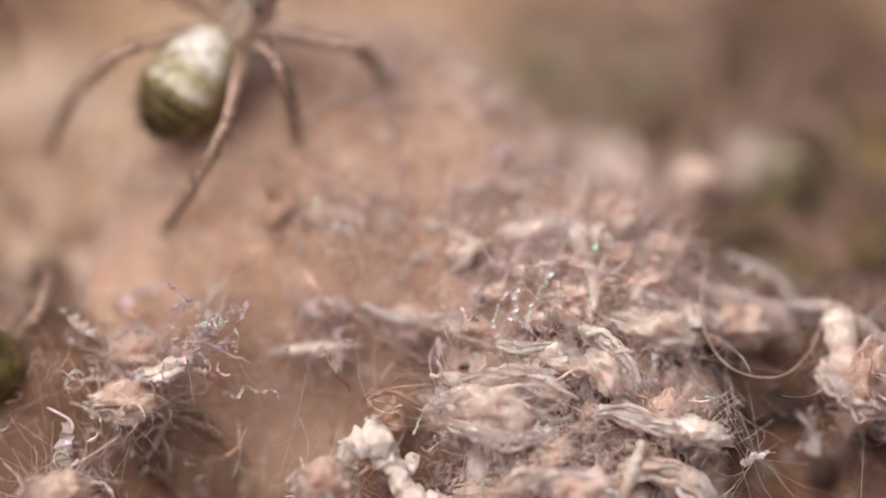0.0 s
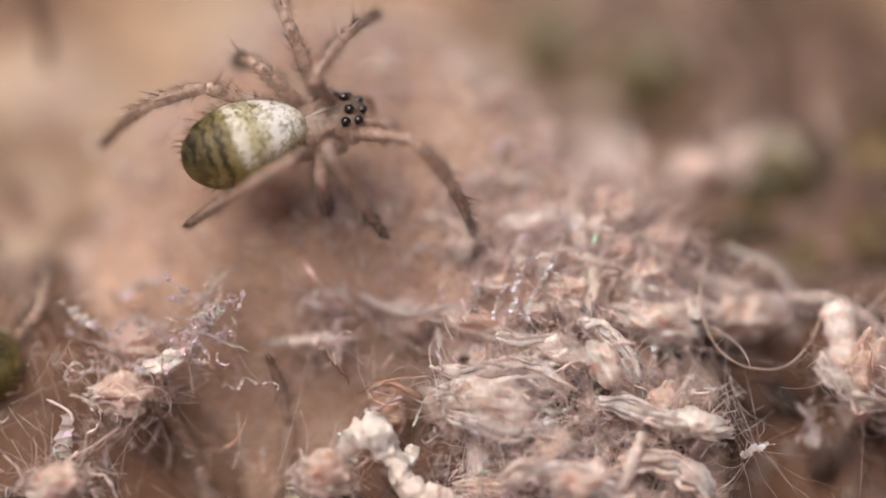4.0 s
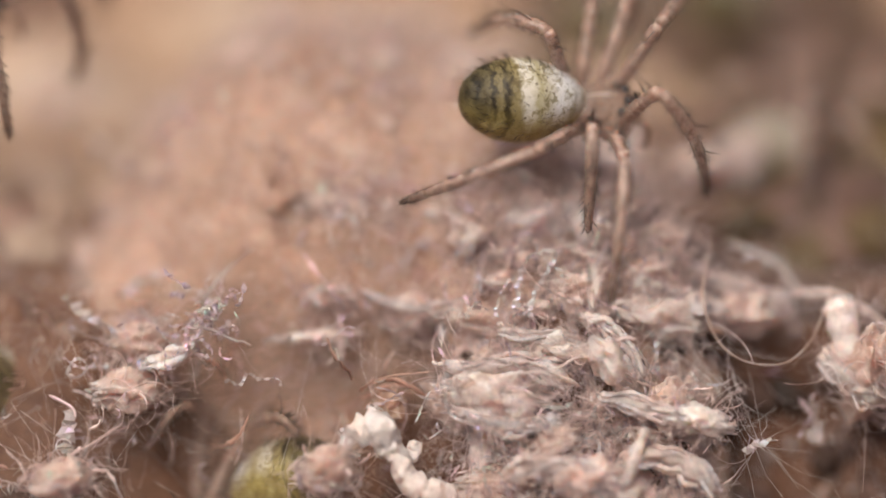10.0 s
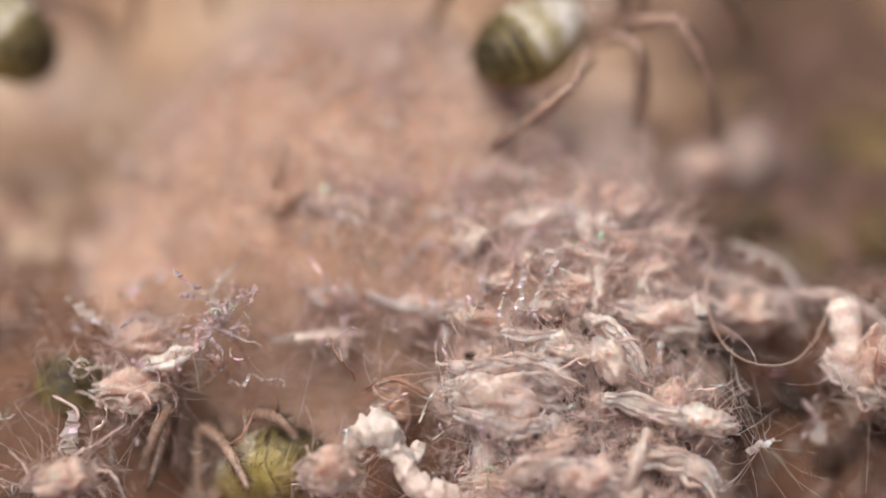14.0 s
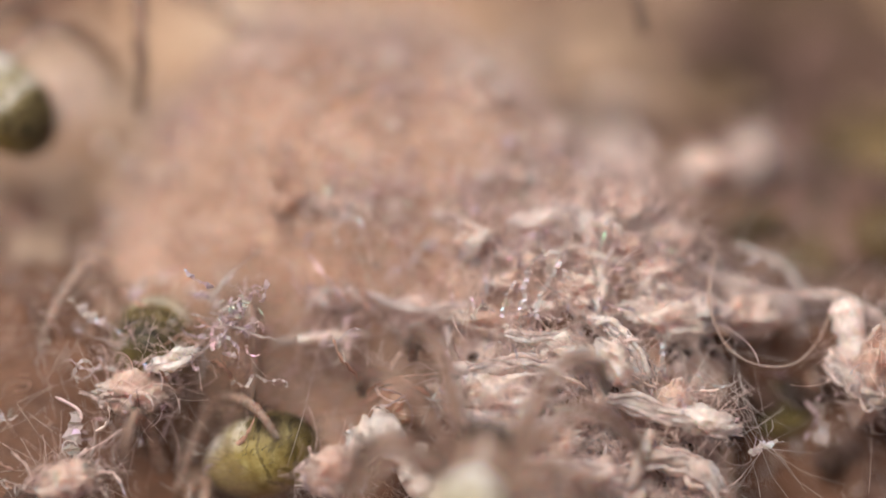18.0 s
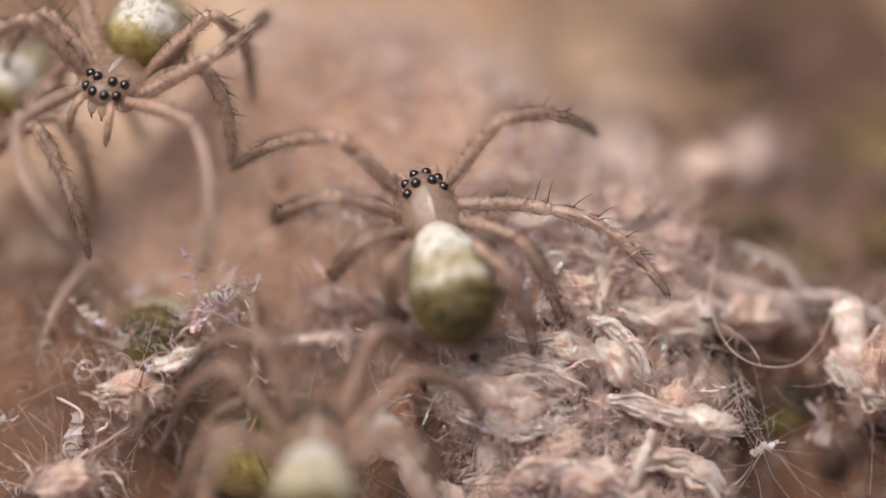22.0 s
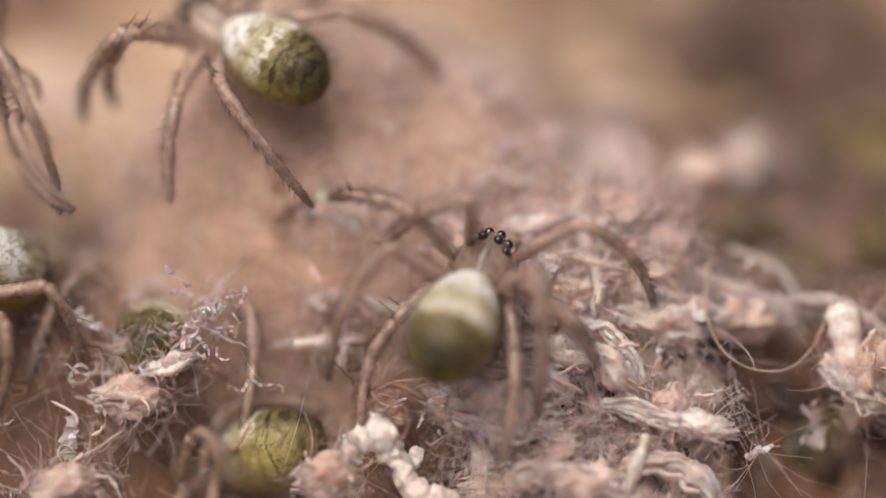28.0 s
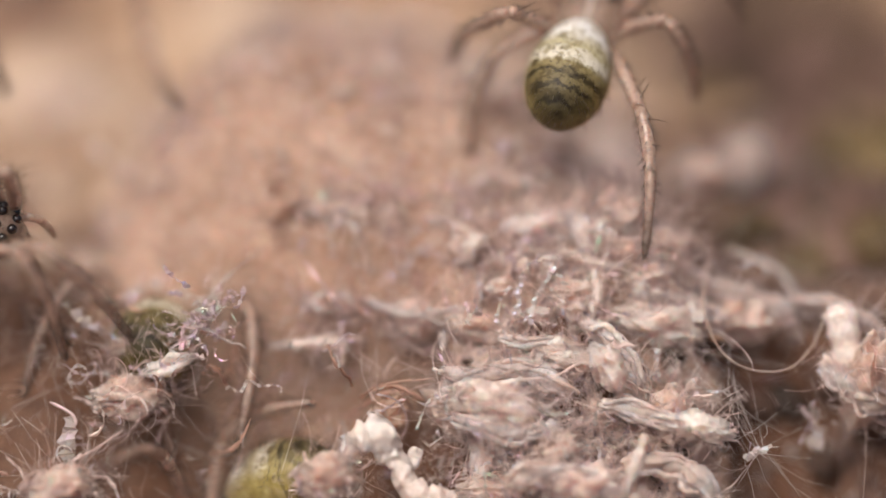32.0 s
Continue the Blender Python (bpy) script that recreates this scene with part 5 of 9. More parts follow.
fibre_carpet("rusty_fibres", RUSTY, 700, 0.30, 0.003, "loose curled rusty brown plant fibres on the litter", -2.0, 4.5, 0.5)
fibre_carpet("glossy_fibres", GLOSSY, 600, 0.2, 0.004, "loose glossy iridescent fibres on the litter", -2.0, 2.4, 0.4, sides=4)
fibre_carpet("silvery_fibres", FOIL, 1500, 0.16, 0.005, "loose bluish silvery fibres on the litter", -2.0, 2.0, 0.4, sides=4)


def silk_veil(count):
    """A thin haze of silk, laid over the litter by many spiders: threads too fine and too many to count."""
    soup = Soup()
    for _ in range(count):
        x, y = dice.uniform(-4.8, 4.8), dice.uniform(-1.8, 3.2)
        a = Vector((x, y, top_z(x, y) + dice.uniform(0.02, 0.22)))
        x, y = x + dice.gauss(0, 0.6), y + dice.gauss(0, 0.35)
        b = Vector((x, y, top_z(x, y) + dice.uniform(0.02, 0.5)))
        mid = (a + b) / 2 + Vector((0, 0, dice.uniform(-0.05, 0.12)))
        soup.tube([tuple(a), tuple(a.lerp(mid, 0.5)), tuple(mid), tuple(mid.lerp(b, 0.5)), tuple(b)], 0.0017, 3)
    tagged(new("silk_veil", soup.mesh("silk_veil", SILK)), "thin haze of fine silk threads over the litter", "silk", kind="stuff")


silk_veil(1100)


def slope_fluff(name, mat, count, low, high, thick, label, tall=0.35):
    """Matted wisps that lie on the silk slope, thickest near its crest and rims."""
    soup = Soup()
    while count:
        x, y = dice.uniform(-3.2, 2.1), dice.uniform(-0.4, 2.9)
        if slope_z(x, y) < ground_z(x, y) + 0.02:
            continue
        count -= 1
        at = (x, y, slope_z(x, y) + dice.uniform(-0.02, 0.06))
        n, r = 8, thick * dice.uniform(0.5, 1.5)
        soup.tube(coil(at, (dice.gauss(0, 1), dice.gauss(0, 0.7), abs(dice.gauss(0.2, tall))), dice.uniform(low, high), dice.uniform(0.5, 4.0), n), [r * 0.5] + [r] * (n - 2) + [r * 0.3], 3)
    tagged(new(name, soup.mesh(name, mat)), label, "silk fluff", kind="stuff")


slope_fluff("silk_wool", WOOL, 3600, 0.15, 0.5, 0.0024, "soft matted peach silk wool on the slope")
slope_fluff("silk_fluff", FIBRE, 1200, 0.12, 0.4, 0.0026, "loose pale silk wisps on the slope", 0.8)


def slope_glints(count):
    """Tiny crumpled scraps of lilac film stuck in the silk, in loose drifts."""
    soup = Soup()
    drifts = [(-0.95, 0.95, 0.45), (-0.45, 0.95, 0.2), (-0.3, 0.6, 0.3), (0.3, 0.9, 0.25), (-0.6, 1.7, 0.5), (-0.9, 2.2, 0.5), (-0.95, 0.3, 0.3), (0.75, 1.2, 0.25), (1.4, 0.9, 0.4), (-2.6, 1.6, 0.4)]
    for _ in range(count):
        dx, dy, wide = dice.choice(drifts)
        x, y = dx + dice.gauss(0, wide * 0.6), dy + dice.gauss(0, wide * 0.3)
        at = (x, y, top_z(x, y) + dice.uniform(0.12, 0.36))
        crinkle(soup, coil(at, gauss3(), dice.uniform(0.05, 0.2), dice.uniform(0.5, 5), 7), dice.choice((0.006, 0.009, 0.013, 0.02)))
    for _ in range(count):
        x, y = dice.gauss(1.1, 0.85), dice.gauss(-0.5, 0.7)
        at = (x, y, top_z(x, y) + dice.uniform(0.08, 0.28))
        crinkle(soup, coil(at, gauss3(), dice.uniform(0.07, 0.24), dice.uniform(0.3, 3), 8), dice.choice((0.008, 0.012, 0.018)))
    tagged(new("silk_glints", soup.mesh("silk_glints", FOIL, False)), "tiny crumpled lilac scraps of film in the silk", "film scrap", kind="stuff")


slope_glints(700)


# ---------------------------------------------------------------- spiderlings
LENGTHS = {1: (0.95, 1.45), 2: (0.88, 1.32), 3: (0.66, 0.98), 4: (0.92, 1.42)}
HIPS = {1: (0.24, 0.20, -0.03), 2: (0.10, 0.25, -0.04), 3: (-0.06, 0.25, -0.04), 4: (-0.20, 0.20, -0.04)}


def abdomen_mesh():
    soup = Soup()

    def egg(u):
        swell = 1.0 - 0.10 * u[0] - 0.07 * u[0] ** 2
        fold = 0.012 * math.sin(26 * u[0]) * max(0.0, -u[0] + 0.25) * max(0.0, u[2] + 0.4)
        return np.array((1.0, swell, swell)) * (1 + fold + 0.008 * noise.noise(Vector(u) * 4))

    ball(soup, (0, 0, 0), np.array((0.60, 0.388, 0.38)), 40, 40, egg)
    return soup.mesh("abdomen", ABDOMEN)


def abdomen_hair_mesh():
    soup, r = Soup(), random.Random(5)
    for _ in range(300):
        a, b = math.acos(r.uniform(-1, 0.9)), r.uniform(-0.6, math.pi + 0.6)
        u = np.array((math.cos(a), math.sin(a) * math.cos(b), math.sin(a) * math.sin(b)))
        root = u * (0.60, 0.388 * (1 - 0.1 * u[0] - 0.07 * u[0] ** 2), 0.38 * (1 - 0.1 * u[0] - 0.07 * u[0] ** 2))
        tip = root + (u + np.array((-1.0, 0, 0.15)) + np.array([r.gauss(0, 0.3) for _ in range(3)])) * r.uniform(0.04, 0.09)
        soup.spine(root * 0.99, tip, 0.0028)
    return soup.mesh("bristles", BRISTLE)


def thorax_mesh():
    """Carapace: rounded hind part and a narrower raised head."""
    soup = Soup()

    def shape(u):
        head = max(0.0, u[0])
        return np.array((1.0, 1.0 - 0.16 * head ** 1.5, (1.0 + 0.25 * head) if u[2] > 0 else 0.9))

    ball(soup, (0.05, 0, 0.02), np.array((0.40, 0.27, 0.17)), 22, 24, shape)
    return soup.mesh("cephalothorax", SKIN)


def coxa_mesh():
    """The short stout joint from which a leg grows, along x."""
    soup = Soup()
    soup.tube([(-0.16, 0, -0.05), (-0.06, 0, -0.03), (0.02, 0, -0.01), (0.06, 0, 0)], [0.08, 0.095, 0.09, 0.07], 10)
    return soup.mesh("coxa", SKIN)


def eye_mesh():
    soup = Soup()
    ball(soup, (0, 0, 0), np.array((0.050, 0.050, 0.050)), 8, 10)
    return soup.mesh("eye", EYE_BLACK)


# pale strip along the carapace, modelled in place of its highlight
def stripe_mesh():
    soup = Soup()
    soup.tube([(-0.16, 0, 0.165), (-0.05, 0, 0.182), (0.08, 0, 0.194), (0.2, 0, 0.19)], [0.006, 0.022, 0.034, 0.012], 6, 0.2)
    return soup.mesh("stripe", STRIPE)


def bristled(soup, r, count, length, radius_at, height_at, low, high, reach):
    """Rows of dark setae that lean towards the tip of a leg along x."""
    for _ in range(count):
        f, a = r.uniform(low, high), r.uniform(0, 6.28)
        u = np.array((1.0, math.cos(a) * 0.75, math.sin(a) * 0.75))
        rad = radius_at(f) * 0.96
        root = np.array((f * length, rad * math.cos(a), height_at(f) + rad * math.sin(a)))
        soup.spine(root, root + u * r.uniform(0.6, 1.25) * reach * (1.0 if f < 0.75 else 0.75), 0.003)


def thigh_mesh(length):
    """Trochanter, femur and patella, along x, with bristles and two upright spines on the knee."""
    soup, r = Soup(), random.Random(int(length * 100))
    f = np.array((0, 0.03, 0.07, 0.10, 0.13, 0.22, 0.4, 0.58, 0.70, 0.745, 0.765, 0.785, 0.82, 0.9, 0.96, 1.0))
    rs = np.array((0.050, 0.064, 0.066, 0.056, 0.060, 0.072, 0.074, 0.068, 0.062, 0.060, 0.050, 0.060, 0.067, 0.068, 0.062, 0.048))
    arch = lambda q: 0.035 * math.sin(math.pi * q)
    soup.tube([(q * length, 0, arch(q)) for q in f], rs, 12)
    soup.mat = 1
    soup.tube([(q * length, 0, arch(q) - 0.006) for q in (0.08, 0.2, 0.4, 0.6, 0.72)], [0.02, 0.036, 0.04, 0.034, 0.016], 8)
    soup.tube([(q * length, 0, arch(q) - 0.004) for q in (0.79, 0.86, 0.95)], [0.018, 0.036, 0.018], 8)
    soup.mat = 2
    bristled(soup, r, 110, length, lambda q: float(np.interp(q, f, rs)), arch, 0.15, 1.0, 0.085)
    for q, up in ((0.5, 0.15), (0.82, 0.24), (0.95, 0.27)):
        soup.spine((q * length, 0, arch(q) + 0.055), (q * length + 0.06, r.gauss(0, 0.03), 0.06 + up), 0.0064)
    return soup.mesh("leg", [THIGH, FLESH, BRISTLE])


def shin_mesh(length):
    """Tibia, metatarsus and tarsus, along x, arched, with bristles, spines and a claw."""
    soup, r = Soup(), random.Random(int(length * 77))
    f = np.array((0, 0.03, 0.08, 0.18, 0.30, 0.37, 0.395, 0.42, 0.47, 0.6, 0.70, 0.735, 0.755, 0.79, 0.88, 0.96, 1.0))
    rs = np.array((0.046, 0.060, 0.066, 0.067, 0.063, 0.058, 0.046, 0.054, 0.056, 0.052, 0.047, 0.044, 0.037, 0.044, 0.041, 0.032, 0.012))
    arch = lambda q: 0.11 * length * math.sin(math.pi * q ** 0.85)
    soup.tube([(q * length, 0, arch(q)) for q in f], rs, 12)
    soup.mat = 1
    soup.tube([(q * length, 0, arch(q) - 0.004) for q in (0.03, 0.1, 0.2, 0.3, 0.37)], [0.018, 0.036, 0.036, 0.03, 0.012], 8)
    soup.tube([(q * length, 0, arch(q) - 0.004) for q in (0.42, 0.5, 0.6, 0.72)], [0.014, 0.026, 0.024, 0.01], 8)
    soup.mat = 2
    bristled(soup, r, 230, length, lambda q: float(np.interp(q, f, rs)), arch, 0.03, 0.97, 0.075)
    for q, up in ((0.10, 0.23), (0.28, 0.20), (0.52, 0.13)):
        soup.spine((q * length, 0, arch(q) + 0.05), (q * length + 0.08, r.gauss(0, 0.05), arch(q) + 0.05 + up), 0.0064)
    for side in (-1, 1):
        soup.spine((0.985 * length, 0, arch(0.985)), (1.015 * length, side * 0.018, arch(1.0) - 0.03), 0.006)
    return soup.mesh("lower_leg", [SHIN, FLESH, BRISTLE])


def palp_mesh():
    soup = Soup()
    soup.tube([(0, 0, 0), (0.10, 0, 0.03), (0.18, 0, -0.01), (0.24, 0, -0.10), (0.27, 0, -0.22), (0.28, 0, -0.30)], [0.035, 0.042, 0.036, 0.038, 0.034, 0.012], 8)
    r = random.Random(8)
    for _ in range(16):
        x, a = r.uniform(0.18, 0.28), r.uniform(0, 6.28)
        root = np.array((x, 0.03 * math.cos(a), -(x - 0.18) * 2.6))
        soup.spine(root, root + np.array((0.02 + 0.03 * math.sin(a), 0.05 * math.cos(a), -0.04)), 0.003)
    return soup.mesh("pedipalp", PALP)


def jaw_mesh():
    soup = Soup()
    ball(soup, (0, 0, -0.08), np.array((0.05, 0.05, 0.12)), 10, 10)
    return soup.mesh("chelicera", SKIN)


def fang_mesh():
    soup = Soup()
    soup.tube([(0.01, 0, -0.18), (0.02, 0.01, -0.215), (0.0, 0.02, -0.24)], [0.014, 0.009, 0.002], 6)
    return soup.mesh("fang", FANG)


SHAPES = {"abdomen": abdomen_mesh(), "hair": abdomen_hair_mesh(), "thorax": thorax_mesh(), "eye": eye_mesh(), "stripe": stripe_mesh(),
          "palp": palp_mesh(), "jaw": jaw_mesh(), "coxa": coxa_mesh(), "fang": fang_mesh(),
          "thigh": {i: thigh_mesh(a) for i, (a, b) in LENGTHS.items()}, "shin": {i: shin_mesh(b) for i, (a, b) in LENGTHS.items()}}
EYES = [(0.405, 0.055, 0.085), (0.405, -0.055, 0.085), (0.285, 0.075, 0.172), (0.285, -0.075, 0.172),
        (0.215, 0.165, 0.128), (0.215, -0.165, 0.128), (0.335, 0.148, 0.07), (0.335, -0.148, 0.07)]


def spiderling(label, droop=0.0):
    """One young spider: an Empty between its hips, with its parts; the legs are kept for motions()."""
    whole = new("spiderling")
    tagged(whole, label, "spider", "spiderlings")
    thorax = part("cephalothorax", SHAPES["thorax"], whole, label="translucent tan carapace")
    for at in EYES:
        part("eye", SHAPES["eye"], thorax, at, "shiny black eye")
    part("stripe", SHAPES["stripe"], thorax, label="pale streak along the carapace, shaped as a highlight")
    belly = part("abdomen", SHAPES["abdomen"], whole, (-0.70, 0, 0.10), "white and olive barred abdomen")
    belly.rotation_euler = (0, -droop, 0)
    part("bristles", SHAPES["hair"], belly, label="dark backswept bristles")
    for side in (1, -1):
        jaw = part("chelicera", SHAPES["jaw"], whole, (0.38, side * 0.05, 0.02))
        part("fang", SHAPES["fang"], jaw, label="dark brown fang")
        palp = part("pedipalp", SHAPES["palp"], whole, (0.34, side * 0.11, 0.0))
        palp.rotation_euler = (0, 0.25, side * 0.35)
    legs = {}
    for i, (a, b) in LENGTHS.items():
        for side, s in (("L", 1), ("R", -1)):
            x, y, z = HIPS[i]
            coxa = part("coxa", SHAPES["coxa"], thorax, (x, s * y, z))
            coxa.rotation_euler = (0, 0, s * math.atan2(y * 1.6, x))
            upper = part("leg", SHAPES["thigh"][i], whole, (x, s * y, z))
            lower = part("lower_leg", SHAPES["shin"][i], upper, (a, 0, 0), "dusky-tipped bristly lower leg")
            legs[side + str(i)] = (upper, lower)
    return whole, legs


first = spiderling("young spider with white and olive abdomen crossing silk")
second = spiderling("young spider with olive-barred white abdomen climbing away over litter")
third = spiderling("young spider with plump olive-white abdomen following up the litter")
fourth = spiderling("young spider with pale abdomen coming down head first", 0.55)
fifth = spiderling("young spider with yellowish abdomen at the edge of the mound", 0.4)
hollow = spiderling("young spider with olive abdomen sitting low in a litter hollow")
burrow = spiderling("young spider with yellow-green abdomen inside a dark gap")
shaded = spiderling("young spider with dark abdomen half hidden behind fibres")


far_brown = spiderling("young spider with olive abdomen resting far up the litter")
far_third = spiderling("young spider with brown-olive abdomen walking off over the far litter")
far_olive = spiderling("young spider with dark olive abdomen on the far slope")


def bend_leg(upper, lower, i, hip, foot, knee):
    """Poses of a leg and its lower leg, both in their parents' space, that put the tip on foot with the knee towards knee."""
    a, b = LENGTHS[i]
    to = foot - hip
    d = min(max(to.length, abs(a - b) + 0.05), (a + b) * 0.995)
    x = to.normalized()
    pole = knee - hip
    pole = pole - x * pole.dot(x)
    if pole.length < 1e-4:
        pole = Vector((0, 0, 1)) - x * x.z
    pole.normalize()
    cos_hip = max(-1, min(1, (a * a + d * d - b * b) / (2 * a * d)))
    sin_hip = math.sqrt(1 - cos_hip * cos_hip)
    thigh = (x * cos_hip + pole * sin_hip).normalized()
    shin = (x * d - thigh * a).normalized()
    flank = pole.cross(x).normalized()
    up = thigh.cross(flank).normalized()
    turn = Matrix((thigh, flank, up)).transposed().to_4x4()
    angle = math.atan2(-shin.dot(up), shin.dot(thigh))
    return Matrix.Translation(hip * MM) @ turn, Matrix.Translation((a * MM, 0, 0)) @ Matrix.Rotation(angle, 4, "Y")


def steps(spider, rows, feet):
    """Key a spider's body, and its legs so that their tips stand where feet says. rows: seconds, place, forward, up."""
    whole, legs = spider
    keyed, keys = [], []
    for t, at, ahead, up in rows:
        f = Vector(ahead).normalized()
        u = Vector(up)
        u = (u - f * u.dot(f)).normalized()
        keys.append((t, Vector(at), f, u))
    times = sorted({round(t, 2) for t, *_ in keys} | {round((a[0] + (b[0] - a[0]) * k / n), 2) for a, b in zip(keys, keys[1:])
                   for n in [max(1, min(4, round((b[0] - a[0]) / 0.5)))] for k in range(n)})

    def body(t):
        for a, b in zip(keys, keys[1:]):
            if a[0] <= t <= b[0]:
                s = (t - a[0]) / (b[0] - a[0])
                f = a[2].lerp(b[2], s).normalized()
                u = a[3].lerp(b[3], s)
                u = (u - f * u.dot(f)).normalized()
                m = Matrix((f, u.cross(f), u)).transposed().to_4x4()
                return Matrix.Translation(a[1].lerp(b[1], s)) @ m

    def tip(track, t):
        for a, b in zip(track, track[1:]):
            if a[0] <= t <= b[0]:
                s = (t - a[0]) / (b[0] - a[0])
                s = s * s * (3 - 2 * s)
                return Vector(a[1:4]).lerp(Vector(b[1:4]), s), Vector(a[4:7]).lerp(Vector(b[4:7]), s)

    poses = {t: body(t) for t in times}
    walk(whole, [(t, Matrix.Translation(m.translation * MM) @ m.to_3x3().to_4x4()) for t, m in poses.items()])
    for name, (upper, lower) in legs.items():
        i = int(name[1])
        x, y, z = HIPS[i]
        hip = Vector((x, y if name[0] == "L" else -y, z))
        first_rows, second_rows = [], []
        for t, m in poses.items():
            inside = m.inverted()
            foot, knee = tip(feet[name], t)
            a, b = bend_leg(upper, lower, i, hip, inside @ foot, inside @ knee)
            first_rows.append((t, a))
            second_rows.append((t, b))
        walk(upper, first_rows)
        walk(lower, second_rows)


def stroll(spider, rows):
    """Key a spider that is only seen from far off: its feet keep an even stance round the body. rows: seconds, place, forward."""
    stance = {"1": (1.25, 0.75), "2": (0.65, 1.25), "3": (-0.15, 1.1), "4": (-1.15, 0.9)}
    full, feet = [], {side + i: [] for side in "LR" for i in stance}
    for t, at, ahead in rows:
        f = Vector(ahead).normalized()
        u = (Vector((0, 0, 1)) - f * f.z).normalized()
        left = u.cross(f)
        full.append((t, tuple(at), tuple(f), tuple(u)))
        for name, track in feet.items():
            x, y = stance[name[1]]
            y = y if name[0] == "L" else -y
            foot, knee = Vector(at) + f * x + left * y - u * 0.33, Vector(at) + f * x * 0.5 + left * y * 0.5 + u * 0.9
            track.append((t, *foot, *knee))
    steps(spider, full, feet)


def motions():
    stroll(far_brown, [
        (0, spot(3.05, 0.97, 3.6), (-0.3, 0.9, 0.1)), (3, spot(3.35, 1.02, 3.6), (0.1, 0.95, 0.1)), (6, spot(3.4, 1.04, 3.6), (0.3, 0.9, 0.1)),
        (8, spot(3.55, 1.02, 3.6), (0.5, 0.8, 0.1)), (10, spot(3.6, 1.02, 3.6), (0.7, 0.7, 0)), (12, spot(4.5, 0.9, 3.3), (0.9, 0.4, 0)), (14, spot(6.6, 0.8, 3.6), (0.95, 0.3, 0)), (32, spot(7.2, 0.8, 3.7), (0.95, 0.3, 0))])
    stroll(far_third, [
        (0, spot(2.15, 1.8, 5.4), (0.1, 0.95, 0)), (3, spot(2.2, 1.9, 5.5), (0.2, 0.95, 0)), (6, spot(2.45, 2.1, 5.8), (0.3, 0.9, 0)),
        (9, spot(3.0, 2.5, 6.2), (0.4, 0.9, 0)), (13, spot(3.8, 3.6, 8.6), (0.3, 0.9, 0)), (32, spot(4.2, 4.4, 10.5), (0.3, 0.9, 0))])
    stroll(far_olive, [
        (0, spot(1.3, 1.95, 6.0), (0.4, 0.9, 0)), (3, spot(1.25, 2.35, 6.3), (0.2, 0.95, 0.05)), (6, spot(1.35, 2.4, 6.4), (0.1, 0.95, 0.05)),
        (8, spot(1.4, 2.25, 6.4), (0.5, 0.85, 0)), (10.5, spot(1.9, 2.7, 7.2), (0.3, 0.9, 0.05)), (14, spot(2.4, 4.2, 10.5), (0.2, 0.95, 0.05)), (32, spot(2.6, 4.8, 12.0), (0.2, 0.95, 0.05))])
    steps(first, [
        (0, (-1.88, 1.9, 1.54), (0.57, 0.32, 0.76), (-0.38, -0.72, 0.59)),
        (1, (-1.57, 1.57, 1.45), (0.71, 0.57, 0.4), (-0.09, -0.5, 0.86)),
        (2, (-1.77, 1.3, 1.46), (0.7, 0.39, 0.59), (-0.28, -0.61, 0.74)),
        (3, (-1.41, 0.85, 1.13), (0.86, 0.36, 0.36), (-0.15, -0.49, 0.86)),
        (6, (-0.43, 0.46, 0.57), (1, 0, -0.01), (0.01, -0.42, 0.91)),
        (7, (-0.2, 0.24, 0.21), (0.96, -0.05, -0.27), (0.22, -0.44, 0.87)),
        (8, (0.38, 0.54, 0.59), (0.97, 0.2, -0.17), (0.23, -0.39, 0.89)),
        (9, (0.74, 0.83, 0.95), (0.95, 0.32, 0.06), (0.07, -0.4, 0.91)),
        (10, (1.39, 1.05, 0.93), (0.96, 0.26, -0.12), (0.22, -0.37, 0.9)),
        (11, (1.44, 1.14, 0.88), (0.98, 0.21, -0.04), (0.12, -0.4, 0.91)),
        (12, (1.48, 1.36, 0.9), (0.95, 0.31, 0.04), (0.09, -0.39, 0.91)),
        (13, (1.39, 1.97, 1.3), (0.84, 0.52, 0.17), (0.06, -0.39, 0.92)),
        (14.2, (1.38, 2.3, 1.43), (0.81, 0.49, 0.32), (-0.07, -0.47, 0.88)),
        (17, (1.48, 3.62, 2.58), (0.52, 0.61, 0.59), (-0.15, -0.62, 0.77)),
        (20, (1.85, 4.82, 3.56), (0.43, 0.6, 0.67), (-0.16, -0.68, 0.71)),
        (32, (2.05, 5.24, 4.02), (0.43, 0.59, 0.69), (-0.17, -0.69, 0.7))], {
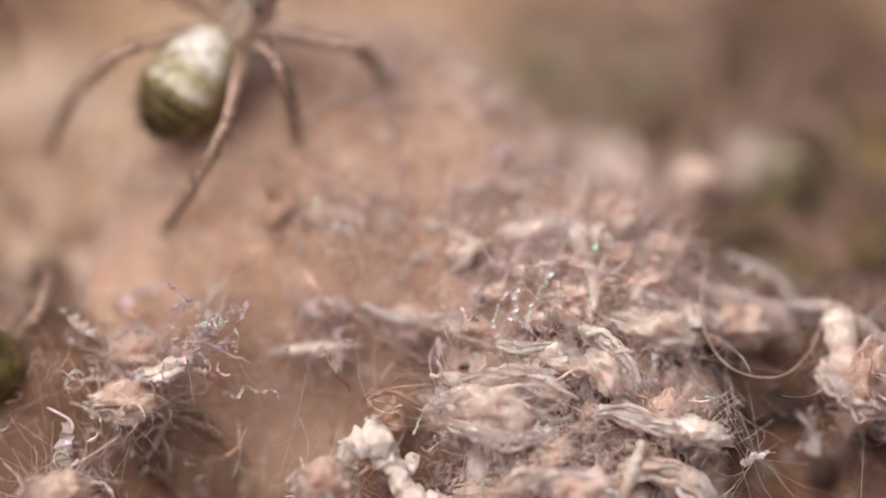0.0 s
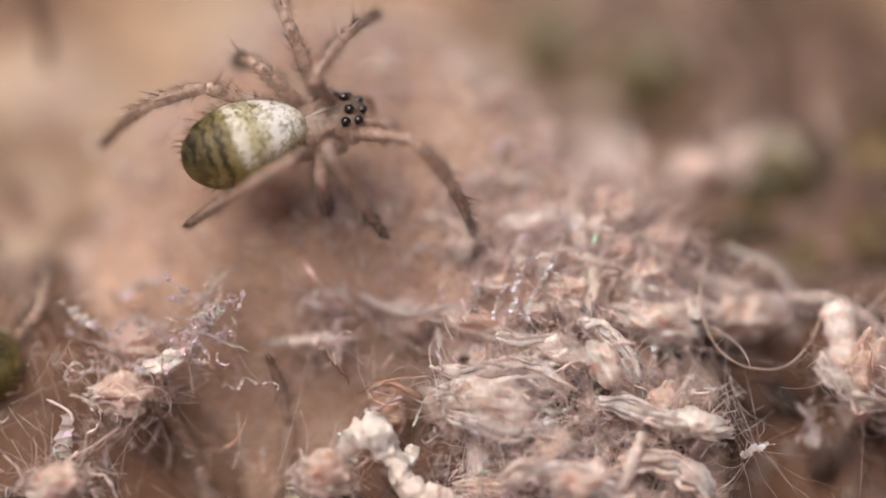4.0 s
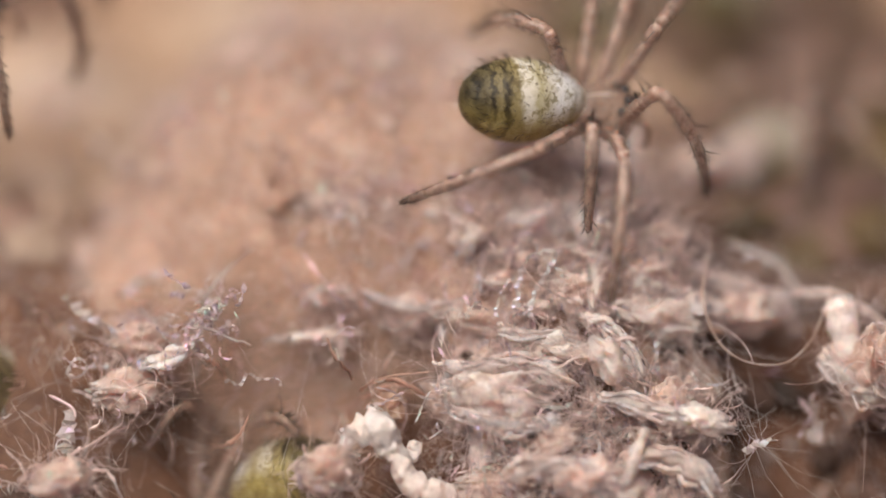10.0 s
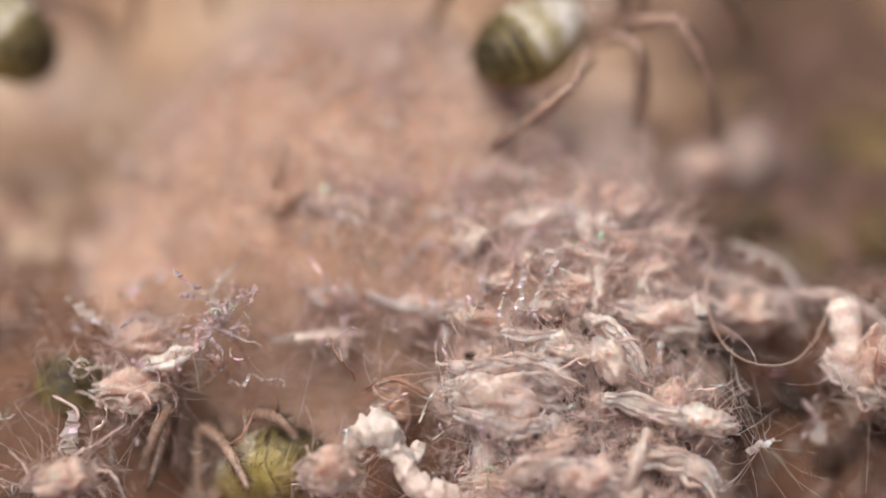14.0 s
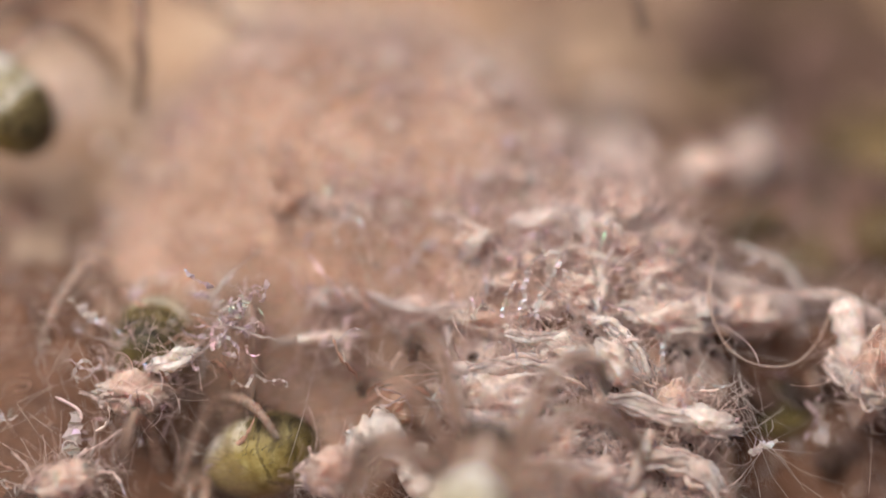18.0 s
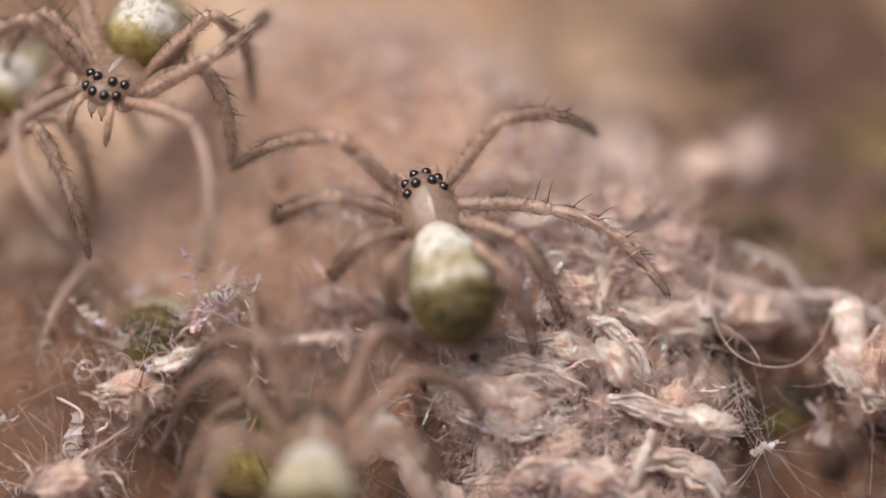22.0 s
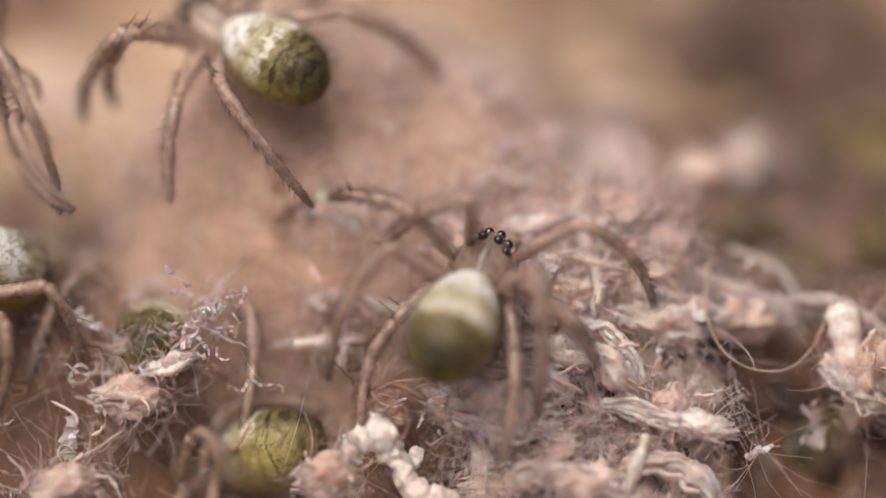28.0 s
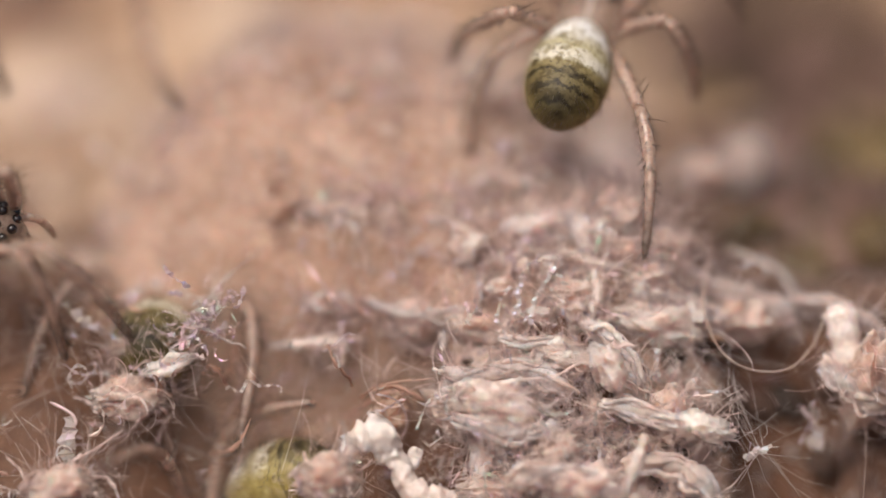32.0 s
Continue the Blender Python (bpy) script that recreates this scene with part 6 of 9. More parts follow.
        "L1": [(0, -1.59, 3.15, 2.47, -2.04, 2.12, 2.56), (1, -1.16, 3.22, 1.81, -1.46, 2.12, 2.35), (2, -1.31, 2.71, 2.12, -1.74, 1.67, 2.45), (3, -0.97, 1.71, 1.83, -1.4, 0.32, 1.78), (6, 0.77, 1.06, 1.3, -0.18, -0.03, 1.28), (7, 1.17, 1.4, 0.51, 0.62, 0.12, 0.9), (8, 1.37, 1.58, 0.75, 0.97, 0.31, 1.34), (9, 1.34, 1.67, 1.31, 0.82, 0.35, 1.61), (10, 2.38, 2.39, 1.58, 1.97, 1.01, 1.76), (11, 2.04, 2.2, 1.16, 1.84, 0.87, 1.7), (12, 2.42, 2.75, 0.88, 2.07, 1.87, 1.61), (13, 1.98, 3.47, 1.34, 1.74, 2.59, 2.08), (14.2, 1.99, 3.88, 1.7, 1.64, 2.84, 2.3), (17, 1.34, 5.17, 3.14, 1.34, 4.04, 3.54), (20, 1.8, 6.23, 4.2, 1.6, 5.16, 4.53), (32, 1.86, 6.76, 4.77, 1.79, 5.57, 5)],
        "L2": [(0, -2.11, 3.28, 2.22, -2.44, 2.23, 2.35), (1, -1.64, 3.18, 1.81, -1.92, 2.14, 2.25), (2, -1.76, 2.8, 2.03, -2.17, 1.77, 2.3), (3, -2, 2.37, 1.92, -1.78, 1.08, 2.03), (6, 0.2, 1.86, 1.31, -0.18, 0.61, 1.51), (7, 0.28, 1.89, 1.16, 0.17, 0.57, 1.1), (8, 1.11, 1.82, 1.16, 0.77, 0.57, 1.43), (9, 1.1, 2.28, 1.35, 0.83, 1.12, 1.9), (10, 1.69, 2.66, 0.92, 1.71, 1.75, 1.64), (11, 1.99, 2.73, 0.99, 1.73, 1.8, 1.63), (12, 1.48, 2.64, 1.72, 1.33, 1.33, 1.78), (13, 1.48, 3.68, 1.46, 1.29, 2.65, 2.08), (14.2, 1.39, 3.95, 1.74, 1.18, 2.91, 2.24), (17, 0.62, 5.05, 2.89, 0.91, 4.01, 3.36), (20, 0.93, 6.16, 3.94, 1.19, 5.11, 4.32), (32, 1.19, 6.57, 4.36, 1.39, 5.52, 4.78)],
        "L3": [(0, -2.66, 2.93, 1.39, -2.6, 2.12, 1.86), (1, -2.42, 2.42, 1.25, -2.19, 1.86, 1.89), (2, -2.59, 2.37, 1.29, -2.41, 1.59, 1.86), (3, -2.18, 1.8, 1.17, -2.05, 0.93, 1.61), (6, -0.81, 1.4, 0.87, -0.62, 0.52, 1.27), (7, -0.32, 1.31, 0.52, -0.21, 0.44, 0.96), (8, -0.17, 1.41, 0.79, 0.16, 0.65, 1.31), (9, 0.33, 1.94, 1.29, 0.45, 1.04, 1.65), (10, 1.43, 2.48, 1.77, 1.37, 1.51, 1.61), (11, 1.15, 2.3, 0.86, 1.24, 1.67, 1.47), (12, 0.87, 2.44, 0.86, 1.18, 1.86, 1.47), (13, 0.69, 2.94, 1.19, 0.91, 2.37, 1.82), (14.2, 0.68, 3.39, 1.41, 0.84, 2.67, 1.92), (17, 0.64, 4.45, 2.43, 0.76, 3.74, 2.93), (20, 0.77, 5.59, 3.37, 1.09, 4.87, 3.85), (32, 1.15, 6.09, 3.93, 1.29, 5.29, 4.31)],
        "L4": [(0, -3.66, 1.82, 0.26, -2.91, 1.51, 1.43), (1, -3.63, 1.62, 0.39, -2.69, 1.22, 1.38), (2, -3.64, 1.54, 0.36, -2.85, 0.98, 1.4), (3, -3.58, 1.08, 0.52, -2.51, 0.67, 1.35), (6, -1.73, 1.34, 0.67, -1.02, 0.35, 1.4), (7, -1.72, 1.53, 0.5, -0.9, 0.51, 1.07), (8, -1.72, 1.49, 0.56, -0.66, 0.73, 1.11), (9, -1.57, 1.61, 0.6, -0.41, 1.02, 1.18), (10, 0.29, 1.93, 1.31, 0.97, 0.78, 1.8), (11, 0.16, 1.99, 1.07, 0.87, 0.95, 1.72), (12, 0.17, 1.9, 1.07, 1.06, 0.99, 1.7), (13, 0.15, 2.59, 0.87, 0.5, 1.65, 1.87), (14.2, -0.19, 2.71, 0.96, 0.43, 2.35, 1.89), (17, 0.05, 3.49, 1.52, 0.47, 3.34, 2.75), (20, 0.47, 4.84, 2.56, 0.85, 4.46, 3.62), (32, 0.63, 5.53, 3.24, 1.05, 4.89, 4.07)],
        "R1": [(0, -0.31, 2.16, 2.07, -1.24, 1.44, 2.24), (1, 0.05, 2.09, 1.22, -0.66, 1.04, 1.93), (2, -0.25, 1.69, 1.58, -1.04, 0.51, 1.87), (3, 0.34, 0.42, -0.07, -0.38, 0.18, 1.17), (6, 0.33, 0.54, -0.11, 0.07, -0.55, 0.8), (7, 0.09, -0.58, -1.24, 0.31, -0.82, 0.17), (8, 1.15, -0.52, -0.93, 1.04, -0.43, 0.52), (9, 1.27, 0.26, -0.13, 1.36, -0.04, 1.28), (10, 2.44, 0.81, 0.15, 1.94, 0.31, 1.42), (11, 2.48, -0.05, -0.35, 2.08, 0.19, 1.02), (12, 3.25, 0.6, 0.02, 2.34, 0.6, 1.14), (13, 3.14, 0.79, 0.55, 2.3, 1.33, 1.61), (14.2, 2.85, 2.58, 1.1, 2.27, 2.02, 1.92), (17, 2.91, 4.33, 2.85, 2.26, 3.5, 3.29), (20, 3.26, 5.72, 4.06, 2.58, 4.7, 4.32), (32, 3.41, 6.08, 4.53, 2.77, 5.11, 4.78)],
        "R2": [(0, -0.57, 2.47, 0.68, -0.82, 1.47, 1.5), (1, -0.62, 1.67, 0.88, -1.04, 0.71, 1.67), (2, -0.32, 0.03, 0.31, -0.74, 1.05, 1.04), (3, -0.44, 0.53, 0.35, -1.14, -0.14, 1.25), (6, -0.55, -0.65, -0.93, -0.32, -0.62, 0.37), (7, -0.52, -0.39, -1.02, -0.21, -0.84, 0.18), (8, -0.02, -0.31, -0.57, 0.48, -0.51, 0.63), (9, 0.86, -0.34, -0.16, 0.99, -0.16, 1.14), (10, 1.5, -0.56, -0.29, 1.64, 0.01, 0.89), (11, 1.67, -0.49, -0.29, 1.62, 0.09, 0.9), (12, 1.92, -0.26, -0.39, 1.77, 0.32, 0.79), (13, 2.65, 0.6, 0.23, 2.09, 1.13, 1.3), (14.2, 2.55, 1.72, 0.43, 2.15, 1.58, 1.68), (17, 2.95, 3.7, 2.26, 2.34, 3.17, 2.97), (20, 3.53, 5.09, 3.51, 2.7, 4.4, 3.99), (32, 3.63, 5.44, 3.94, 2.89, 4.81, 4.45)],
        "R3": [(0, -1.32, 1.44, 0.57, -1.48, 1.14, 1.49), (1, -1.31, 1.33, 0.56, -1.33, 0.75, 1.35), (2, -1.31, 1.23, 0.58, -1.35, 0.54, 1.28), (3, -1.17, 0.77, 0.37, -1.25, 0, 0.97), (6, -0.5, 0.03, -0.44, -0.43, -0.4, 0.43), (7, -0.81, -0.32, -0.54, -0.44, -0.57, 0.33), (8, -0.53, -0.62, -0.17, 0.06, -0.28, 0.53), (9, 0.33, 0.2, 0.05, 0.69, -0.04, 0.92), (10, 1.33, 0.15, 0.09, 1.36, 0.23, 1.07), (11, 1.22, 0.53, -0.05, 1.3, 0.29, 0.9), (12, 1.2, 0.54, -0.06, 1.39, 0.5, 0.9), (13, 1.26, 0.77, 0.02, 1.44, 1.16, 0.89), (14.2, 1.82, 1.87, 0.54, 1.79, 1.55, 1.47), (17, 2.54, 3.22, 1.78, 2.02, 3, 2.58), (20, 2.72, 4.54, 2.79, 2.42, 4.25, 3.56), (32, 3.05, 5.05, 3.39, 2.62, 4.66, 4.02)],
        "R4": [(0, -2.57, 1.1, -0.23, -1.92, 0.87, 1.02), (1, -2.51, 0.71, -0.02, -1.77, 0.46, 1.16), (2, -2.51, 0.55, 0.16, -1.75, 0.19, 1.31), (3, -2.34, 0.4, 0.1, -1.59, -0.26, 1.11), (6, -2.19, -0.33, 0.35, -0.83, -0.58, 0.65), (7, -2.24, -0.11, 0.24, -0.93, -0.66, 0.36), (8, -0.92, 0.5, 0.33, -0.04, -0.49, 0.84), (9, -0.5, 0.26, 0.13, 0.41, -0.25, 1.1), (10, -0.37, 0.3, 0.32, 0.86, 0.01, 0.97), (11, -0.11, 0.72, 0.59, 1.06, 0.1, 1.08), (12, 0.51, 1.24, 0.53, 1.36, 0.34, 1.22), (13, 0.21, 1.16, 0.32, 1.13, 0.86, 1.36), (14.2, 0.19, 1.47, 0.24, 1.21, 1.16, 1.18), (17, 1.65, 1.65, 0.87, 1.54, 2.71, 1.81), (20, 2.3, 4.01, 2.18, 2.19, 3.84, 3.33), (32, 2.54, 4.35, 2.46, 2.37, 4.26, 3.78)],
    })
    steps(second, [
        (0, (0.51, -4.54, -4.46), (0.03, 0.96, 0.26), (0.01, -0.26, 0.97)),
        (15.5, (0.43, -3.94, -3.6), (0.05, 0.95, 0.3), (0.01, -0.3, 0.95)),
        (17, (0.29, -2.85, -2.12), (0.14, 0.92, 0.37), (0.01, -0.38, 0.93)),
        (18, (0.3, -1.99, -1.16), (0.21, 0.88, 0.43), (0, -0.44, 0.9)),
        (19, (0.42, -1.11, -0.41), (-0.06, 0.87, 0.49), (0.01, -0.49, 0.87)),
        (20, (0.43, -0.73, -0.09), (0.07, 0.83, 0.55), (-0.01, -0.55, 0.84)),
        (21, (0.19, 0.11, 0.34), (-0.13, 0.95, 0.28), (-0.02, -0.29, 0.96)),
        (22, (-0.16, 0.07, 0.3), (-0.24, 0.72, 0.65), (0.07, -0.66, 0.75)),
        (23, (0.23, 0.66, 0.73), (-0.35, 0.77, 0.54), (0.06, -0.56, 0.83)),
        (24, (-0.38, 0.75, 0.88), (-0.61, 0.61, 0.51), (0.13, -0.56, 0.82)),
        (25, (-0.65, 1.03, 1.3), (-0.76, 0.52, 0.39), (0.11, -0.5, 0.86)),
        (27.5, (-2.03, 1.52, 1.55), (-0.85, 0.4, 0.34), (0.12, -0.48, 0.87)),
        (28, (-2.08, 1.74, 1.48), (-0.76, 0.58, 0.27), (0, -0.42, 0.91)),
        (29, (-1.98, 2.19, 1.59), (-0.57, 0.68, 0.45), (0.07, -0.51, 0.86)),
        (30, (-2.27, 2.71, 1.74), (-0.51, 0.76, 0.41), (0.03, -0.46, 0.89)),
        (31, (-2.73, 3.09, 1.78), (-0.47, 0.8, 0.38), (0, -0.42, 0.91)),
        (32, (-2.83, 3.49, 2.14), (-0.4, 0.82, 0.4), (0.01, -0.44, 0.9))], {
        "L1": [(0, -0.4, -3.1, -4.61, -0.01, -3.93, -3.77), (15.5, -0.34, -2.36, -3.58, -0.08, -3.35, -2.89), (17, -0.34, -1.19, -1.99, -0.15, -2.28, -1.34), (18, -0.32, -0.39, -0.95, -0.09, -1.45, -0.34), (19, -0.31, 0.12, -0.27, -0.08, -1.04, 0.58), (20, -1.16, -0.26, 0.01, -0.12, -0.88, 0.81), (21, -1.09, -0.08, -0.02, -0.25, -0.17, 1.15), (22, -1.98, 0.75, 0.46, -0.97, -0.05, 1.13), (23, -1.46, 0.82, 0.65, -0.42, 0.39, 1.57), (24, -2.16, 0.44, 0.95, -0.89, 0.14, 1.58), (25, -2.3, 0.51, 0.23, -1.7, 0.49, 1.55), (27.5, -3.12, 1.03, 0.7, -2.65, 0.74, 2.04), (28, -3.34, 1.77, 0.55, -2.94, 1.03, 1.73), (29, -3.64, 3.05, 1.65, -2.82, 2.16, 2.23), (30, -3.63, 3.48, 1.62, -3.11, 2.79, 2.38), (31, -4.03, 3.95, 1.65, -3.57, 3.24, 2.4), (32, -4.17, 4.57, 2.09, -3.63, 3.69, 2.8)],
        "L2": [(0, -0.89, -3.5, -4.69, -0.32, -4.25, -3.91), (15.5, -0.65, -2.99, -3.83, -0.4, -3.65, -3.04), (17, -0.84, -1.78, -2.21, -0.49, -2.54, -1.5), (18, -0.77, -0.75, -1.07, -0.45, -1.68, -0.51), (19, -0.7, -0.13, -0.78, -0.53, -1.05, 0.15), (20, -0.71, -0.6, -0.59, -0.25, -1.05, 0.56), (21, -1.65, 0.74, -0.05, -0.83, 0.1, 0.76), (22, -1.59, 0.57, 0.02, -1.02, -0.4, 0.71), (23, -1.48, 0.41, 0.23, -0.6, 0.19, 1.19), (24, -1.5, 0.46, 0.2, -0.84, -0.08, 1.21), (25, -1.57, 0.09, 0.31, -1.21, 0.19, 1.58), (27.5, -2.7, 0, 0.33, -2.53, 0.56, 1.52), (28, -3.05, 1.79, 0.69, -2.83, 1.02, 1.74), (29, -3.1, 2.56, 0.36, -3.03, 1.79, 1.42), (30, -3.81, 2.99, 1.39, -3.19, 2.41, 2.12), (31, -4.51, 3.29, 1.36, -3.67, 2.86, 2.17), (32, -4.38, 3.87, 1.74, -3.77, 3.31, 2.56)],
        "L3": [(0, -0.65, -4.51, -4.98, -0.24, -4.69, -4.18), (15.5, -0.72, -3.68, -4.05, -0.33, -4.09, -3.33), (17, -0.85, -2.66, -2.6, -0.47, -2.95, -1.83), (18, -0.87, -1.68, -1.56, -0.45, -2.07, -0.87), (19, -0.68, -0.99, -0.87, -0.32, -1.39, -0.22), (20, -0.48, -0.97, -0.88, -0.17, -1.28, -0.01), (21, -1, -0.06, -0.25, -0.47, -0.42, 0.5), (22, -1.04, 0.07, -0.32, -0.72, -0.55, 0.37), (23, -0.91, 0, 0.01, -0.35, 0.04, 0.81), (24, -0.92, 0.19, -0.11, -0.74, -0.03, 0.83), (25, -1.34, 0.46, 0.34, -0.95, 0.21, 1.2), (27.5, -2.42, 0.27, 0.44, -2.18, 0.68, 1.3), (28, -2.48, 0.55, 0.26, -2.41, 0.96, 1.15), (29, -2.46, 1.9, 0.7, -2.52, 1.51, 1.59), (30, -2.37, 1.22, 0.87, -2.7, 2.03, 1.33), (31, -2.51, 2.06, 0.52, -3.01, 2.7, 1.07), (32, -3.77, 3.32, 1.52, -3.48, 3, 2.24)],
        "L4": [(0, -0.58, -5.62, -5.25, -0.25, -5.21, -4.17), (15.5, -0.81, -5.03, -4.44, -0.35, -4.61, -3.34), (17, -1.03, -3.74, -2.98, -0.54, -3.47, -1.88), (18, -1.12, -2.64, -1.98, -0.56, -2.58, -0.95), (19, -0.28, -1.14, -1.43, -0.27, -2.01, -0.31), (20, -0.28, -1.15, -1.35, -0.17, -1.67, -0.04), (21, -0.38, -0.53, -0.82, -0.37, -0.86, 0.56), (22, -0.38, 0.04, -0.67, -0.51, -0.97, 0.31), (23, -0.55, -0.09, -0.34, -0.12, -0.31, 0.99), (24, -0.52, -0.19, -0.45, -0.59, -0.33, 0.96), (25, -0.42, -0.72, -0.06, -0.63, -0.11, 1.2), (27.5, -1.17, 0.42, 0.32, -1.89, 0.41, 1.55), (28, -1.17, 0.38, 0.29, -2, 0.59, 1.42), (29, -1.4, 0.56, 0.29, -2.06, 1.05, 1.44), (30, -2.59, 1.67, 0.67, -2.6, 1.7, 1.73), (31, -3.14, 1.99, 0.7, -3.11, 2.1, 1.81), (32, -2.42, 1.64, 0.76, -2.86, 2.93, 1.13)],
        "R1": [(0, 1.47, -3.05, -4.56, 1.09, -3.97, -3.79), (15.5, 1.31, -2.48, -3.64, 1.02, -3.4, -2.91), (17, 1.33, -1.47, -2.13, 0.94, -2.42, -1.41), (18, 1.44, -0.68, -1.11, 0.99, -1.65, -0.44), (19, 1.65, -0.35, -0.47, 1, -1.26, 0.46), (20, 2.75, -0.9, 0.27, 1.37, -0.62, 0.61), (21, 2.08, 0.27, 0.1, 0.96, -0.12, 0.94), (22, 1.38, 1.07, 0.67, 0.46, 0.11, 1.24), (23, 1.35, 1.05, 0.76, 0.41, 0.4, 1.65), (24, -0.43, 1.83, 1.55, -0.26, 0.4, 1.74), (25, -0.82, 1.98, 1.78, -0.69, 0.55, 2.01), (27.5, -2.88, 3, 1.94, -2.33, 2.01, 2.44), (28, -2.61, 3.28, 1.67, -2.3, 2.35, 2.32), (29, -2.16, 3.85, 2, -1.92, 2.74, 2.49), (30, -2.21, 4.25, 1.99, -2.17, 3.3, 2.61), (31, -2.47, 4.82, 2.08, -2.6, 3.71, 2.62), (32, -2.48, 5.05, 2.32, -2.62, 4.09, 2.98)],
        "R2": [(0, 1.89, -3.82, -4.78, 1.38, -4.3, -3.93), (15.5, 1.91, -3.06, -3.84, 1.3, -3.74, -3.07), (17, 1.61, -2.03, -2.38, 1.19, -2.76, -1.61), (18, 1.76, -1.44, -1.45, 1.21, -2, -0.66), (19, 2.32, -0.25, -0.92, 1.5, -0.9, -0.13), (20, 2.16, 0.08, -0.9, 1.56, -0.63, 0.04), (21, 2.19, -0.55, -0.29, 1.3, 0.2, 0.32), (22, 2, -0.2, -0.35, 0.94, 0.19, 0.33), (23, 1.89, 1.64, 0.93, 1.08, 0.7, 1.36), (24, 1.76, 0.92, 1.17, 0.48, 0.88, 1.46), (25, 0.44, 1.92, 1.27, 0.02, 0.81, 1.86), (27.5, -2.11, 3.14, 1.89, -1.88, 2.13, 2.39), (28, -1.95, 3.45, 1.76, -1.83, 2.37, 2.28), (29, -1.25, 3.65, 1.89, -1.48, 2.68, 2.37), (30, -1.57, 4.31, 2, -1.73, 3.2, 2.49), (31, -1.79, 4.46, 1.86, -2.17, 3.58, 2.51), (32, -1.84, 4.92, 2.27, -2.21, 3.93, 2.85)],
        "R3": [(0, 1.66, -4.6, -4.99, 1.26, -4.74, -4.21), (15.5, 1.57, -3.97, -4.13, 1.17, -4.16, -3.37), (17, 1.59, -2.83, -2.67, 1.02, -3.15, -1.93), (18, 1.4, -2.13, -1.77, 1.01, -2.35, -1), (19, 1.6, -0.98, -0.96, 1.18, -1.3, -0.18), (20, 1.4, -1.34, -0.98, 1.06, -1.29, -0.06), (21, 1, 0.04, -0.31, 0.78, -0.42, 0.52), (22, 1.01, -0.15, -0.61, 0.62, -0.3, 0.28), (23, 1.25, 0.72, 0.09, 0.94, 0.3, 0.92), (24, 1.18, 0.27, 0.84, 0.27, 0.44, 1.15), (25, -0.24, 1.9, 1.59, -0.34, 0.99, 1.95), (27.5, -1.49, 2.67, 1.53, -1.53, 1.92, 2.05), (28, -1.19, 2.58, 1.33, -1.52, 2.08, 1.97), (29, -1.07, 2.93, 1.34, -1.28, 2.36, 1.99), (30, -1.21, 3.5, 1.56, -1.57, 2.84, 2.13), (31, -1.79, 3.72, 1.51, -2.03, 3.2, 2.16), (32, -1.74, 4.17, 1.91, -2.1, 3.55, 2.49)],
        "R4": [(0, 1.57, -5.71, -5.31, 1.24, -5.26, -4.19), (15.5, 1.64, -5.05, -4.45, 1.14, -4.68, -3.37), (17, 1.26, -3.9, -3.14, 0.95, -3.66, -1.97), (18, 1.12, -3.24, -2.29, 0.91, -2.86, -1.08), (19, 1.12, -1.3, -1.35, 0.99, -1.99, -0.11), (20, 0.98, -1.22, -1.49, 0.81, -1.78, -0.2), (21, 0.9, -0.71, -0.87, 0.82, -0.82, 0.54), (22, 0.78, -0.19, -0.99, 0.48, -0.82, 0.25), (23, 1.25, -0.2, -0.53, 0.99, -0.13, 0.86), (24, 1.11, 1.25, 0.31, 0.57, 0.26, 1.17), (25, 1.17, 1.05, 0.13, 0.48, 0.74, 1.33), (27.5, 0.17, 1.54, 0.94, -0.94, 1.31, 1.79), (28, -0.02, 2.11, 0.84, -0.95, 1.55, 1.75), (29, -0.41, 3.31, 0.72, -0.78, 2.21, 1.54), (30, -0.42, 3.55, 0.66, -1.1, 2.61, 1.48), (31, -0.82, 1.76, 1.44, -1.59, 2.95, 1.44), (32, -1.36, 3.14, 1.41, -1.9, 3.07, 2.43)],
    })
    steps(third, [
        (0, (-1.19, -4.9, -4.78), (0.02, 0.97, 0.24), (0, -0.24, 0.97)),
        (17.5, (-1.22, -3.72, -3.12), (0.02, 0.95, 0.32), (0, -0.32, 0.95)),
        (19, (-1.22, -2.3, -1.54), (-0.01, 0.96, 0.26), (0, -0.26, 0.96)),
        (20, (-1.22, -2.07, -1.31), (-0.01, 0.97, 0.25), (0, -0.25, 0.97)),
        (21, (-1.14, -1.87, -1.26), (-0.04, 0.98, 0.21), (-0.01, -0.21, 0.98)),
        (22, (-1.16, -1.65, -1.13), (0.02, 0.94, 0.35), (0, -0.35, 0.94)),
        (23, (-0.85, -1.4, -1.05), (0.19, 0.96, 0.2), (0.04, -0.22, 0.98)),
        (24, (-0.71, -1.2, -0.79), (0.13, 0.94, 0.31), (0.02, -0.31, 0.95)),
        (25, (-0.69, -0.76, -0.67), (0.18, 0.97, 0.15), (0.05, -0.16, 0.99)),
        (27.5, (0.01, -0.37, -0.22), (0.31, 0.88, 0.35), (0.02, -0.37, 0.93)),
        (28, (0.34, -0.24, -0.07), (0.33, 0.84, 0.43), (-0.01, -0.45, 0.89)),
        (29, (0.72, -0.02, 0.03), (0.45, 0.83, 0.33), (0.02, -0.38, 0.92)),
        (30, (0.76, 0.37, 0.59), (0.35, 0.76, 0.55), (-0.06, -0.57, 0.82)),
        (31, (1.25, 1.03, 1.03), (0.44, 0.75, 0.49), (-0.05, -0.52, 0.85)),
        (32, (1.36, 1.77, 1.56), (0.27, 0.83, 0.49), (-0.03, -0.51, 0.86))], {
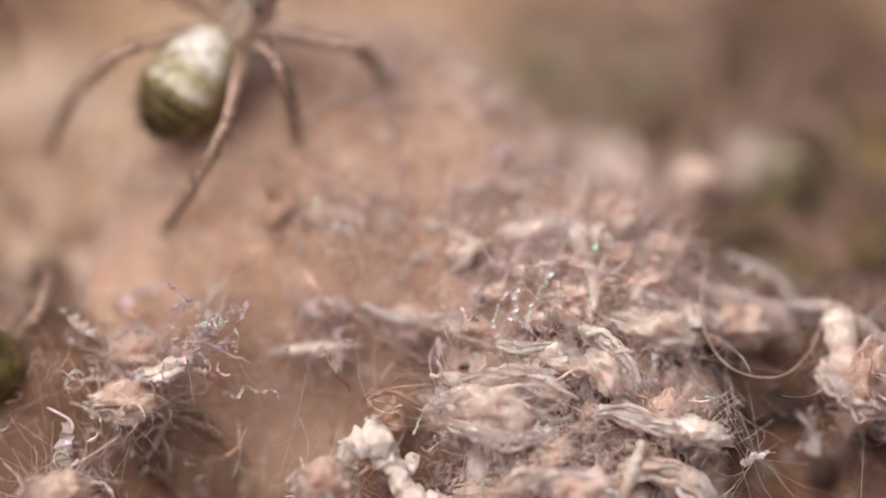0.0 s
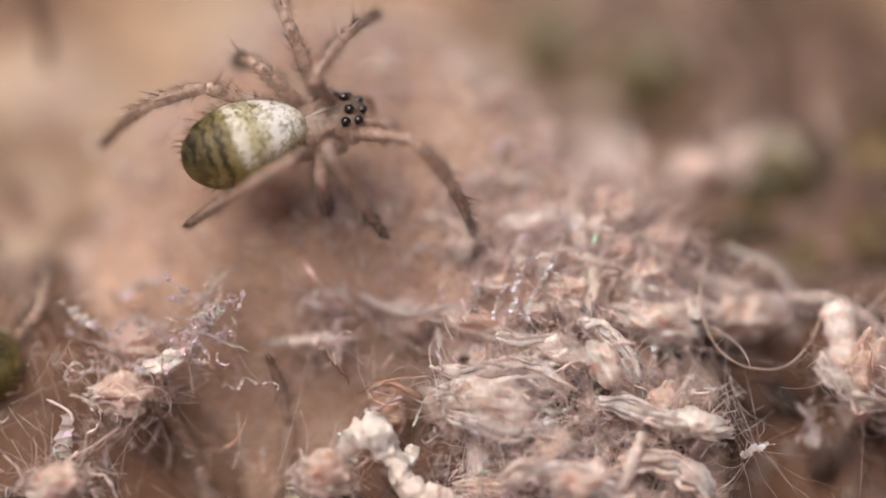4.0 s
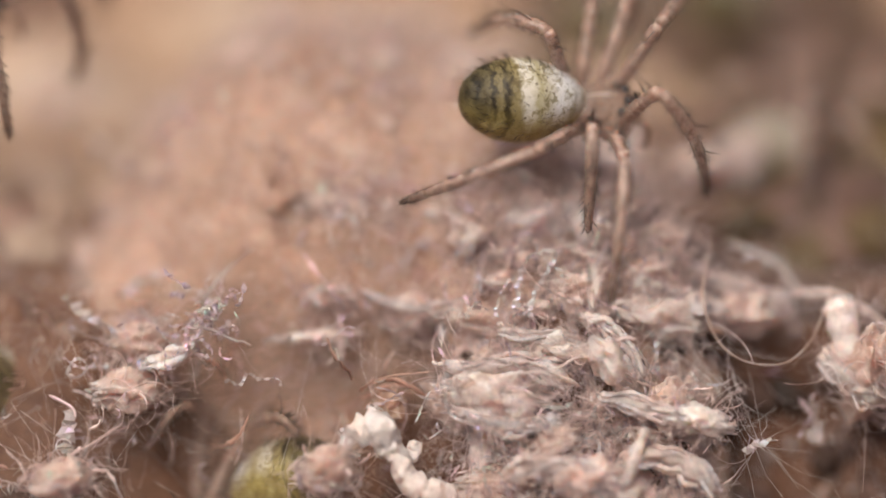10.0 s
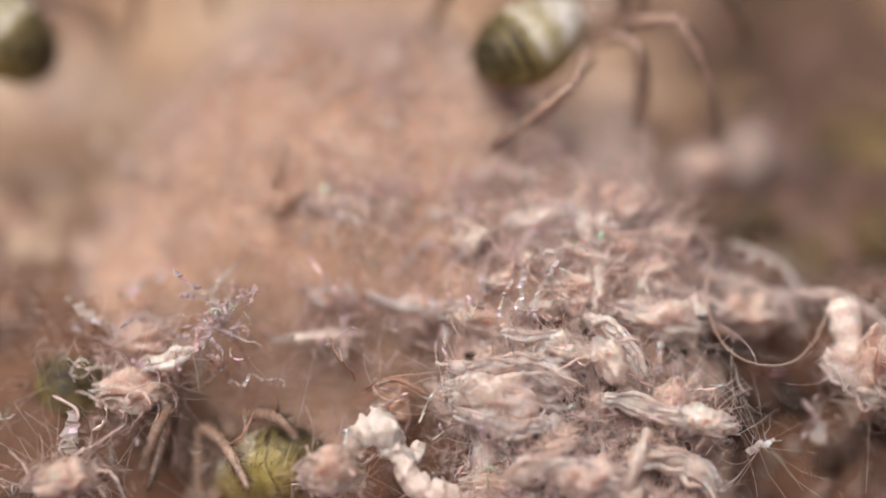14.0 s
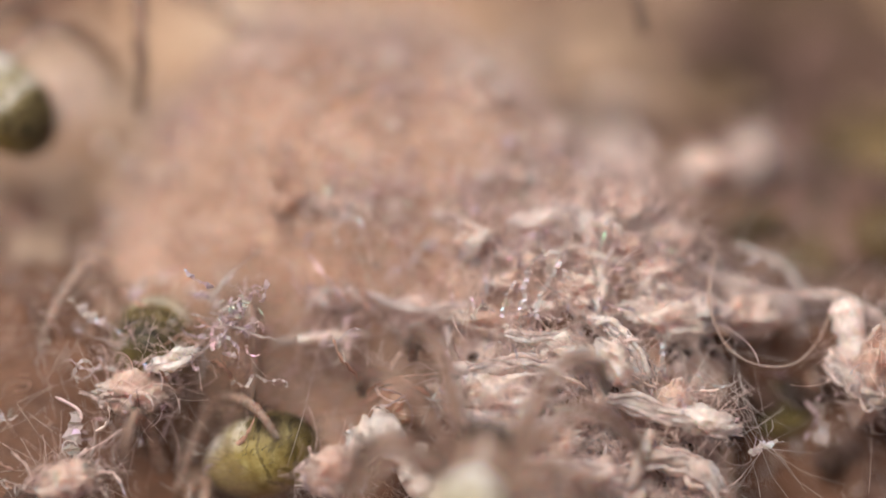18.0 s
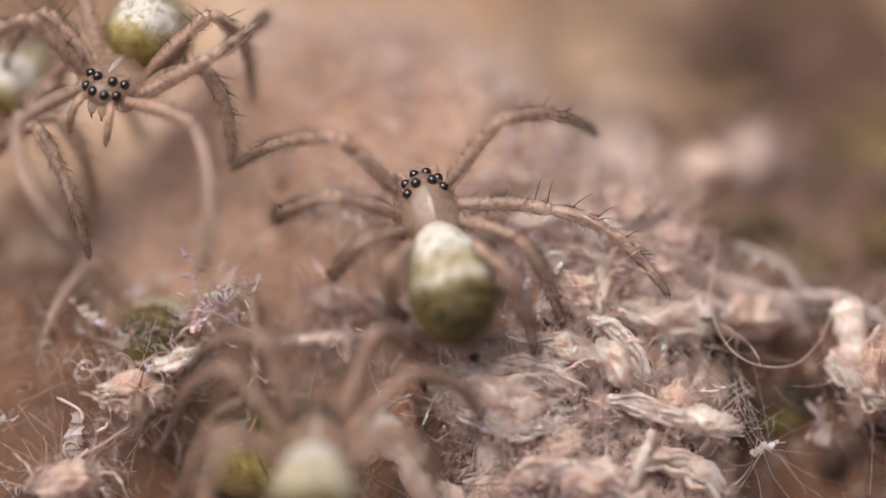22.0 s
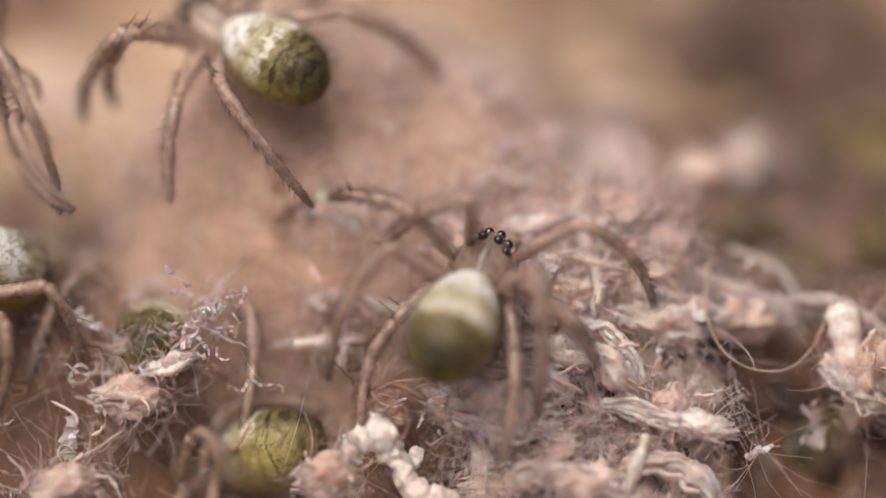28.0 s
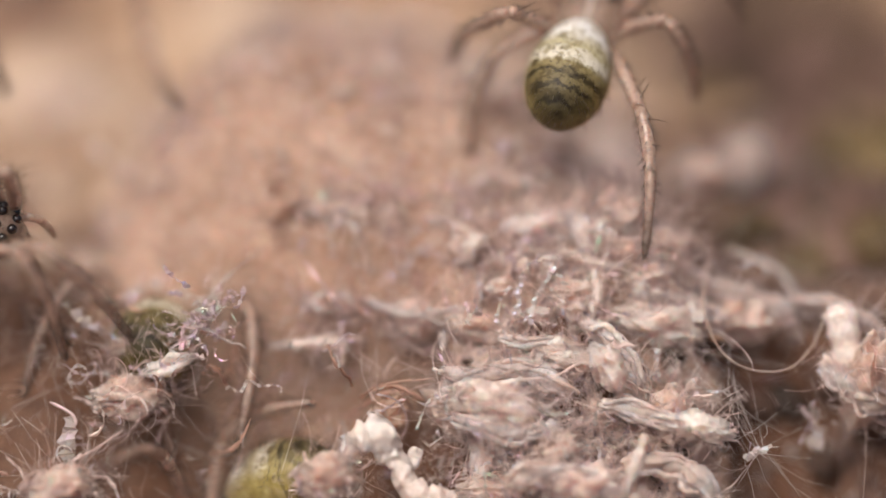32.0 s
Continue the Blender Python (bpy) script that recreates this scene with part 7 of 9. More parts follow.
        "L1": [(0, -2.07, -3.53, -4.95, -1.72, -4.29, -4.11), (17.5, -1.95, -2.21, -3.11, -1.76, -3.15, -2.4), (19, -2.08, -1.11, -1.71, -1.78, -1.71, -0.86), (20, -1.88, -0.73, -1.51, -1.78, -1.47, -0.64), (21, -2.5, -0.9, -1.32, -1.78, -1.79, -0.42), (22, -2.35, -0.54, -0.96, -1.59, -1.47, -0.15), (23, -1.9, 0, -0.89, -1.34, -1.09, -0.13), (24, -0.93, -0.32, -0.86, -1.07, -1.44, 0.05), (25, -1.25, 0.51, -0.74, -0.93, -0.45, 0.3), (27.5, -1.19, 0.23, -0.2, -0.34, -0.61, 0.63), (28, -0.66, 0.14, -0.14, 0.23, -0.52, 0.8), (29, 0.42, 1.59, 0.59, 0.81, 0.27, 1.05), (30, 0.64, 1.44, 1.04, 0.59, 0.06, 1.48), (31, 1.31, 2.32, 1.84, 1.16, 0.89, 2.01), (32, 0.79, 3.32, 1.86, 1.02, 2.27, 2.43)],
        "L2": [(0, -2.64, -4.14, -5.1, -2.03, -4.61, -4.24), (17.5, -2.54, -2.74, -3.33, -2.06, -3.46, -2.56), (19, -2.45, -1.72, -1.91, -2.07, -2.04, -1), (20, -2.63, -1.06, -1.54, -2.07, -1.8, -0.78), (21, -2.43, -1.06, -1.63, -2.01, -1.6, -0.75), (22, -2.47, -0.82, -1.39, -2, -1.41, -0.56), (23, -2.6, -0.35, -1.17, -1.69, -0.99, -0.47), (24, -2.32, -0.6, -0.92, -1.52, -1.33, -0.16), (25, -2.49, 0.05, -1.17, -1.7, -0.51, -0.27), (27.5, -0.81, 0.3, -0.36, -0.46, -0.58, 0.56), (28, -1.03, 0.64, 0.27, -0.32, -0.41, 0.64), (29, -1.01, 0.76, 0.21, 0, 0.11, 0.76), (30, 0.04, 2, 1.43, 0.32, 0.71, 1.48), (31, 0.18, 1.93, 1.32, 0.71, 0.81, 1.77), (32, 0.2, 2.94, 1.62, 0.64, 2.08, 2.24)],
        "L3": [(0, -2.27, -4.94, -5.31, -1.94, -5.06, -4.51), (17.5, -2.44, -3.88, -3.7, -1.97, -3.89, -2.86), (19, -2.31, -2.33, -2.06, -1.97, -2.48, -1.28), (20, -2.34, -2.19, -1.88, -1.97, -2.25, -1.05), (21, -2.32, -1.97, -1.83, -1.89, -2.06, -1), (22, -2.34, -1.6, -1.71, -1.91, -1.83, -0.88), (23, -2.08, -1.28, -1.49, -1.59, -1.42, -0.72), (24, -1.83, -1.3, -1.34, -1.47, -1.3, -0.49), (25, -1.82, -0.51, -1.11, -1.43, -0.78, -0.33), (27.5, -1.06, -1.42, -0.81, -0.8, -0.51, -0.55), (28, -0.74, -0.83, -1.29, -0.43, -0.39, -0.47), (29, -0.19, 0.13, -0.51, 0.03, -0.33, 0.33), (30, -0.5, 0.92, 0.35, -0.06, 0.15, 0.75), (31, 0.02, 0.35, 0.73, 0.71, 0.64, 1.37), (32, 0.26, 1.19, 0.46, 0.52, 1.58, 1.32)],
        "L4": [(0, -2.28, -5.99, -5.53, -1.95, -5.58, -4.48), (17.5, -2.36, -4.75, -4, -1.98, -4.41, -2.87), (19, -2.14, -3.36, -2.36, -1.96, -3, -1.27), (20, -2.25, -3.15, -2.09, -1.96, -2.77, -1.02), (21, -2.27, -2.96, -2.05, -1.87, -2.58, -0.96), (22, -2.16, -2.61, -2.05, -1.92, -2.35, -0.91), (23, -2.13, -2.3, -1.72, -1.68, -1.94, -0.67), (24, -2.01, -1.98, -1.56, -1.53, -1.82, -0.5), (25, -1.96, -1.76, -1.27, -1.51, -1.29, -0.25), (27.5, -1.17, -2.18, -1.19, -0.76, -0.83, -0.96), (28, -1.03, -0.76, -0.89, -0.57, -0.72, 0.18), (29, -0.52, -0.26, -1.32, -0.33, -0.58, 0.05), (30, -0.52, -1.38, -0.66, -0.14, -0.26, 0.13), (31, -0.51, 0.46, 0.59, 0.6, 0.34, 1.47), (32, 0.1, 2.05, 1.04, 0.61, 1.08, 1.94)],
        "R1": [(0, -0.29, -3.65, -4.96, -0.62, -4.31, -4.12), (17.5, -0.29, -2.35, -3.23, -0.66, -3.17, -2.41), (19, -0.2, -1, -1.76, -0.68, -1.7, -0.86), (20, -0.31, -0.44, -1.39, -0.68, -1.46, -0.64), (21, -0.5, -0.27, -1.45, -0.62, -1.22, -0.61), (22, -0.21, -0.38, -1.22, -0.59, -1.12, -0.41), (23, 0.21, 0.25, -1.24, -0.07, -0.85, -0.34), (24, 0.24, 0.17, -0.91, -0.07, -0.71, -0.11), (25, 0.95, 0.68, -1.11, 0.4, -0.38, -0.29), (27.5, 1.92, -0.2, -0.49, 0.89, -0.52, 0.47), (28, 1.93, 0.12, -0.56, 1.23, -0.51, 0.55), (29, 1.92, 0.03, -0.52, 1.38, -0.38, 0.76), (30, 1.71, 1.48, 0.99, 1.4, 0.15, 1.47), (31, 2.19, 1.77, 1.27, 1.71, 0.48, 1.74), (32, 2.58, 2.79, 1.64, 2.08, 2, 2.3)],
        "R2": [(0, 0.14, -4.07, -5.06, -0.33, -4.64, -4.26), (17.5, 0.16, -2.6, -3.28, -0.36, -3.5, -2.57), (19, 0.15, -1.34, -1.75, -0.37, -2.02, -1), (20, 0.05, -1.38, -1.66, -0.37, -1.79, -0.77), (21, 0.3, -0.92, -1.56, -0.31, -1.54, -0.73), (22, 0.32, -0.78, -1.32, -0.3, -1.44, -0.58), (23, 0.54, -0.73, -1.48, 0.08, -1.26, -0.6), (24, 0.75, -0.43, -1.08, 0.19, -1.06, -0.28), (25, 0.12, -0.26, -1.02, -0.03, -1.2, -0.11), (27.5, 1.01, -0.37, -1.17, 0.73, -1.08, -0.09), (28, 1.42, -0.12, -1.12, 1.08, -0.95, -0.15), (29, 2.68, 0.53, -0.9, 1.86, -0.11, -0.1), (30, 2.68, -0.23, -0.47, 1.89, 0.28, 0.46), (31, 2.79, 1.26, 0.68, 2.16, 0.75, 1.45), (32, 2.86, 2.36, 1.36, 2.27, 1.66, 2.05)],
        "R3": [(0, -0.08, -4.91, -5.3, -0.44, -5.09, -4.52), (17.5, 0.18, -3.63, -3.62, -0.47, -3.92, -2.87), (19, -0.02, -2.49, -2.1, -0.47, -2.47, -1.27), (20, -0.07, -2.11, -1.79, -0.47, -2.23, -1.04), (21, 0.01, -1.92, -1.8, -0.39, -2, -0.98), (22, -0.06, -1.75, -1.68, -0.41, -1.86, -0.89), (23, 0.18, -1.46, -1.61, -0.12, -1.69, -0.84), (24, 0.49, -1.33, -1.4, 0.02, -1.47, -0.57), (25, 0.38, -0.87, -1.22, 0.05, -1.02, -0.44), (27.5, 0.49, -0.97, -1.26, 0.43, -1.11, -0.3), (28, 0.54, -1.36, -1.37, 0.63, -0.9, -0.51), (29, 1.25, -0.33, -0.91, 1.18, -0.76, -0.03), (30, 1.46, -0.64, -0.55, 1.4, -0.21, 0.33), (31, 1.89, -0.09, 0.02, 1.77, 0.33, 0.9), (32, 2.34, 1.56, 0.85, 2.05, 1.35, 1.69)],
        "R4": [(0, -0.25, -5.8, -5.54, -0.45, -5.61, -4.5), (17.5, -0.12, -4.77, -3.98, -0.48, -4.44, -2.89), (19, -0.18, -3.4, -2.36, -0.46, -2.99, -1.26), (20, -0.1, -3.16, -2.13, -0.46, -2.76, -1.01), (21, 0.01, -3.06, -2.03, -0.37, -2.52, -0.93), (22, -0.21, -2.84, -2.05, -0.42, -2.38, -0.92), (23, -0.25, -2.74, -1.86, -0.21, -2.21, -0.8), (24, 0.15, -2.34, -1.71, -0.04, -1.99, -0.59), (25, 0.13, -2, -1.39, -0.03, -1.53, -0.37), (27.5, 0.58, -1.6, -1.28, 0.55, -1.28, -0.11), (28, 0.82, -1.15, -1.05, 0.85, -1.17, -0.03), (29, 1.01, -1.27, -1.04, 1.12, -0.99, 0.1), (30, 1.21, -0.36, -0.92, 1.11, -0.71, 0.45), (31, 1.37, -0.34, -0.56, 1.5, -0.09, 0.83), (32, 1.82, -0.14, 0.03, 1.79, 0.74, 1.14)],
    })
    steps(fourth, [
        (0, (-3.48, 4.97, 4.03), (-0.07, -0.78, -0.63), (0, -0.63, 0.78)),
        (17, (-3.1, 3.79, 1.87), (-0.38, -0.79, -0.48), (0.02, -0.53, 0.85)),
        (18, (-3.19, 3.25, 1.67), (-0.36, -0.87, -0.33), (0.09, -0.38, 0.92)),
        (19, (-3.21, 2.74, 1.42), (-0.27, -0.86, -0.43), (0.04, -0.45, 0.89)),
        (20, (-3.16, 2.18, 1.47), (-0.28, -0.94, -0.2), (0.11, -0.24, 0.96)),
        (21, (-3.2, 1.29, 1.61), (-0.35, -0.94, 0), (0.22, -0.08, 0.97)),
        (22, (-3.01, 0.84, 1.33), (-0.35, -0.93, -0.14), (0.16, -0.21, 0.97)),
        (23, (-2.96, 0.49, 0.73), (-0.38, -0.87, -0.31), (0.1, -0.37, 0.92)),
        (24, (-3.27, 0.15, 0.21), (-0.28, -0.92, -0.27), (0.09, -0.3, 0.95)),
        (25, (-3.65, -0.02, -0.12), (-0.39, -0.9, -0.19), (0.15, -0.27, 0.95)),
        (27.5, (-4.45, 0.15, -0.11), (-0.75, -0.64, 0.19), (0.46, -0.28, 0.84)),
        (28.5, (-4.71, -0.1, -0.59), (-0.69, -0.72, 0.08), (0.37, -0.26, 0.89)),
        (30.3, (-5.11, 0.11, -0.35), (0.8, -0.43, 0.42), (-0.58, -0.4, 0.71)),
        (31.2, (-4.56, 0.37, 0.04), (0.88, -0.41, 0.24), (-0.42, -0.44, 0.79)),
        (32, (-4.16, 0.33, 0.14), (0.86, -0.5, 0.15), (-0.38, -0.41, 0.83))], {
        "L1": [(0, -2.83, 4.22, 2.78, -2.99, 4.04, 3.93), (17, -2.97, 2.73, 0.62, -2.86, 2.76, 1.81), (18, -2.87, 1.89, 0.51, -2.91, 2.24, 1.77), (19, -2.26, 2.13, -0.18, -2.6, 1.69, 1.16), (20, -2.96, 1.15, 0.4, -2.97, 1.1, 1.85), (21, -2.38, -1.03, 0.77, -2.95, 0.06, 1.54), (22, -2.14, -1.17, 0.31, -2.27, -0.13, 1.32), (23, -2.27, 0.13, -0.15, -2.49, -0.39, 1.18), (24, -2.37, 0.49, -0.42, -2.46, -0.65, 0.47), (25, -2.45, 0.54, -0.52, -2.8, -0.67, 0.19), (27.5, -5.4, -1.2, -0.64, -4.51, -0.87, 0.17), (28.5, -5.35, -1.52, -1.35, -4.7, -1.12, -0.33), (30.3, -3.57, 0.45, 0.36, -4.72, 0.04, 0.63), (31.2, -4.94, 0.63, -0.17, -4.39, -0.16, 0.91), (32, -4.41, 0.54, -0.12, -3.87, -0.26, 0.96)],
        "L2": [(0, -2.08, 4.68, 3.08, -2.67, 4.33, 4.1), (17, -2.16, 2.93, 0.71, -2.45, 2.97, 1.87), (18, -1.25, 2.15, 0.84, -2.23, 2.99, 1.15), (19, -2.21, 1.99, 0.43, -2.48, 2, 1.51), (20, -1.57, 0.91, 0.51, -2.13, 1.96, 1.08), (21, -1.39, 0.8, 0.73, -2.35, 0.54, 1.59), (22, -1.67, 1.69, 1.63, -2.12, 0.45, 1.7), (23, -2.36, -0.59, -0.45, -2.59, -0.49, 0.85), (24, -1.6, 1.01, 0.53, -2.34, -0.09, 0.6), (25, -2.56, -0.98, -1.11, -2.96, -0.79, 0.03), (27.5, -4.7, -1.31, -1.1, -4.13, -0.85, -0.09), (28.5, -4.68, -1.38, -1.58, -4.3, -1.05, -0.54), (30.3, -3.93, 1.08, 0.48, -4.93, 0.45, 0.62), (31.2, -5.16, 0.73, -0.21, -4.71, 0.04, 0.82), (32, -4.62, 0.61, -0.15, -4.19, -0.09, 0.88)],
        "L3": [(0, -2.41, 5.21, 3.6, -2.73, 4.82, 4.3), (17, -1.89, 3.86, 1.29, -2.36, 3.48, 2.01), (18, -2.16, 3.34, 1.06, -2.43, 3, 1.82), (19, -2.11, 2.8, 0.82, -2.45, 2.52, 1.61), (20, -2.01, 2.32, 0.79, -2.38, 2.02, 1.65), (21, -2.18, 1.14, 0.87, -2.42, 1.1, 1.72), (22, -1.97, 0.64, 0.6, -2.23, 0.63, 1.46), (23, -1.64, 0.81, 0.74, -2.3, 0.16, 1.05), (24, -2.15, -0.06, -0.46, -2.49, -0.03, 0.4), (25, -2.53, -0.12, -0.87, -2.88, -0.27, 0), (27.5, -3.91, -0.45, -1.18, -3.87, -0.41, -0.26), (28.5, -4.21, -0.7, -1.54, -4.07, -0.59, -0.67), (30.3, -5.04, 1.46, -0.24, -5.26, 0.64, 0.25), (31.2, -4.04, 1.55, 0.33, -4.61, 0.88, 0.68), (32, -5.02, 0.52, -0.06, -4.43, 0.18, 0.65)],
        "L4": [(0, -2.42, 6.13, 4.33, -2.7, 5.11, 4.73), (17, -1.64, 4.65, 1.82, -2.17, 3.79, 2.38), (18, -1.79, 4.26, 1.39, -2.24, 3.38, 2.12), (19, -1.95, 3.83, 1.37, -2.31, 2.88, 1.96), (20, -1.89, 3.23, 1.1, -2.22, 2.45, 1.9), (21, -1.98, 2.04, 0.85, -2.21, 1.56, 1.87), (22, -1.82, 1.6, 0.76, -2.04, 1.06, 1.68), (23, -1.65, 0.99, 0.4, -2.28, -0.17, 0.92), (24, -1.97, 1.13, -0.14, -2.34, 0.39, 0.67), (25, -2.27, 0.95, -0.67, -2.66, 0.14, 0.24), (27.5, -3.41, 0.36, -1.23, -3.43, -0.14, -0.23), (28.5, -3.4, 0.11, -1.7, -3.67, -0.26, -0.57), (30.3, -5.75, 1.8, -0.67, -5.75, 0.8, 0.15), (31.2, -5.39, 1.96, -0.16, -5.11, 1.01, 0.68), (32, -4.7, 1.93, 0.05, -4.58, 1.02, 0.83)],
        "R1": [(0, -4.43, 4.25, 2.78, -4.09, 4.11, 3.97), (17, -4.4, 3.24, 0.92, -3.88, 3.1, 2.05), (18, -4.57, 2.51, 1.01, -3.93, 2.57, 2), (19, -4.21, 2.23, 0.64, -3.92, 1.99, 1.63), (20, -4.43, 1.29, 0.87, -3.84, 1.5, 1.91), (21, -3.46, -0.42, 0.41, -4.05, 0.78, 0.97), (22, -3.23, -1.17, 0.54, -3.84, -0.09, 1.3), (23, -3.28, 0.3, -0.17, -3.65, -0.42, 1.03), (24, -4.53, -0.8, -0.51, -3.95, -0.57, 0.57), (25, -5.07, -0.73, -0.63, -4.36, -0.64, 0.34), (27.5, -6.11, 0.11, 0.18, -5.04, -0.08, 0.73), (28.5, -6.27, -0.36, -0.59, -5.39, -0.41, 0.16), (30.3, -3.71, -0.98, -0.55, -4.87, -0.85, 0.01), (31.2, -3.29, -0.61, -0.49, -4.22, -0.6, 0.31), (32, -2.79, -0.17, -0.77, -3.52, -0.67, 0.38)],
        "R2": [(0, -4.87, 4.78, 3.18, -4.36, 4.42, 4.17), (17, -4.63, 3.74, 1.29, -4.03, 3.5, 2.24), (18, -4.54, 3.17, 1.26, -4.09, 2.99, 2.13), (19, -4.68, 2.57, 0.8, -4.12, 2.38, 1.78), (20, -4.72, 2.03, 1.12, -4.03, 1.91, 1.98), (21, -4.67, 1.24, 1.47, -4.01, 1.17, 2.25), (22, -4.59, 0.93, 1.08, -3.86, 0.64, 1.89), (23, -4.03, 0.63, 0.35, -3.41, -0.28, 1.08), (24, -3.84, 0.03, -0.32, -3.71, -0.24, 0.97), (25, -5.21, -0.19, -0.41, -4.51, -0.21, 0.43), (27.5, -5.88, 0.76, 0.27, -4.95, 0.37, 0.77), (28.5, -5.97, 0.64, -0.4, -5.35, 0.04, 0.22), (30.3, -4.26, -1.15, -1.06, -5.16, -0.93, -0.34), (31.2, -4.15, -0.73, -1.02, -4.57, -0.67, 0.02), (32, -3.4, -0.25, -0.93, -3.72, -0.6, 0.3)],
        "R3": [(0, -4.61, 5.37, 3.63, -4.23, 4.9, 4.36), (17, -4.06, 4.75, 1.9, -3.75, 3.94, 2.33), (18, -4.12, 4.02, 1.55, -3.83, 3.45, 2.14), (19, -4.45, 3.13, 1.13, -3.89, 2.86, 1.85), (20, -4.24, 2.89, 1.22, -3.81, 2.39, 1.91), (21, -4.21, 1.78, 1.36, -3.78, 1.61, 2.08), (22, -4.1, 1.49, 1.14, -3.62, 1.1, 1.79), (23, -4.11, 1.17, 0.56, -3.58, 0.71, 1.2), (24, -3.95, 1.35, 1.17, -3.51, 0.53, 0.84), (25, -3.92, 0.95, -0.29, -3.73, 0.4, 0.5), (27.5, -5.14, 1.12, 0, -4.6, 0.66, 0.5), (28.5, -5.57, 0.8, -0.54, -5, 0.38, 0.01), (30.3, -5.23, -0.47, -1.43, -5.46, -0.57, -0.6), (31.2, -4.61, -0.42, -1.04, -4.93, -0.32, -0.16), (32, -4.45, -0.2, -0.91, -4.62, -0.32, -0.03)],
        "R4": [(0, -4.3, 6.36, 4.55, -4.19, 5.2, 4.79), (17, -3.66, 5.14, 2.15, -3.56, 4.26, 2.7), (18, -3.65, 5, 1.89, -3.63, 3.83, 2.44), (19, -3.8, 4.22, 1.64, -3.75, 3.22, 2.2), (20, -3.85, 3.76, 1.39, -3.65, 2.83, 2.16), (21, -3.71, 2.86, 1.32, -3.57, 2.07, 2.22), (22, -3.74, 2.55, 1.3, -3.42, 1.54, 2.01), (23, -3.48, 1.74, 0.99, -3.18, 0.53, 1.68), (24, -3.98, 1.7, 0.27, -3.78, 0.74, 0.92), (25, -4.18, 1.41, -0.16, -4.03, 0.65, 0.6), (27.5, -4.09, 1.85, -0.32, -4.16, 0.94, 0.53), (28.5, -4.71, 1.59, -0.67, -4.6, 0.7, 0.1), (30.3, -5.89, -0.16, -1.8, -5.95, -0.42, -0.7), (31.2, -5.62, 0.14, -1.25, -5.44, -0.19, -0.16), (32, -5.35, 0.31, -1.04, -5.11, -0.13, 0.02)],
    })
    steps(fifth, [
        (0, (-5.45, 2.81, 1.27), (0.78, -0.35, -0.52), (0.35, -0.44, 0.83)),
        (9, (-4.68, 2.34, 1.47), (0.81, -0.55, -0.22), (0.05, -0.3, 0.95)),
        (10, (-4.45, 2.13, 1.57), (0.8, -0.57, -0.15), (0, -0.26, 0.97)),
        (11, (-4.32, 1.89, 1.51), (0.71, -0.69, -0.1), (-0.06, -0.2, 0.98)),
        (12, (-4.25, 1.82, 1.57), (0.68, -0.73, 0.08), (-0.18, -0.07, 0.98)),
        (13, (-4.61, 2.62, 1.25), (-0.86, 0.51, 0.04), (-0.08, -0.21, 0.97)),
        (14, (-4.74, 2.6, 1.22), (-0.84, 0.53, 0.14), (0, -0.26, 0.97)),
        (17, (-4.7, 2.24, 0.86), (-0.82, 0.48, 0.32), (0.15, -0.35, 0.92)),
        (19, (-4.74, 2.15, 0.79), (-0.77, 0.55, 0.32), (0.13, -0.35, 0.93)),
        (20, (-4.76, 2.03, 0.82), (-0.82, 0.5, 0.28), (0.12, -0.33, 0.94)),
        (21, (-4.58, 1.82, 0.74), (-0.8, 0.56, 0.23), (0.06, -0.3, 0.95)),
        (22, (-4.32, 1.25, 0.64), (-0.43, -0.89, -0.15), (0.04, -0.19, 0.98)),
        (23, (-4.17, 1.09, 0.55), (-0.2, -0.89, -0.41), (-0.03, -0.41, 0.91)),
        (24, (-4.21, 1.2, 0.56), (-0.48, -0.75, -0.45), (-0.12, -0.45, 0.89)),
        (25, (-4.29, 1.32, 0.71), (-0.44, -0.87, -0.21), (0.01, -0.24, 0.97)),
        (27.5, (-4.25, 1.35, 1.1), (0.93, -0.37, -0.06), (-0.04, -0.24, 0.97)),
        (28, (-4.31, 1.34, 1.21), (0.91, -0.41, 0.04), (-0.13, -0.2, 0.97)),
        (29, (-4.45, 1.35, 1.22), (0.8, -0.59, -0.02), (-0.11, -0.18, 0.98)),
        (30, (-4.77, 1.51, 1.21), (0.8, -0.58, -0.14), (-0.01, -0.25, 0.97)),
        (31, (-5.03, 1.42, 1.02), (0.81, -0.58, -0.14), (-0.01, -0.25, 0.97)),
        (32, (-5.57, 1.7, 1.17), (0.82, -0.57, -0.09), (-0.05, -0.23, 0.97))], {
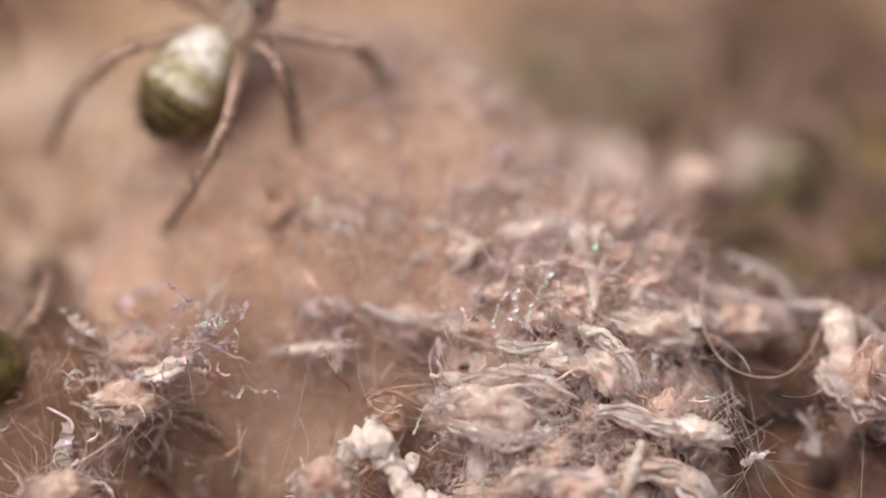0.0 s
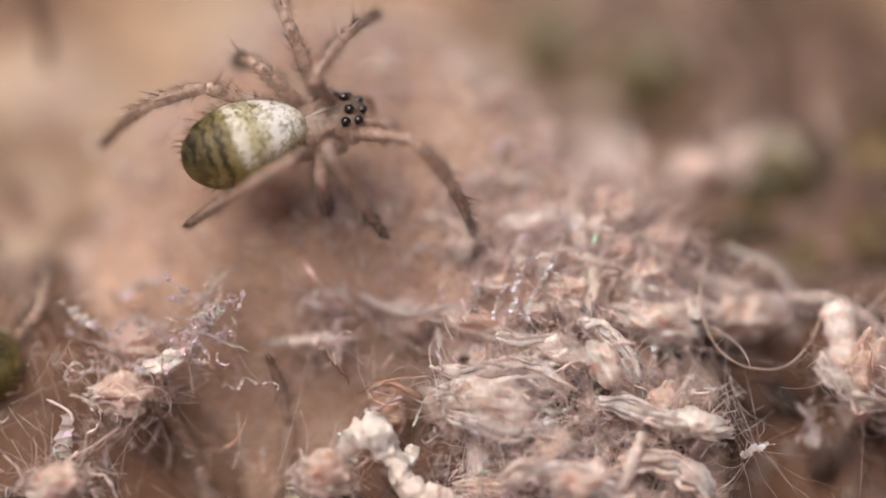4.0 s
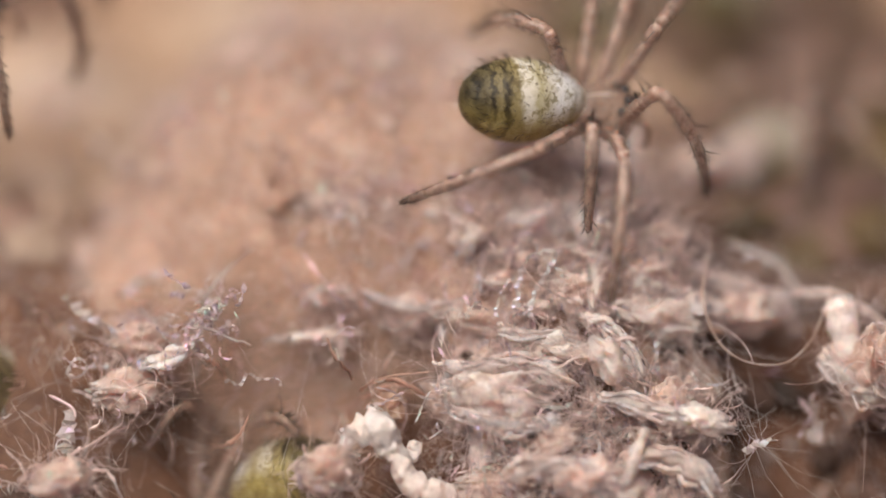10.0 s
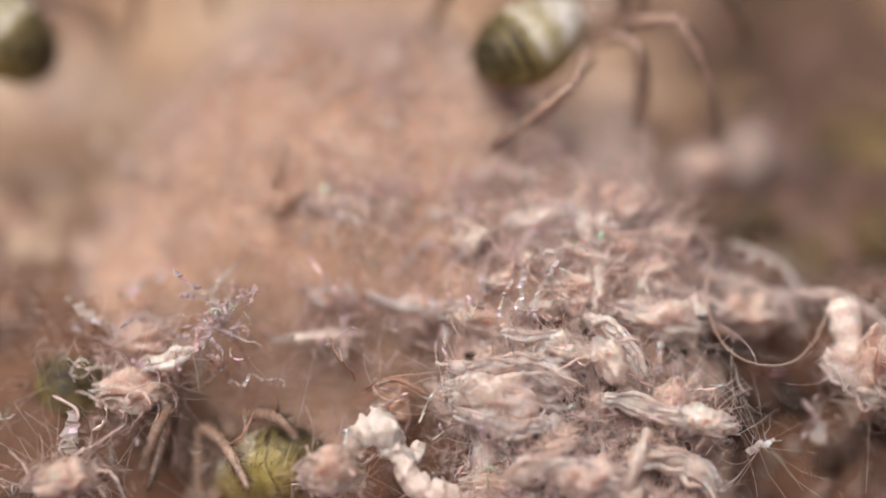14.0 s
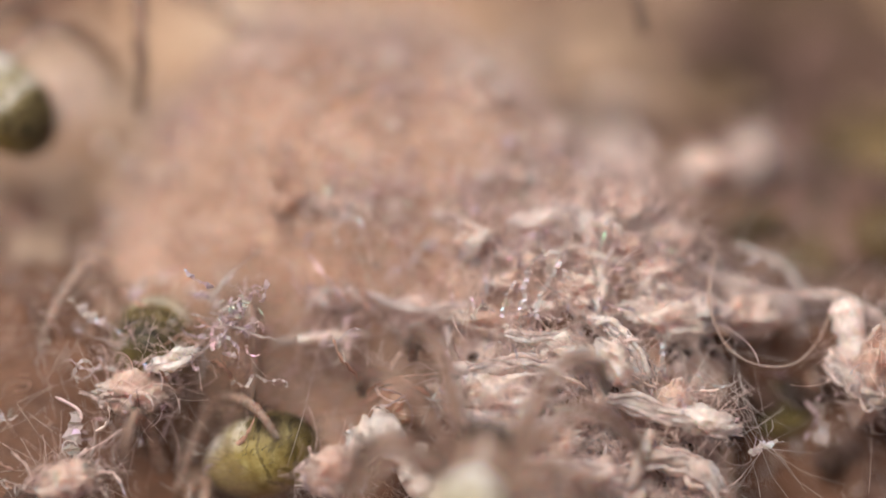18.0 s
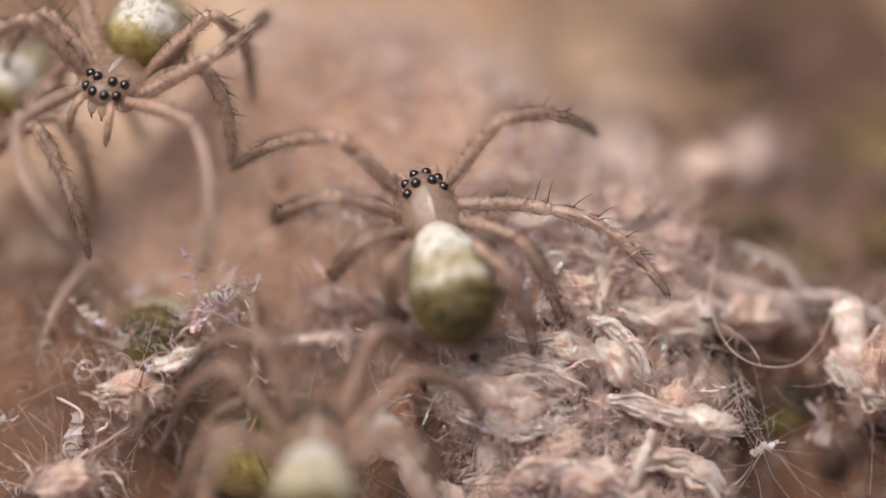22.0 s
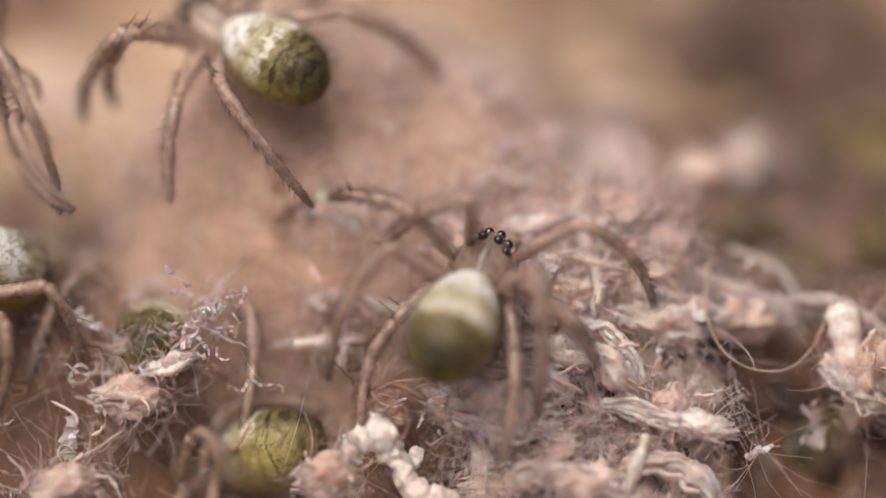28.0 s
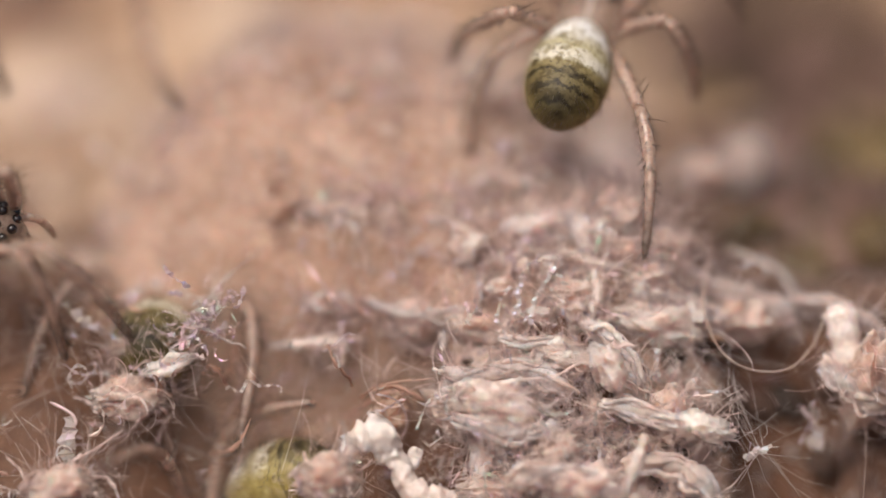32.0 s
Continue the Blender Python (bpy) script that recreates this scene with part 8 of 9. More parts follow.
        "L1": [(0, -4.15, 3.26, 0.36, -4.41, 2.78, 1.42), (9, -3.18, 2.34, 0.87, -3.72, 2.2, 1.9), (10, -3.47, 2.29, 0.66, -3.49, 1.55, 1.91), (11, -3.43, 0.02, 0.79, -3.41, 1.16, 1.69), (12, -3.44, -0.29, 0.97, -3.88, 0.85, 1.75), (13, -6.29, 2.7, 0.62, -5.57, 2.44, 1.64), (14, -6.45, 2.72, 0.75, -5.67, 2.43, 1.69), (17, -6.31, 2.35, 0.64, -5.54, 1.98, 1.44), (19, -6.38, 2.35, 0.6, -5.6, 1.97, 1.38), (20, -6.26, 2.17, 0.49, -5.62, 1.8, 1.38), (21, -6.27, 1.89, 0.3, -5.48, 1.67, 1.27), (22, -4.08, 2.62, 1.02, -3.57, 1.27, 1.15), (23, -3.52, -0.17, -0.55, -3.8, 0.11, 0.67), (24, -4.01, 0.15, -0.5, -4.16, 0.14, 0.6), (25, -4.28, -0.24, -0.17, -4.12, 0.31, 0.97), (27.5, -3.64, 1.39, -0.03, -3.84, 0.5, 1.1), (28, -3.32, -0.84, 0.95, -3.83, 0.49, 1.18), (29, -3.13, -0.57, 0.54, -3.93, 0.63, 0.67), (30, -3.73, 1.83, 0.12, -4.01, 0.72, 1.01), (31, -3.96, 1.7, -0.08, -4.21, 0.65, 0.9), (32, -4.05, 1.89, 0.75, -4.67, 1.6, 1.71)],
        "L2": [(0, -4.29, 3.76, 0.74, -4.54, 3.17, 1.63), (9, -3.4, 3.16, 1.13, -3.83, 2.65, 1.99), (10, -3.13, 2.79, 1.22, -3.62, 2.44, 2.13), (11, -2.93, 2.48, 1.19, -3.47, 2.11, 2.07), (12, -2.68, 2.21, 1.42, -3.45, 2.07, 2.2), (13, -5.81, 1.85, 0.47, -5.41, 2.02, 1.51), (14, -6.08, 1.88, 0.47, -5.54, 2.01, 1.53), (17, -6.41, 1.71, 0.39, -5.43, 1.59, 1.22), (19, -6.32, 1.7, 0.29, -5.52, 1.56, 1.17), (20, -6.22, 1.42, 0.27, -5.51, 1.4, 1.17), (21, -6, 1.39, 0.12, -5.38, 1.25, 1.08), (22, -3.24, 0.1, -0.13, -3.71, 0.46, 0.93), (23, -2.88, 0.59, -0.2, -3.44, 0.38, 0.75), (24, -3.37, 0.22, -0.4, -3.72, 0.29, 0.67), (25, -3.31, 0.25, -0.07, -3.69, 0.5, 0.97), (27.5, -3.09, -0.36, 0.81, -3.55, 0.88, 0.85), (28, -3.31, 0.01, 0.44, -3.9, 1.19, 0.45), (29, -3.4, 1.87, 0.83, -3.8, 0.74, 1.38), (30, -3.26, 2.12, 0.86, -3.95, 1.82, 1.77), (31, -3.59, 2.18, 0.67, -4.21, 1.74, 1.58), (32, -4.22, 2.53, 0.89, -4.78, 2.04, 1.75)],
        "L3": [(0, -5.11, 3.97, 1.09, -5.03, 3.33, 1.74), (9, -4.23, 3.29, 1.26, -4.3, 2.89, 1.93), (10, -3.93, 3.23, 1.35, -4.08, 2.69, 2.04), (11, -3.64, 2.88, 1.23, -3.89, 2.42, 1.96), (12, -3.35, 2.48, 1.29, -3.83, 2.38, 1.99), (13, -4.85, 1.71, 0.52, -4.92, 1.88, 1.37), (14, -5.2, 1.8, 0.48, -5.07, 1.87, 1.33), (17, -5.2, 1.48, 0.05, -4.99, 1.48, 0.94), (19, -5.38, 1.15, -0.02, -5.09, 1.42, 0.89), (20, -5.39, 1.13, 0.05, -5.06, 1.28, 0.91), (21, -5.2, 1.03, -0.04, -4.93, 1.1, 0.85), (22, -3.26, 0.95, 0.01, -3.59, 0.97, 0.87), (23, -3.06, 1.12, 0.1, -3.43, 0.91, 0.83), (24, -2.92, 1.13, 0.19, -3.55, 0.78, 0.78), (25, -3.07, 1.12, 0.15, -3.57, 1.02, 0.94), (27.5, -3.59, 2.18, 0.41, -3.66, 1.33, 0.88), (28, -4.23, 2.46, 0.96, -4.14, 1.98, 1.68), (29, -3.72, 2.41, 1.02, -4.13, 1.94, 1.68), (30, -4.25, 2.62, 0.93, -4.41, 2.07, 1.67), (31, -4.41, 2.36, 0.79, -4.67, 1.99, 1.48), (32, -4.93, 2.79, 0.95, -5.24, 2.28, 1.63)],
        "L4": [(0, -6.07, 4.3, 1.75, -5.37, 3.44, 2.12), (9, -4.92, 4.04, 1.55, -4.7, 3.12, 2.19), (10, -4.78, 3.78, 1.5, -4.49, 2.94, 2.26), (11, -4.41, 3.64, 1.36, -4.26, 2.73, 2.15), (12, -4.41, 3.48, 1.13, -4.2, 2.74, 2.1), (13, -3.88, 3.08, 0.28, -3.71, 1.95, 1.13), (14, -4.07, 3.09, 0.28, -3.83, 2.01, 1.17), (17, -4.49, 1.04, -0.23, -4.56, 1.19, 0.92), (19, -4.58, 0.96, -0.27, -4.69, 1.09, 0.87), (20, -4.62, 0.83, -0.18, -4.63, 0.98, 0.91), (21, -4.01, 0.32, -0.33, -4.52, 0.77, 0.88), (22, -2.86, 1.88, 0.22, -3.37, 1.39, 1.09), (23, -4, 1.52, 0.06, -3.46, 0.54, 0.94), (24, -3.34, 2.15, 0.48, -3.32, 0.91, 1.17), (25, -3.33, 2.09, 0.58, -3.51, 0.8, 1.15), (27.5, -4.92, 2.84, 0.88, -4.54, 2.13, 1.75), (28, -4.97, 2.85, 0.92, -4.62, 2.16, 1.8), (29, -4.85, 3.08, 1.02, -4.54, 2.21, 1.83), (30, -5.01, 3.2, 1.11, -4.81, 2.33, 1.88), (31, -5.16, 2.91, 0.9, -5.08, 2.24, 1.7), (32, -5.99, 3.33, 0.99, -5.65, 2.53, 1.82)],
        "R1": [(0, -4.87, 1.95, -0.04, -4.98, 1.87, 1.18), (9, -4.24, 1.1, 0.54, -4.37, 1.35, 1.67), (10, -3.93, 0.84, 0.7, -4.17, 1.14, 1.83), (11, -3.96, 0.46, 0.7, -4.2, 0.89, 1.82), (12, -3.8, 0.19, 1.02, -4.23, 0.87, 2.02), (13, -5.37, 4.1, 0.97, -5.01, 3.36, 1.89), (14, -5.38, 4.09, 1.07, -5.06, 3.31, 1.93), (17, -5.5, 3.59, 0.98, -4.93, 2.87, 1.68), (19, -5.34, 3.93, 1.01, -4.92, 2.8, 1.61), (20, -5.37, 3.58, 0.91, -5, 2.68, 1.61), (21, -5.22, 3.44, 0.78, -4.82, 2.52, 1.5), (22, -5.64, 0.6, 0.06, -5.13, 0.72, 1.08), (23, -5.18, 0.26, -0.38, -4.88, 0.32, 0.72), (24, -5.63, 0.94, -0.3, -5.11, 0.67, 0.74), (25, -5.78, 0.42, -0.01, -5.11, 0.77, 1.1), (27.5, -3.18, 0.05, 0.35, -3.78, 0.45, 1.41), (28, -3.44, 0.12, 0.58, -3.91, 0.44, 1.59), (29, -3.8, -0.04, 0.5, -4.22, 0.38, 1.58), (30, -4.3, 0.26, 0.36, -4.51, 0.52, 1.48), (31, -4.44, -0.02, 0.12, -4.76, 0.44, 1.29), (32, -4.84, 0.44, 0.42, -5.3, 0.73, 1.47)],
        "R2": [(0, -5.7, 1.59, 0.11, -5.43, 1.77, 1.25), (9, -4.83, 0.93, 0.51, -4.83, 1.32, 1.64), (10, -4.65, 0.92, 0.68, -4.63, 1.12, 1.77), (11, -4.91, 0.61, 0.7, -4.66, 0.93, 1.75), (12, -4.48, 0.3, 0.91, -4.67, 0.92, 1.89), (13, -4.66, 4.48, 1.14, -4.56, 3.44, 1.89), (14, -4.69, 4.15, 1.12, -4.61, 3.38, 1.9), (17, -4.69, 3.89, 0.93, -4.49, 2.96, 1.59), (19, -4.5, 3.7, 0.84, -4.47, 2.85, 1.51), (20, -4.68, 3.59, 0.85, -4.55, 2.76, 1.53), (21, -4.44, 3.31, 0.69, -4.36, 2.57, 1.43), (22, -6.05, 1.16, 0.2, -5.25, 1.17, 1.12), (23, -5.6, 0.89, -0.14, -5.1, 0.71, 0.84), (24, -5.96, 1.68, -0.01, -5.2, 1.1, 0.89), (25, -5.71, 1.38, 0.21, -5.22, 1.22, 1.16), (27.5, -3.91, 0.2, 0.34, -4.22, 0.33, 1.31), (28, -4.09, 0, 0.43, -4.34, 0.33, 1.46), (29, -4.5, -0.11, 0.46, -4.68, 0.37, 1.47), (30, -4.92, 0.05, 0.33, -4.97, 0.5, 1.41), (31, -5.28, 0.12, 0.19, -5.22, 0.42, 1.23), (32, -5.62, 0.35, 0.38, -5.76, 0.7, 1.39)],
        "R3": [(0, -6.21, 2.06, 0.58, -5.82, 2.09, 1.41), (9, -5.44, 1.54, 0.75, -5.19, 1.72, 1.62), (10, -5.32, 1.33, 0.83, -4.97, 1.52, 1.72), (11, -5.36, 1.5, 0.84, -4.94, 1.38, 1.68), (12, -4.9, 1.06, 0.87, -4.91, 1.37, 1.72), (13, -4.04, 3.63, 0.98, -4.17, 3.13, 1.7), (14, -4.05, 3.59, 0.95, -4.24, 3.08, 1.66), (17, -3.85, 3.26, 0.57, -4.16, 2.69, 1.27), (19, -3.94, 3.29, 0.6, -4.16, 2.56, 1.19), (20, -4.07, 3.02, 0.53, -4.22, 2.48, 1.23), (21, -3.95, 2.88, 0.48, -4.03, 2.26, 1.16), (22, -5.41, 1.83, 0.26, -4.95, 1.6, 1.04), (23, -5.11, 1.73, 0.24, -4.9, 1.2, 0.9), (24, -5.08, 2.24, 0.47, -4.85, 1.5, 0.97), (25, -5.16, 2, 0.39, -4.92, 1.65, 1.11), (27.5, -4.72, 0.55, 0.33, -4.64, 0.64, 1.22), (28, -5.06, 0.53, 0.42, -4.73, 0.65, 1.32), (29, -5.11, 0.78, 0.53, -5, 0.77, 1.36), (30, -5.77, 0.84, 0.47, -5.3, 0.91, 1.36), (31, -5.76, 0.8, 0.32, -5.56, 0.82, 1.17), (32, -6.46, 1.07, 0.5, -6.1, 1.1, 1.31)],
        "R4": [(0, -7.16, 2.64, 1.31, -6.15, 2.2, 1.79), (9, -6.24, 2.26, 1.03, -5.58, 1.95, 1.87), (10, -6.03, 2.08, 1.07, -5.38, 1.77, 1.94), (11, -6.07, 2.18, 0.97, -5.3, 1.69, 1.87), (12, -5.87, 2.14, 0.78, -5.27, 1.72, 1.83), (13, -3.01, 1.47, 1.33, -3.43, 2.83, 1.38), (14, -3.22, 3.81, 0.31, -3.55, 2.75, 1.2), (17, -3.23, 3.72, 0.36, -3.54, 2.48, 0.98), (19, -3.04, 2.27, 0.05, -3.76, 2.23, 1.17), (20, -3.03, 2.54, 0.23, -3.79, 2.18, 1.23), (21, -2.82, 2.02, 0.17, -3.62, 1.93, 1.19), (22, -4.8, 2.73, 0.46, -4.73, 2.02, 1.26), (23, -3.67, 2.97, 0.81, -3.57, 1.58, 1.06), (24, -4.53, 2.78, 0.76, -4.63, 1.81, 1.33), (25, -4.69, 2.92, 0.61, -4.7, 2.05, 1.36), (27.5, -5.77, 0.96, 0.43, -5.11, 0.79, 1.39), (28, -5.93, 1.06, 0.4, -5.21, 0.83, 1.45), (29, -6.13, 1.47, 0.56, -5.42, 1.04, 1.52), (30, -6.52, 1.67, 0.73, -5.71, 1.16, 1.57), (31, -6.79, 1.55, 0.51, -5.96, 1.07, 1.38), (32, -7.26, 1.71, 0.59, -6.52, 1.35, 1.5)],
    })
    steps(hollow, [
        (0, (-1.62, -0.45, -2.91), (-0.81, 0.35, -0.48), (-0.16, 0.64, 0.75)),
        (3, (-1.66, -0.45, -2.91), (-0.81, 0.35, -0.48), (-0.16, 0.64, 0.75)),
        (7, (-1.73, -0.43, -2.86), (-0.81, 0.35, -0.47), (-0.16, 0.64, 0.75)),
        (9, (-1.84, -0.32, -2.63), (-0.81, 0.35, -0.47), (-0.16, 0.64, 0.75)),
        (11, (-2.09, -0.23, -2.42), (-0.81, 0.35, -0.47), (-0.16, 0.64, 0.75)),
        (13, (-2.14, -0.22, -2.41), (-0.81, 0.35, -0.47), (-0.16, 0.64, 0.75)),
        (17, (-2.18, -0.26, -2.48), (-0.81, 0.35, -0.47), (-0.16, 0.64, 0.75)),
        (18, (-2.26, -0.17, -2.3), (-0.81, 0.35, -0.46), (-0.16, 0.64, 0.76)),
        (19, (-2.19, -0.12, -2.18), (-0.81, 0.35, -0.46), (-0.16, 0.64, 0.76)),
        (21, (-2.28, -0.2, -2.36), (-0.81, 0.35, -0.46), (-0.16, 0.64, 0.76)),
        (24, (-2.27, -0.13, -2.21), (-0.81, 0.35, -0.46), (-0.16, 0.63, 0.76)),
        (25, (-2.42, -0.18, -2.32), (-0.82, 0.35, -0.46), (-0.16, 0.63, 0.76)),
        (27.5, (-2.17, -0.12, -2.18), (-0.81, 0.35, -0.46), (-0.16, 0.64, 0.76)),
        (29, (-2.08, -0.18, -2.33), (-0.81, 0.35, -0.47), (-0.16, 0.64, 0.76)),
        (32, (-2.01, -0.26, -2.48), (-0.81, 0.35, -0.47), (-0.16, 0.64, 0.75))], {
        "L1": [(0, -2.63, -1.4, -1.47, -2.43, -0.18, -2.22), (3, -2.66, -0.9, -1.01, -2.18, -0.11, -2.13), (7, -2.57, -1.13, -1.11, -2.33, -0.1, -2.1), (9, -2.58, -1.14, -1.13, -2.11, 0.05, -1.83), (11, -2.53, -1.29, -1.46, -2.32, 0.14, -1.62), (13, -2.69, -1.28, -1.6, -2.39, 0.14, -1.61), (17, -2.71, -1.59, -1.31, -2.61, -0.17, -1.6), (18, -2.84, -1.9, -1.2, -2.74, -0.47, -1.44), (19, -2.75, -1.99, -1.08, -2.61, -0.58, -1.37), (21, -2.69, -1.64, -1.03, -2.72, -0.25, -1.46), (24, -2.81, -0.98, -1.28, -2.84, 0.43, -1.6), (25, -2.5, -1.48, -4.02, -2.89, -0.96, -2.96), (27.5, -1.86, -2.06, -1.18, -2.29, -0.7, -1.45), (29, -1.68, -2.02, -1.2, -2.15, -0.7, -1.57), (32, -3.03, -2, -1.2, -2.48, -0.75, -1.7)],
        "L2": [(0, -2.38, -0.86, -1.13, -1.76, -0.2, -2.09), (3, -1.56, -0.29, -0.87, -1.46, -0.25, -2.19), (7, -1.44, -0.25, -0.88, -1.43, -0.25, -2.2), (9, -1.33, -1.19, -1.24, -1.72, -0.09, -1.87), (11, -1.22, -1.12, -1.33, -1.84, -0.03, -1.73), (13, -1.27, -1.13, -1.31, -1.87, -0.03, -1.72), (17, -1.5, -1.16, -1.48, -2.12, -0.02, -1.71), (18, -1.5, -1.08, -1.35, -2.16, 0.05, -1.53), (19, -2.13, -1.47, -3.81, -2.51, -0.95, -2.74), (21, -2.22, -1.56, -3.98, -2.6, -1.04, -2.91), (24, -2.21, -1.49, -3.84, -2.59, -0.97, -2.77), (25, -2.35, -1.54, -3.94, -2.74, -1.02, -2.87), (27.5, -2.11, -1.47, -3.81, -2.5, -0.95, -2.74), (29, -2.02, -1.54, -3.95, -2.4, -1.02, -2.88), (32, -1.94, -1.62, -4.1, -2.33, -1.09, -3.04)],
        "L3": [(0, -1.33, -1.91, -4.39, -1.72, -1.38, -3.33), (3, -1.36, -1.92, -4.4, -1.76, -1.39, -3.33), (7, -1.24, -0.84, -1.49, -1.75, -0.35, -2.17), (9, -1.55, -1.78, -4.12, -1.94, -1.25, -3.05), (11, -1.7, -0.95, -1.47, -2.2, -0.14, -1.72), (13, -1.73, -0.95, -1.49, -2.22, -0.14, -1.71), (17, -1.89, -1.71, -3.98, -2.28, -1.19, -2.91), (18, -1.97, -1.63, -3.8, -2.36, -1.1, -2.73), (19, -1.66, -0.62, -1, -2.28, -0.04, -1.48), (21, -1.14, -0, -1.52, -2.09, -0.14, -1.72), (24, -1.45, -0.57, -1.12, -2.17, -0.05, -1.54), (25, -1.55, -0.52, -1.22, -2.32, -0.1, -1.65), (27.5, -1.04, -0.03, -1.56, -2.02, -0.04, -1.53), (29, -1, -0.1, -1.56, -1.97, -0.11, -1.66), (32, -1.15, -0.31, -1.33, -2, -0.17, -1.79)],
        "L4": [(0, -1.06, -2.03, -4.23, -1.46, -1.5, -3.17), (3, -1.1, -2.03, -4.24, -1.49, -1.5, -3.18), (7, -1.17, -2.01, -4.19, -1.56, -1.48, -3.13), (9, -1.28, -1.9, -3.96, -1.67, -1.37, -2.9), (11, -1.54, -1.8, -3.76, -1.92, -1.28, -2.7), (13, -1.58, -1.79, -3.75, -1.97, -1.27, -2.68), (17, -1.63, -1.83, -3.82, -2.01, -1.3, -2.76), (18, -1.7, -1.74, -3.65, -2.09, -1.22, -2.58), (19, -1.64, -1.69, -3.53, -2.02, -1.16, -2.46), (21, -1.73, -1.77, -3.7, -2.11, -1.25, -2.64), (24, -1.72, -1.7, -3.56, -2.1, -1.18, -2.49), (25, -1.86, -1.75, -3.66, -2.25, -1.23, -2.59), (27.5, -1.63, -1.69, -3.53, -2.01, -1.16, -2.46), (29, -1.53, -1.75, -3.67, -1.92, -1.23, -2.6), (32, -1.46, -1.83, -3.82, -1.84, -1.3, -2.76)],
        "R1": [(0, -1.52, -1.55, -4.74, -1.52, -0.54, -4), (3, -1.56, -1.55, -4.75, -1.55, -0.54, -4.01), (7, -1.63, -1.53, -4.7, -1.63, -0.52, -3.96), (9, -1.74, -1.42, -4.47, -1.74, -0.41, -3.72), (11, -2, -1.32, -4.27, -2, -0.31, -3.52), (13, -2.05, -1.31, -4.25, -2.04, -0.31, -3.51), (17, -2.09, -1.35, -4.32, -2.09, -0.34, -3.58), (18, -2.17, -1.26, -4.15, -2.16, -0.26, -3.4), (19, -2.11, -1.2, -4.03, -2.1, -0.2, -3.28), (21, -2.19, -1.29, -4.21, -2.19, -0.29, -3.46), (24, -2.19, -1.22, -4.06, -2.18, -0.22, -3.31), (25, -2.33, -1.27, -4.16, -2.33, -0.27, -3.42), (27.5, -2.09, -1.2, -4.03, -2.08, -0.2, -3.28), (29, -1.99, -1.27, -4.17, -1.99, -0.27, -3.43), (32, -1.92, -1.35, -4.33, -1.91, -0.34, -3.58)],
        "R2": [(0, -1.38, -1.61, -4.66, -1.37, -0.61, -3.92), (3, -1.41, -1.62, -4.66, -1.41, -0.61, -3.92), (7, -1.48, -1.59, -4.62, -1.48, -0.59, -3.88), (9, -1.6, -1.48, -4.38, -1.59, -0.47, -3.64), (11, -1.86, -1.38, -4.18, -1.85, -0.38, -3.44), (13, -1.9, -1.38, -4.17, -1.9, -0.37, -3.42), (17, -1.95, -1.41, -4.24, -1.94, -0.41, -3.5), (18, -2.02, -1.32, -4.06, -2.02, -0.32, -3.32), (19, -1.96, -1.27, -3.95, -1.95, -0.26, -3.2), (21, -2.05, -1.35, -4.12, -2.04, -0.35, -3.38), (24, -2.04, -1.28, -3.97, -2.03, -0.28, -3.23), (25, -2.19, -1.33, -4.08, -2.18, -0.33, -3.33), (27.5, -1.95, -1.27, -3.95, -1.94, -0.26, -3.2), (29, -1.85, -1.34, -4.09, -1.84, -0.33, -3.34), (32, -1.77, -1.41, -4.24, -1.77, -0.41, -3.5)],
        "R3": [(0, -1.16, -1.71, -4.53, -1.15, -0.7, -3.79), (3, -1.19, -1.71, -4.53, -1.19, -0.7, -3.79), (7, -1.27, -1.69, -4.49, -1.26, -0.68, -3.75), (9, -1.38, -1.57, -4.25, -1.37, -0.57, -3.51), (11, -1.64, -1.48, -4.06, -1.63, -0.47, -3.31), (13, -1.68, -1.47, -4.04, -1.68, -0.47, -3.3), (17, -1.73, -1.51, -4.11, -1.72, -0.5, -3.37), (18, -1.8, -1.42, -3.94, -1.8, -0.42, -3.19), (19, -1.74, -1.36, -3.82, -1.73, -0.36, -3.08), (21, -1.83, -1.45, -4, -1.82, -0.44, -3.25), (24, -1.82, -1.38, -3.85, -1.81, -0.37, -3.1), (25, -1.97, -1.43, -3.96, -1.96, -0.42, -3.21), (27.5, -1.73, -1.36, -3.82, -1.72, -0.36, -3.08), (29, -1.63, -1.43, -3.96, -1.62, -0.43, -3.22), (32, -1.55, -1.51, -4.12, -1.55, -0.5, -3.37)],
        "R4": [(0, -0.89, -1.83, -4.37, -0.89, -0.82, -3.63), (3, -0.93, -1.83, -4.38, -0.92, -0.82, -3.64), (7, -1, -1.8, -4.33, -1, -0.8, -3.59), (9, -1.11, -1.69, -4.1, -1.11, -0.68, -3.36), (11, -1.37, -1.59, -3.9, -1.36, -0.59, -3.16), (13, -1.42, -1.59, -3.89, -1.41, -0.58, -3.14), (17, -1.46, -1.62, -3.96, -1.45, -0.62, -3.22), (18, -1.54, -1.53, -3.78, -1.53, -0.53, -3.04), (19, -1.47, -1.48, -3.67, -1.46, -0.48, -2.92), (21, -1.56, -1.56, -3.84, -1.55, -0.56, -3.1), (24, -1.55, -1.49, -3.7, -1.55, -0.49, -2.95), (25, -1.7, -1.54, -3.8, -1.69, -0.54, -3.06), (27.5, -1.46, -1.48, -3.67, -1.45, -0.48, -2.92), (29, -1.36, -1.55, -3.81, -1.35, -0.55, -3.07), (32, -1.29, -1.62, -3.96, -1.28, -0.62, -3.22)],
    })
    steps(burrow, [
        (0, (4.51, 0.9, -3.02), (-0.04, 0.85, 0.53), (0.06, -0.52, 0.85)),
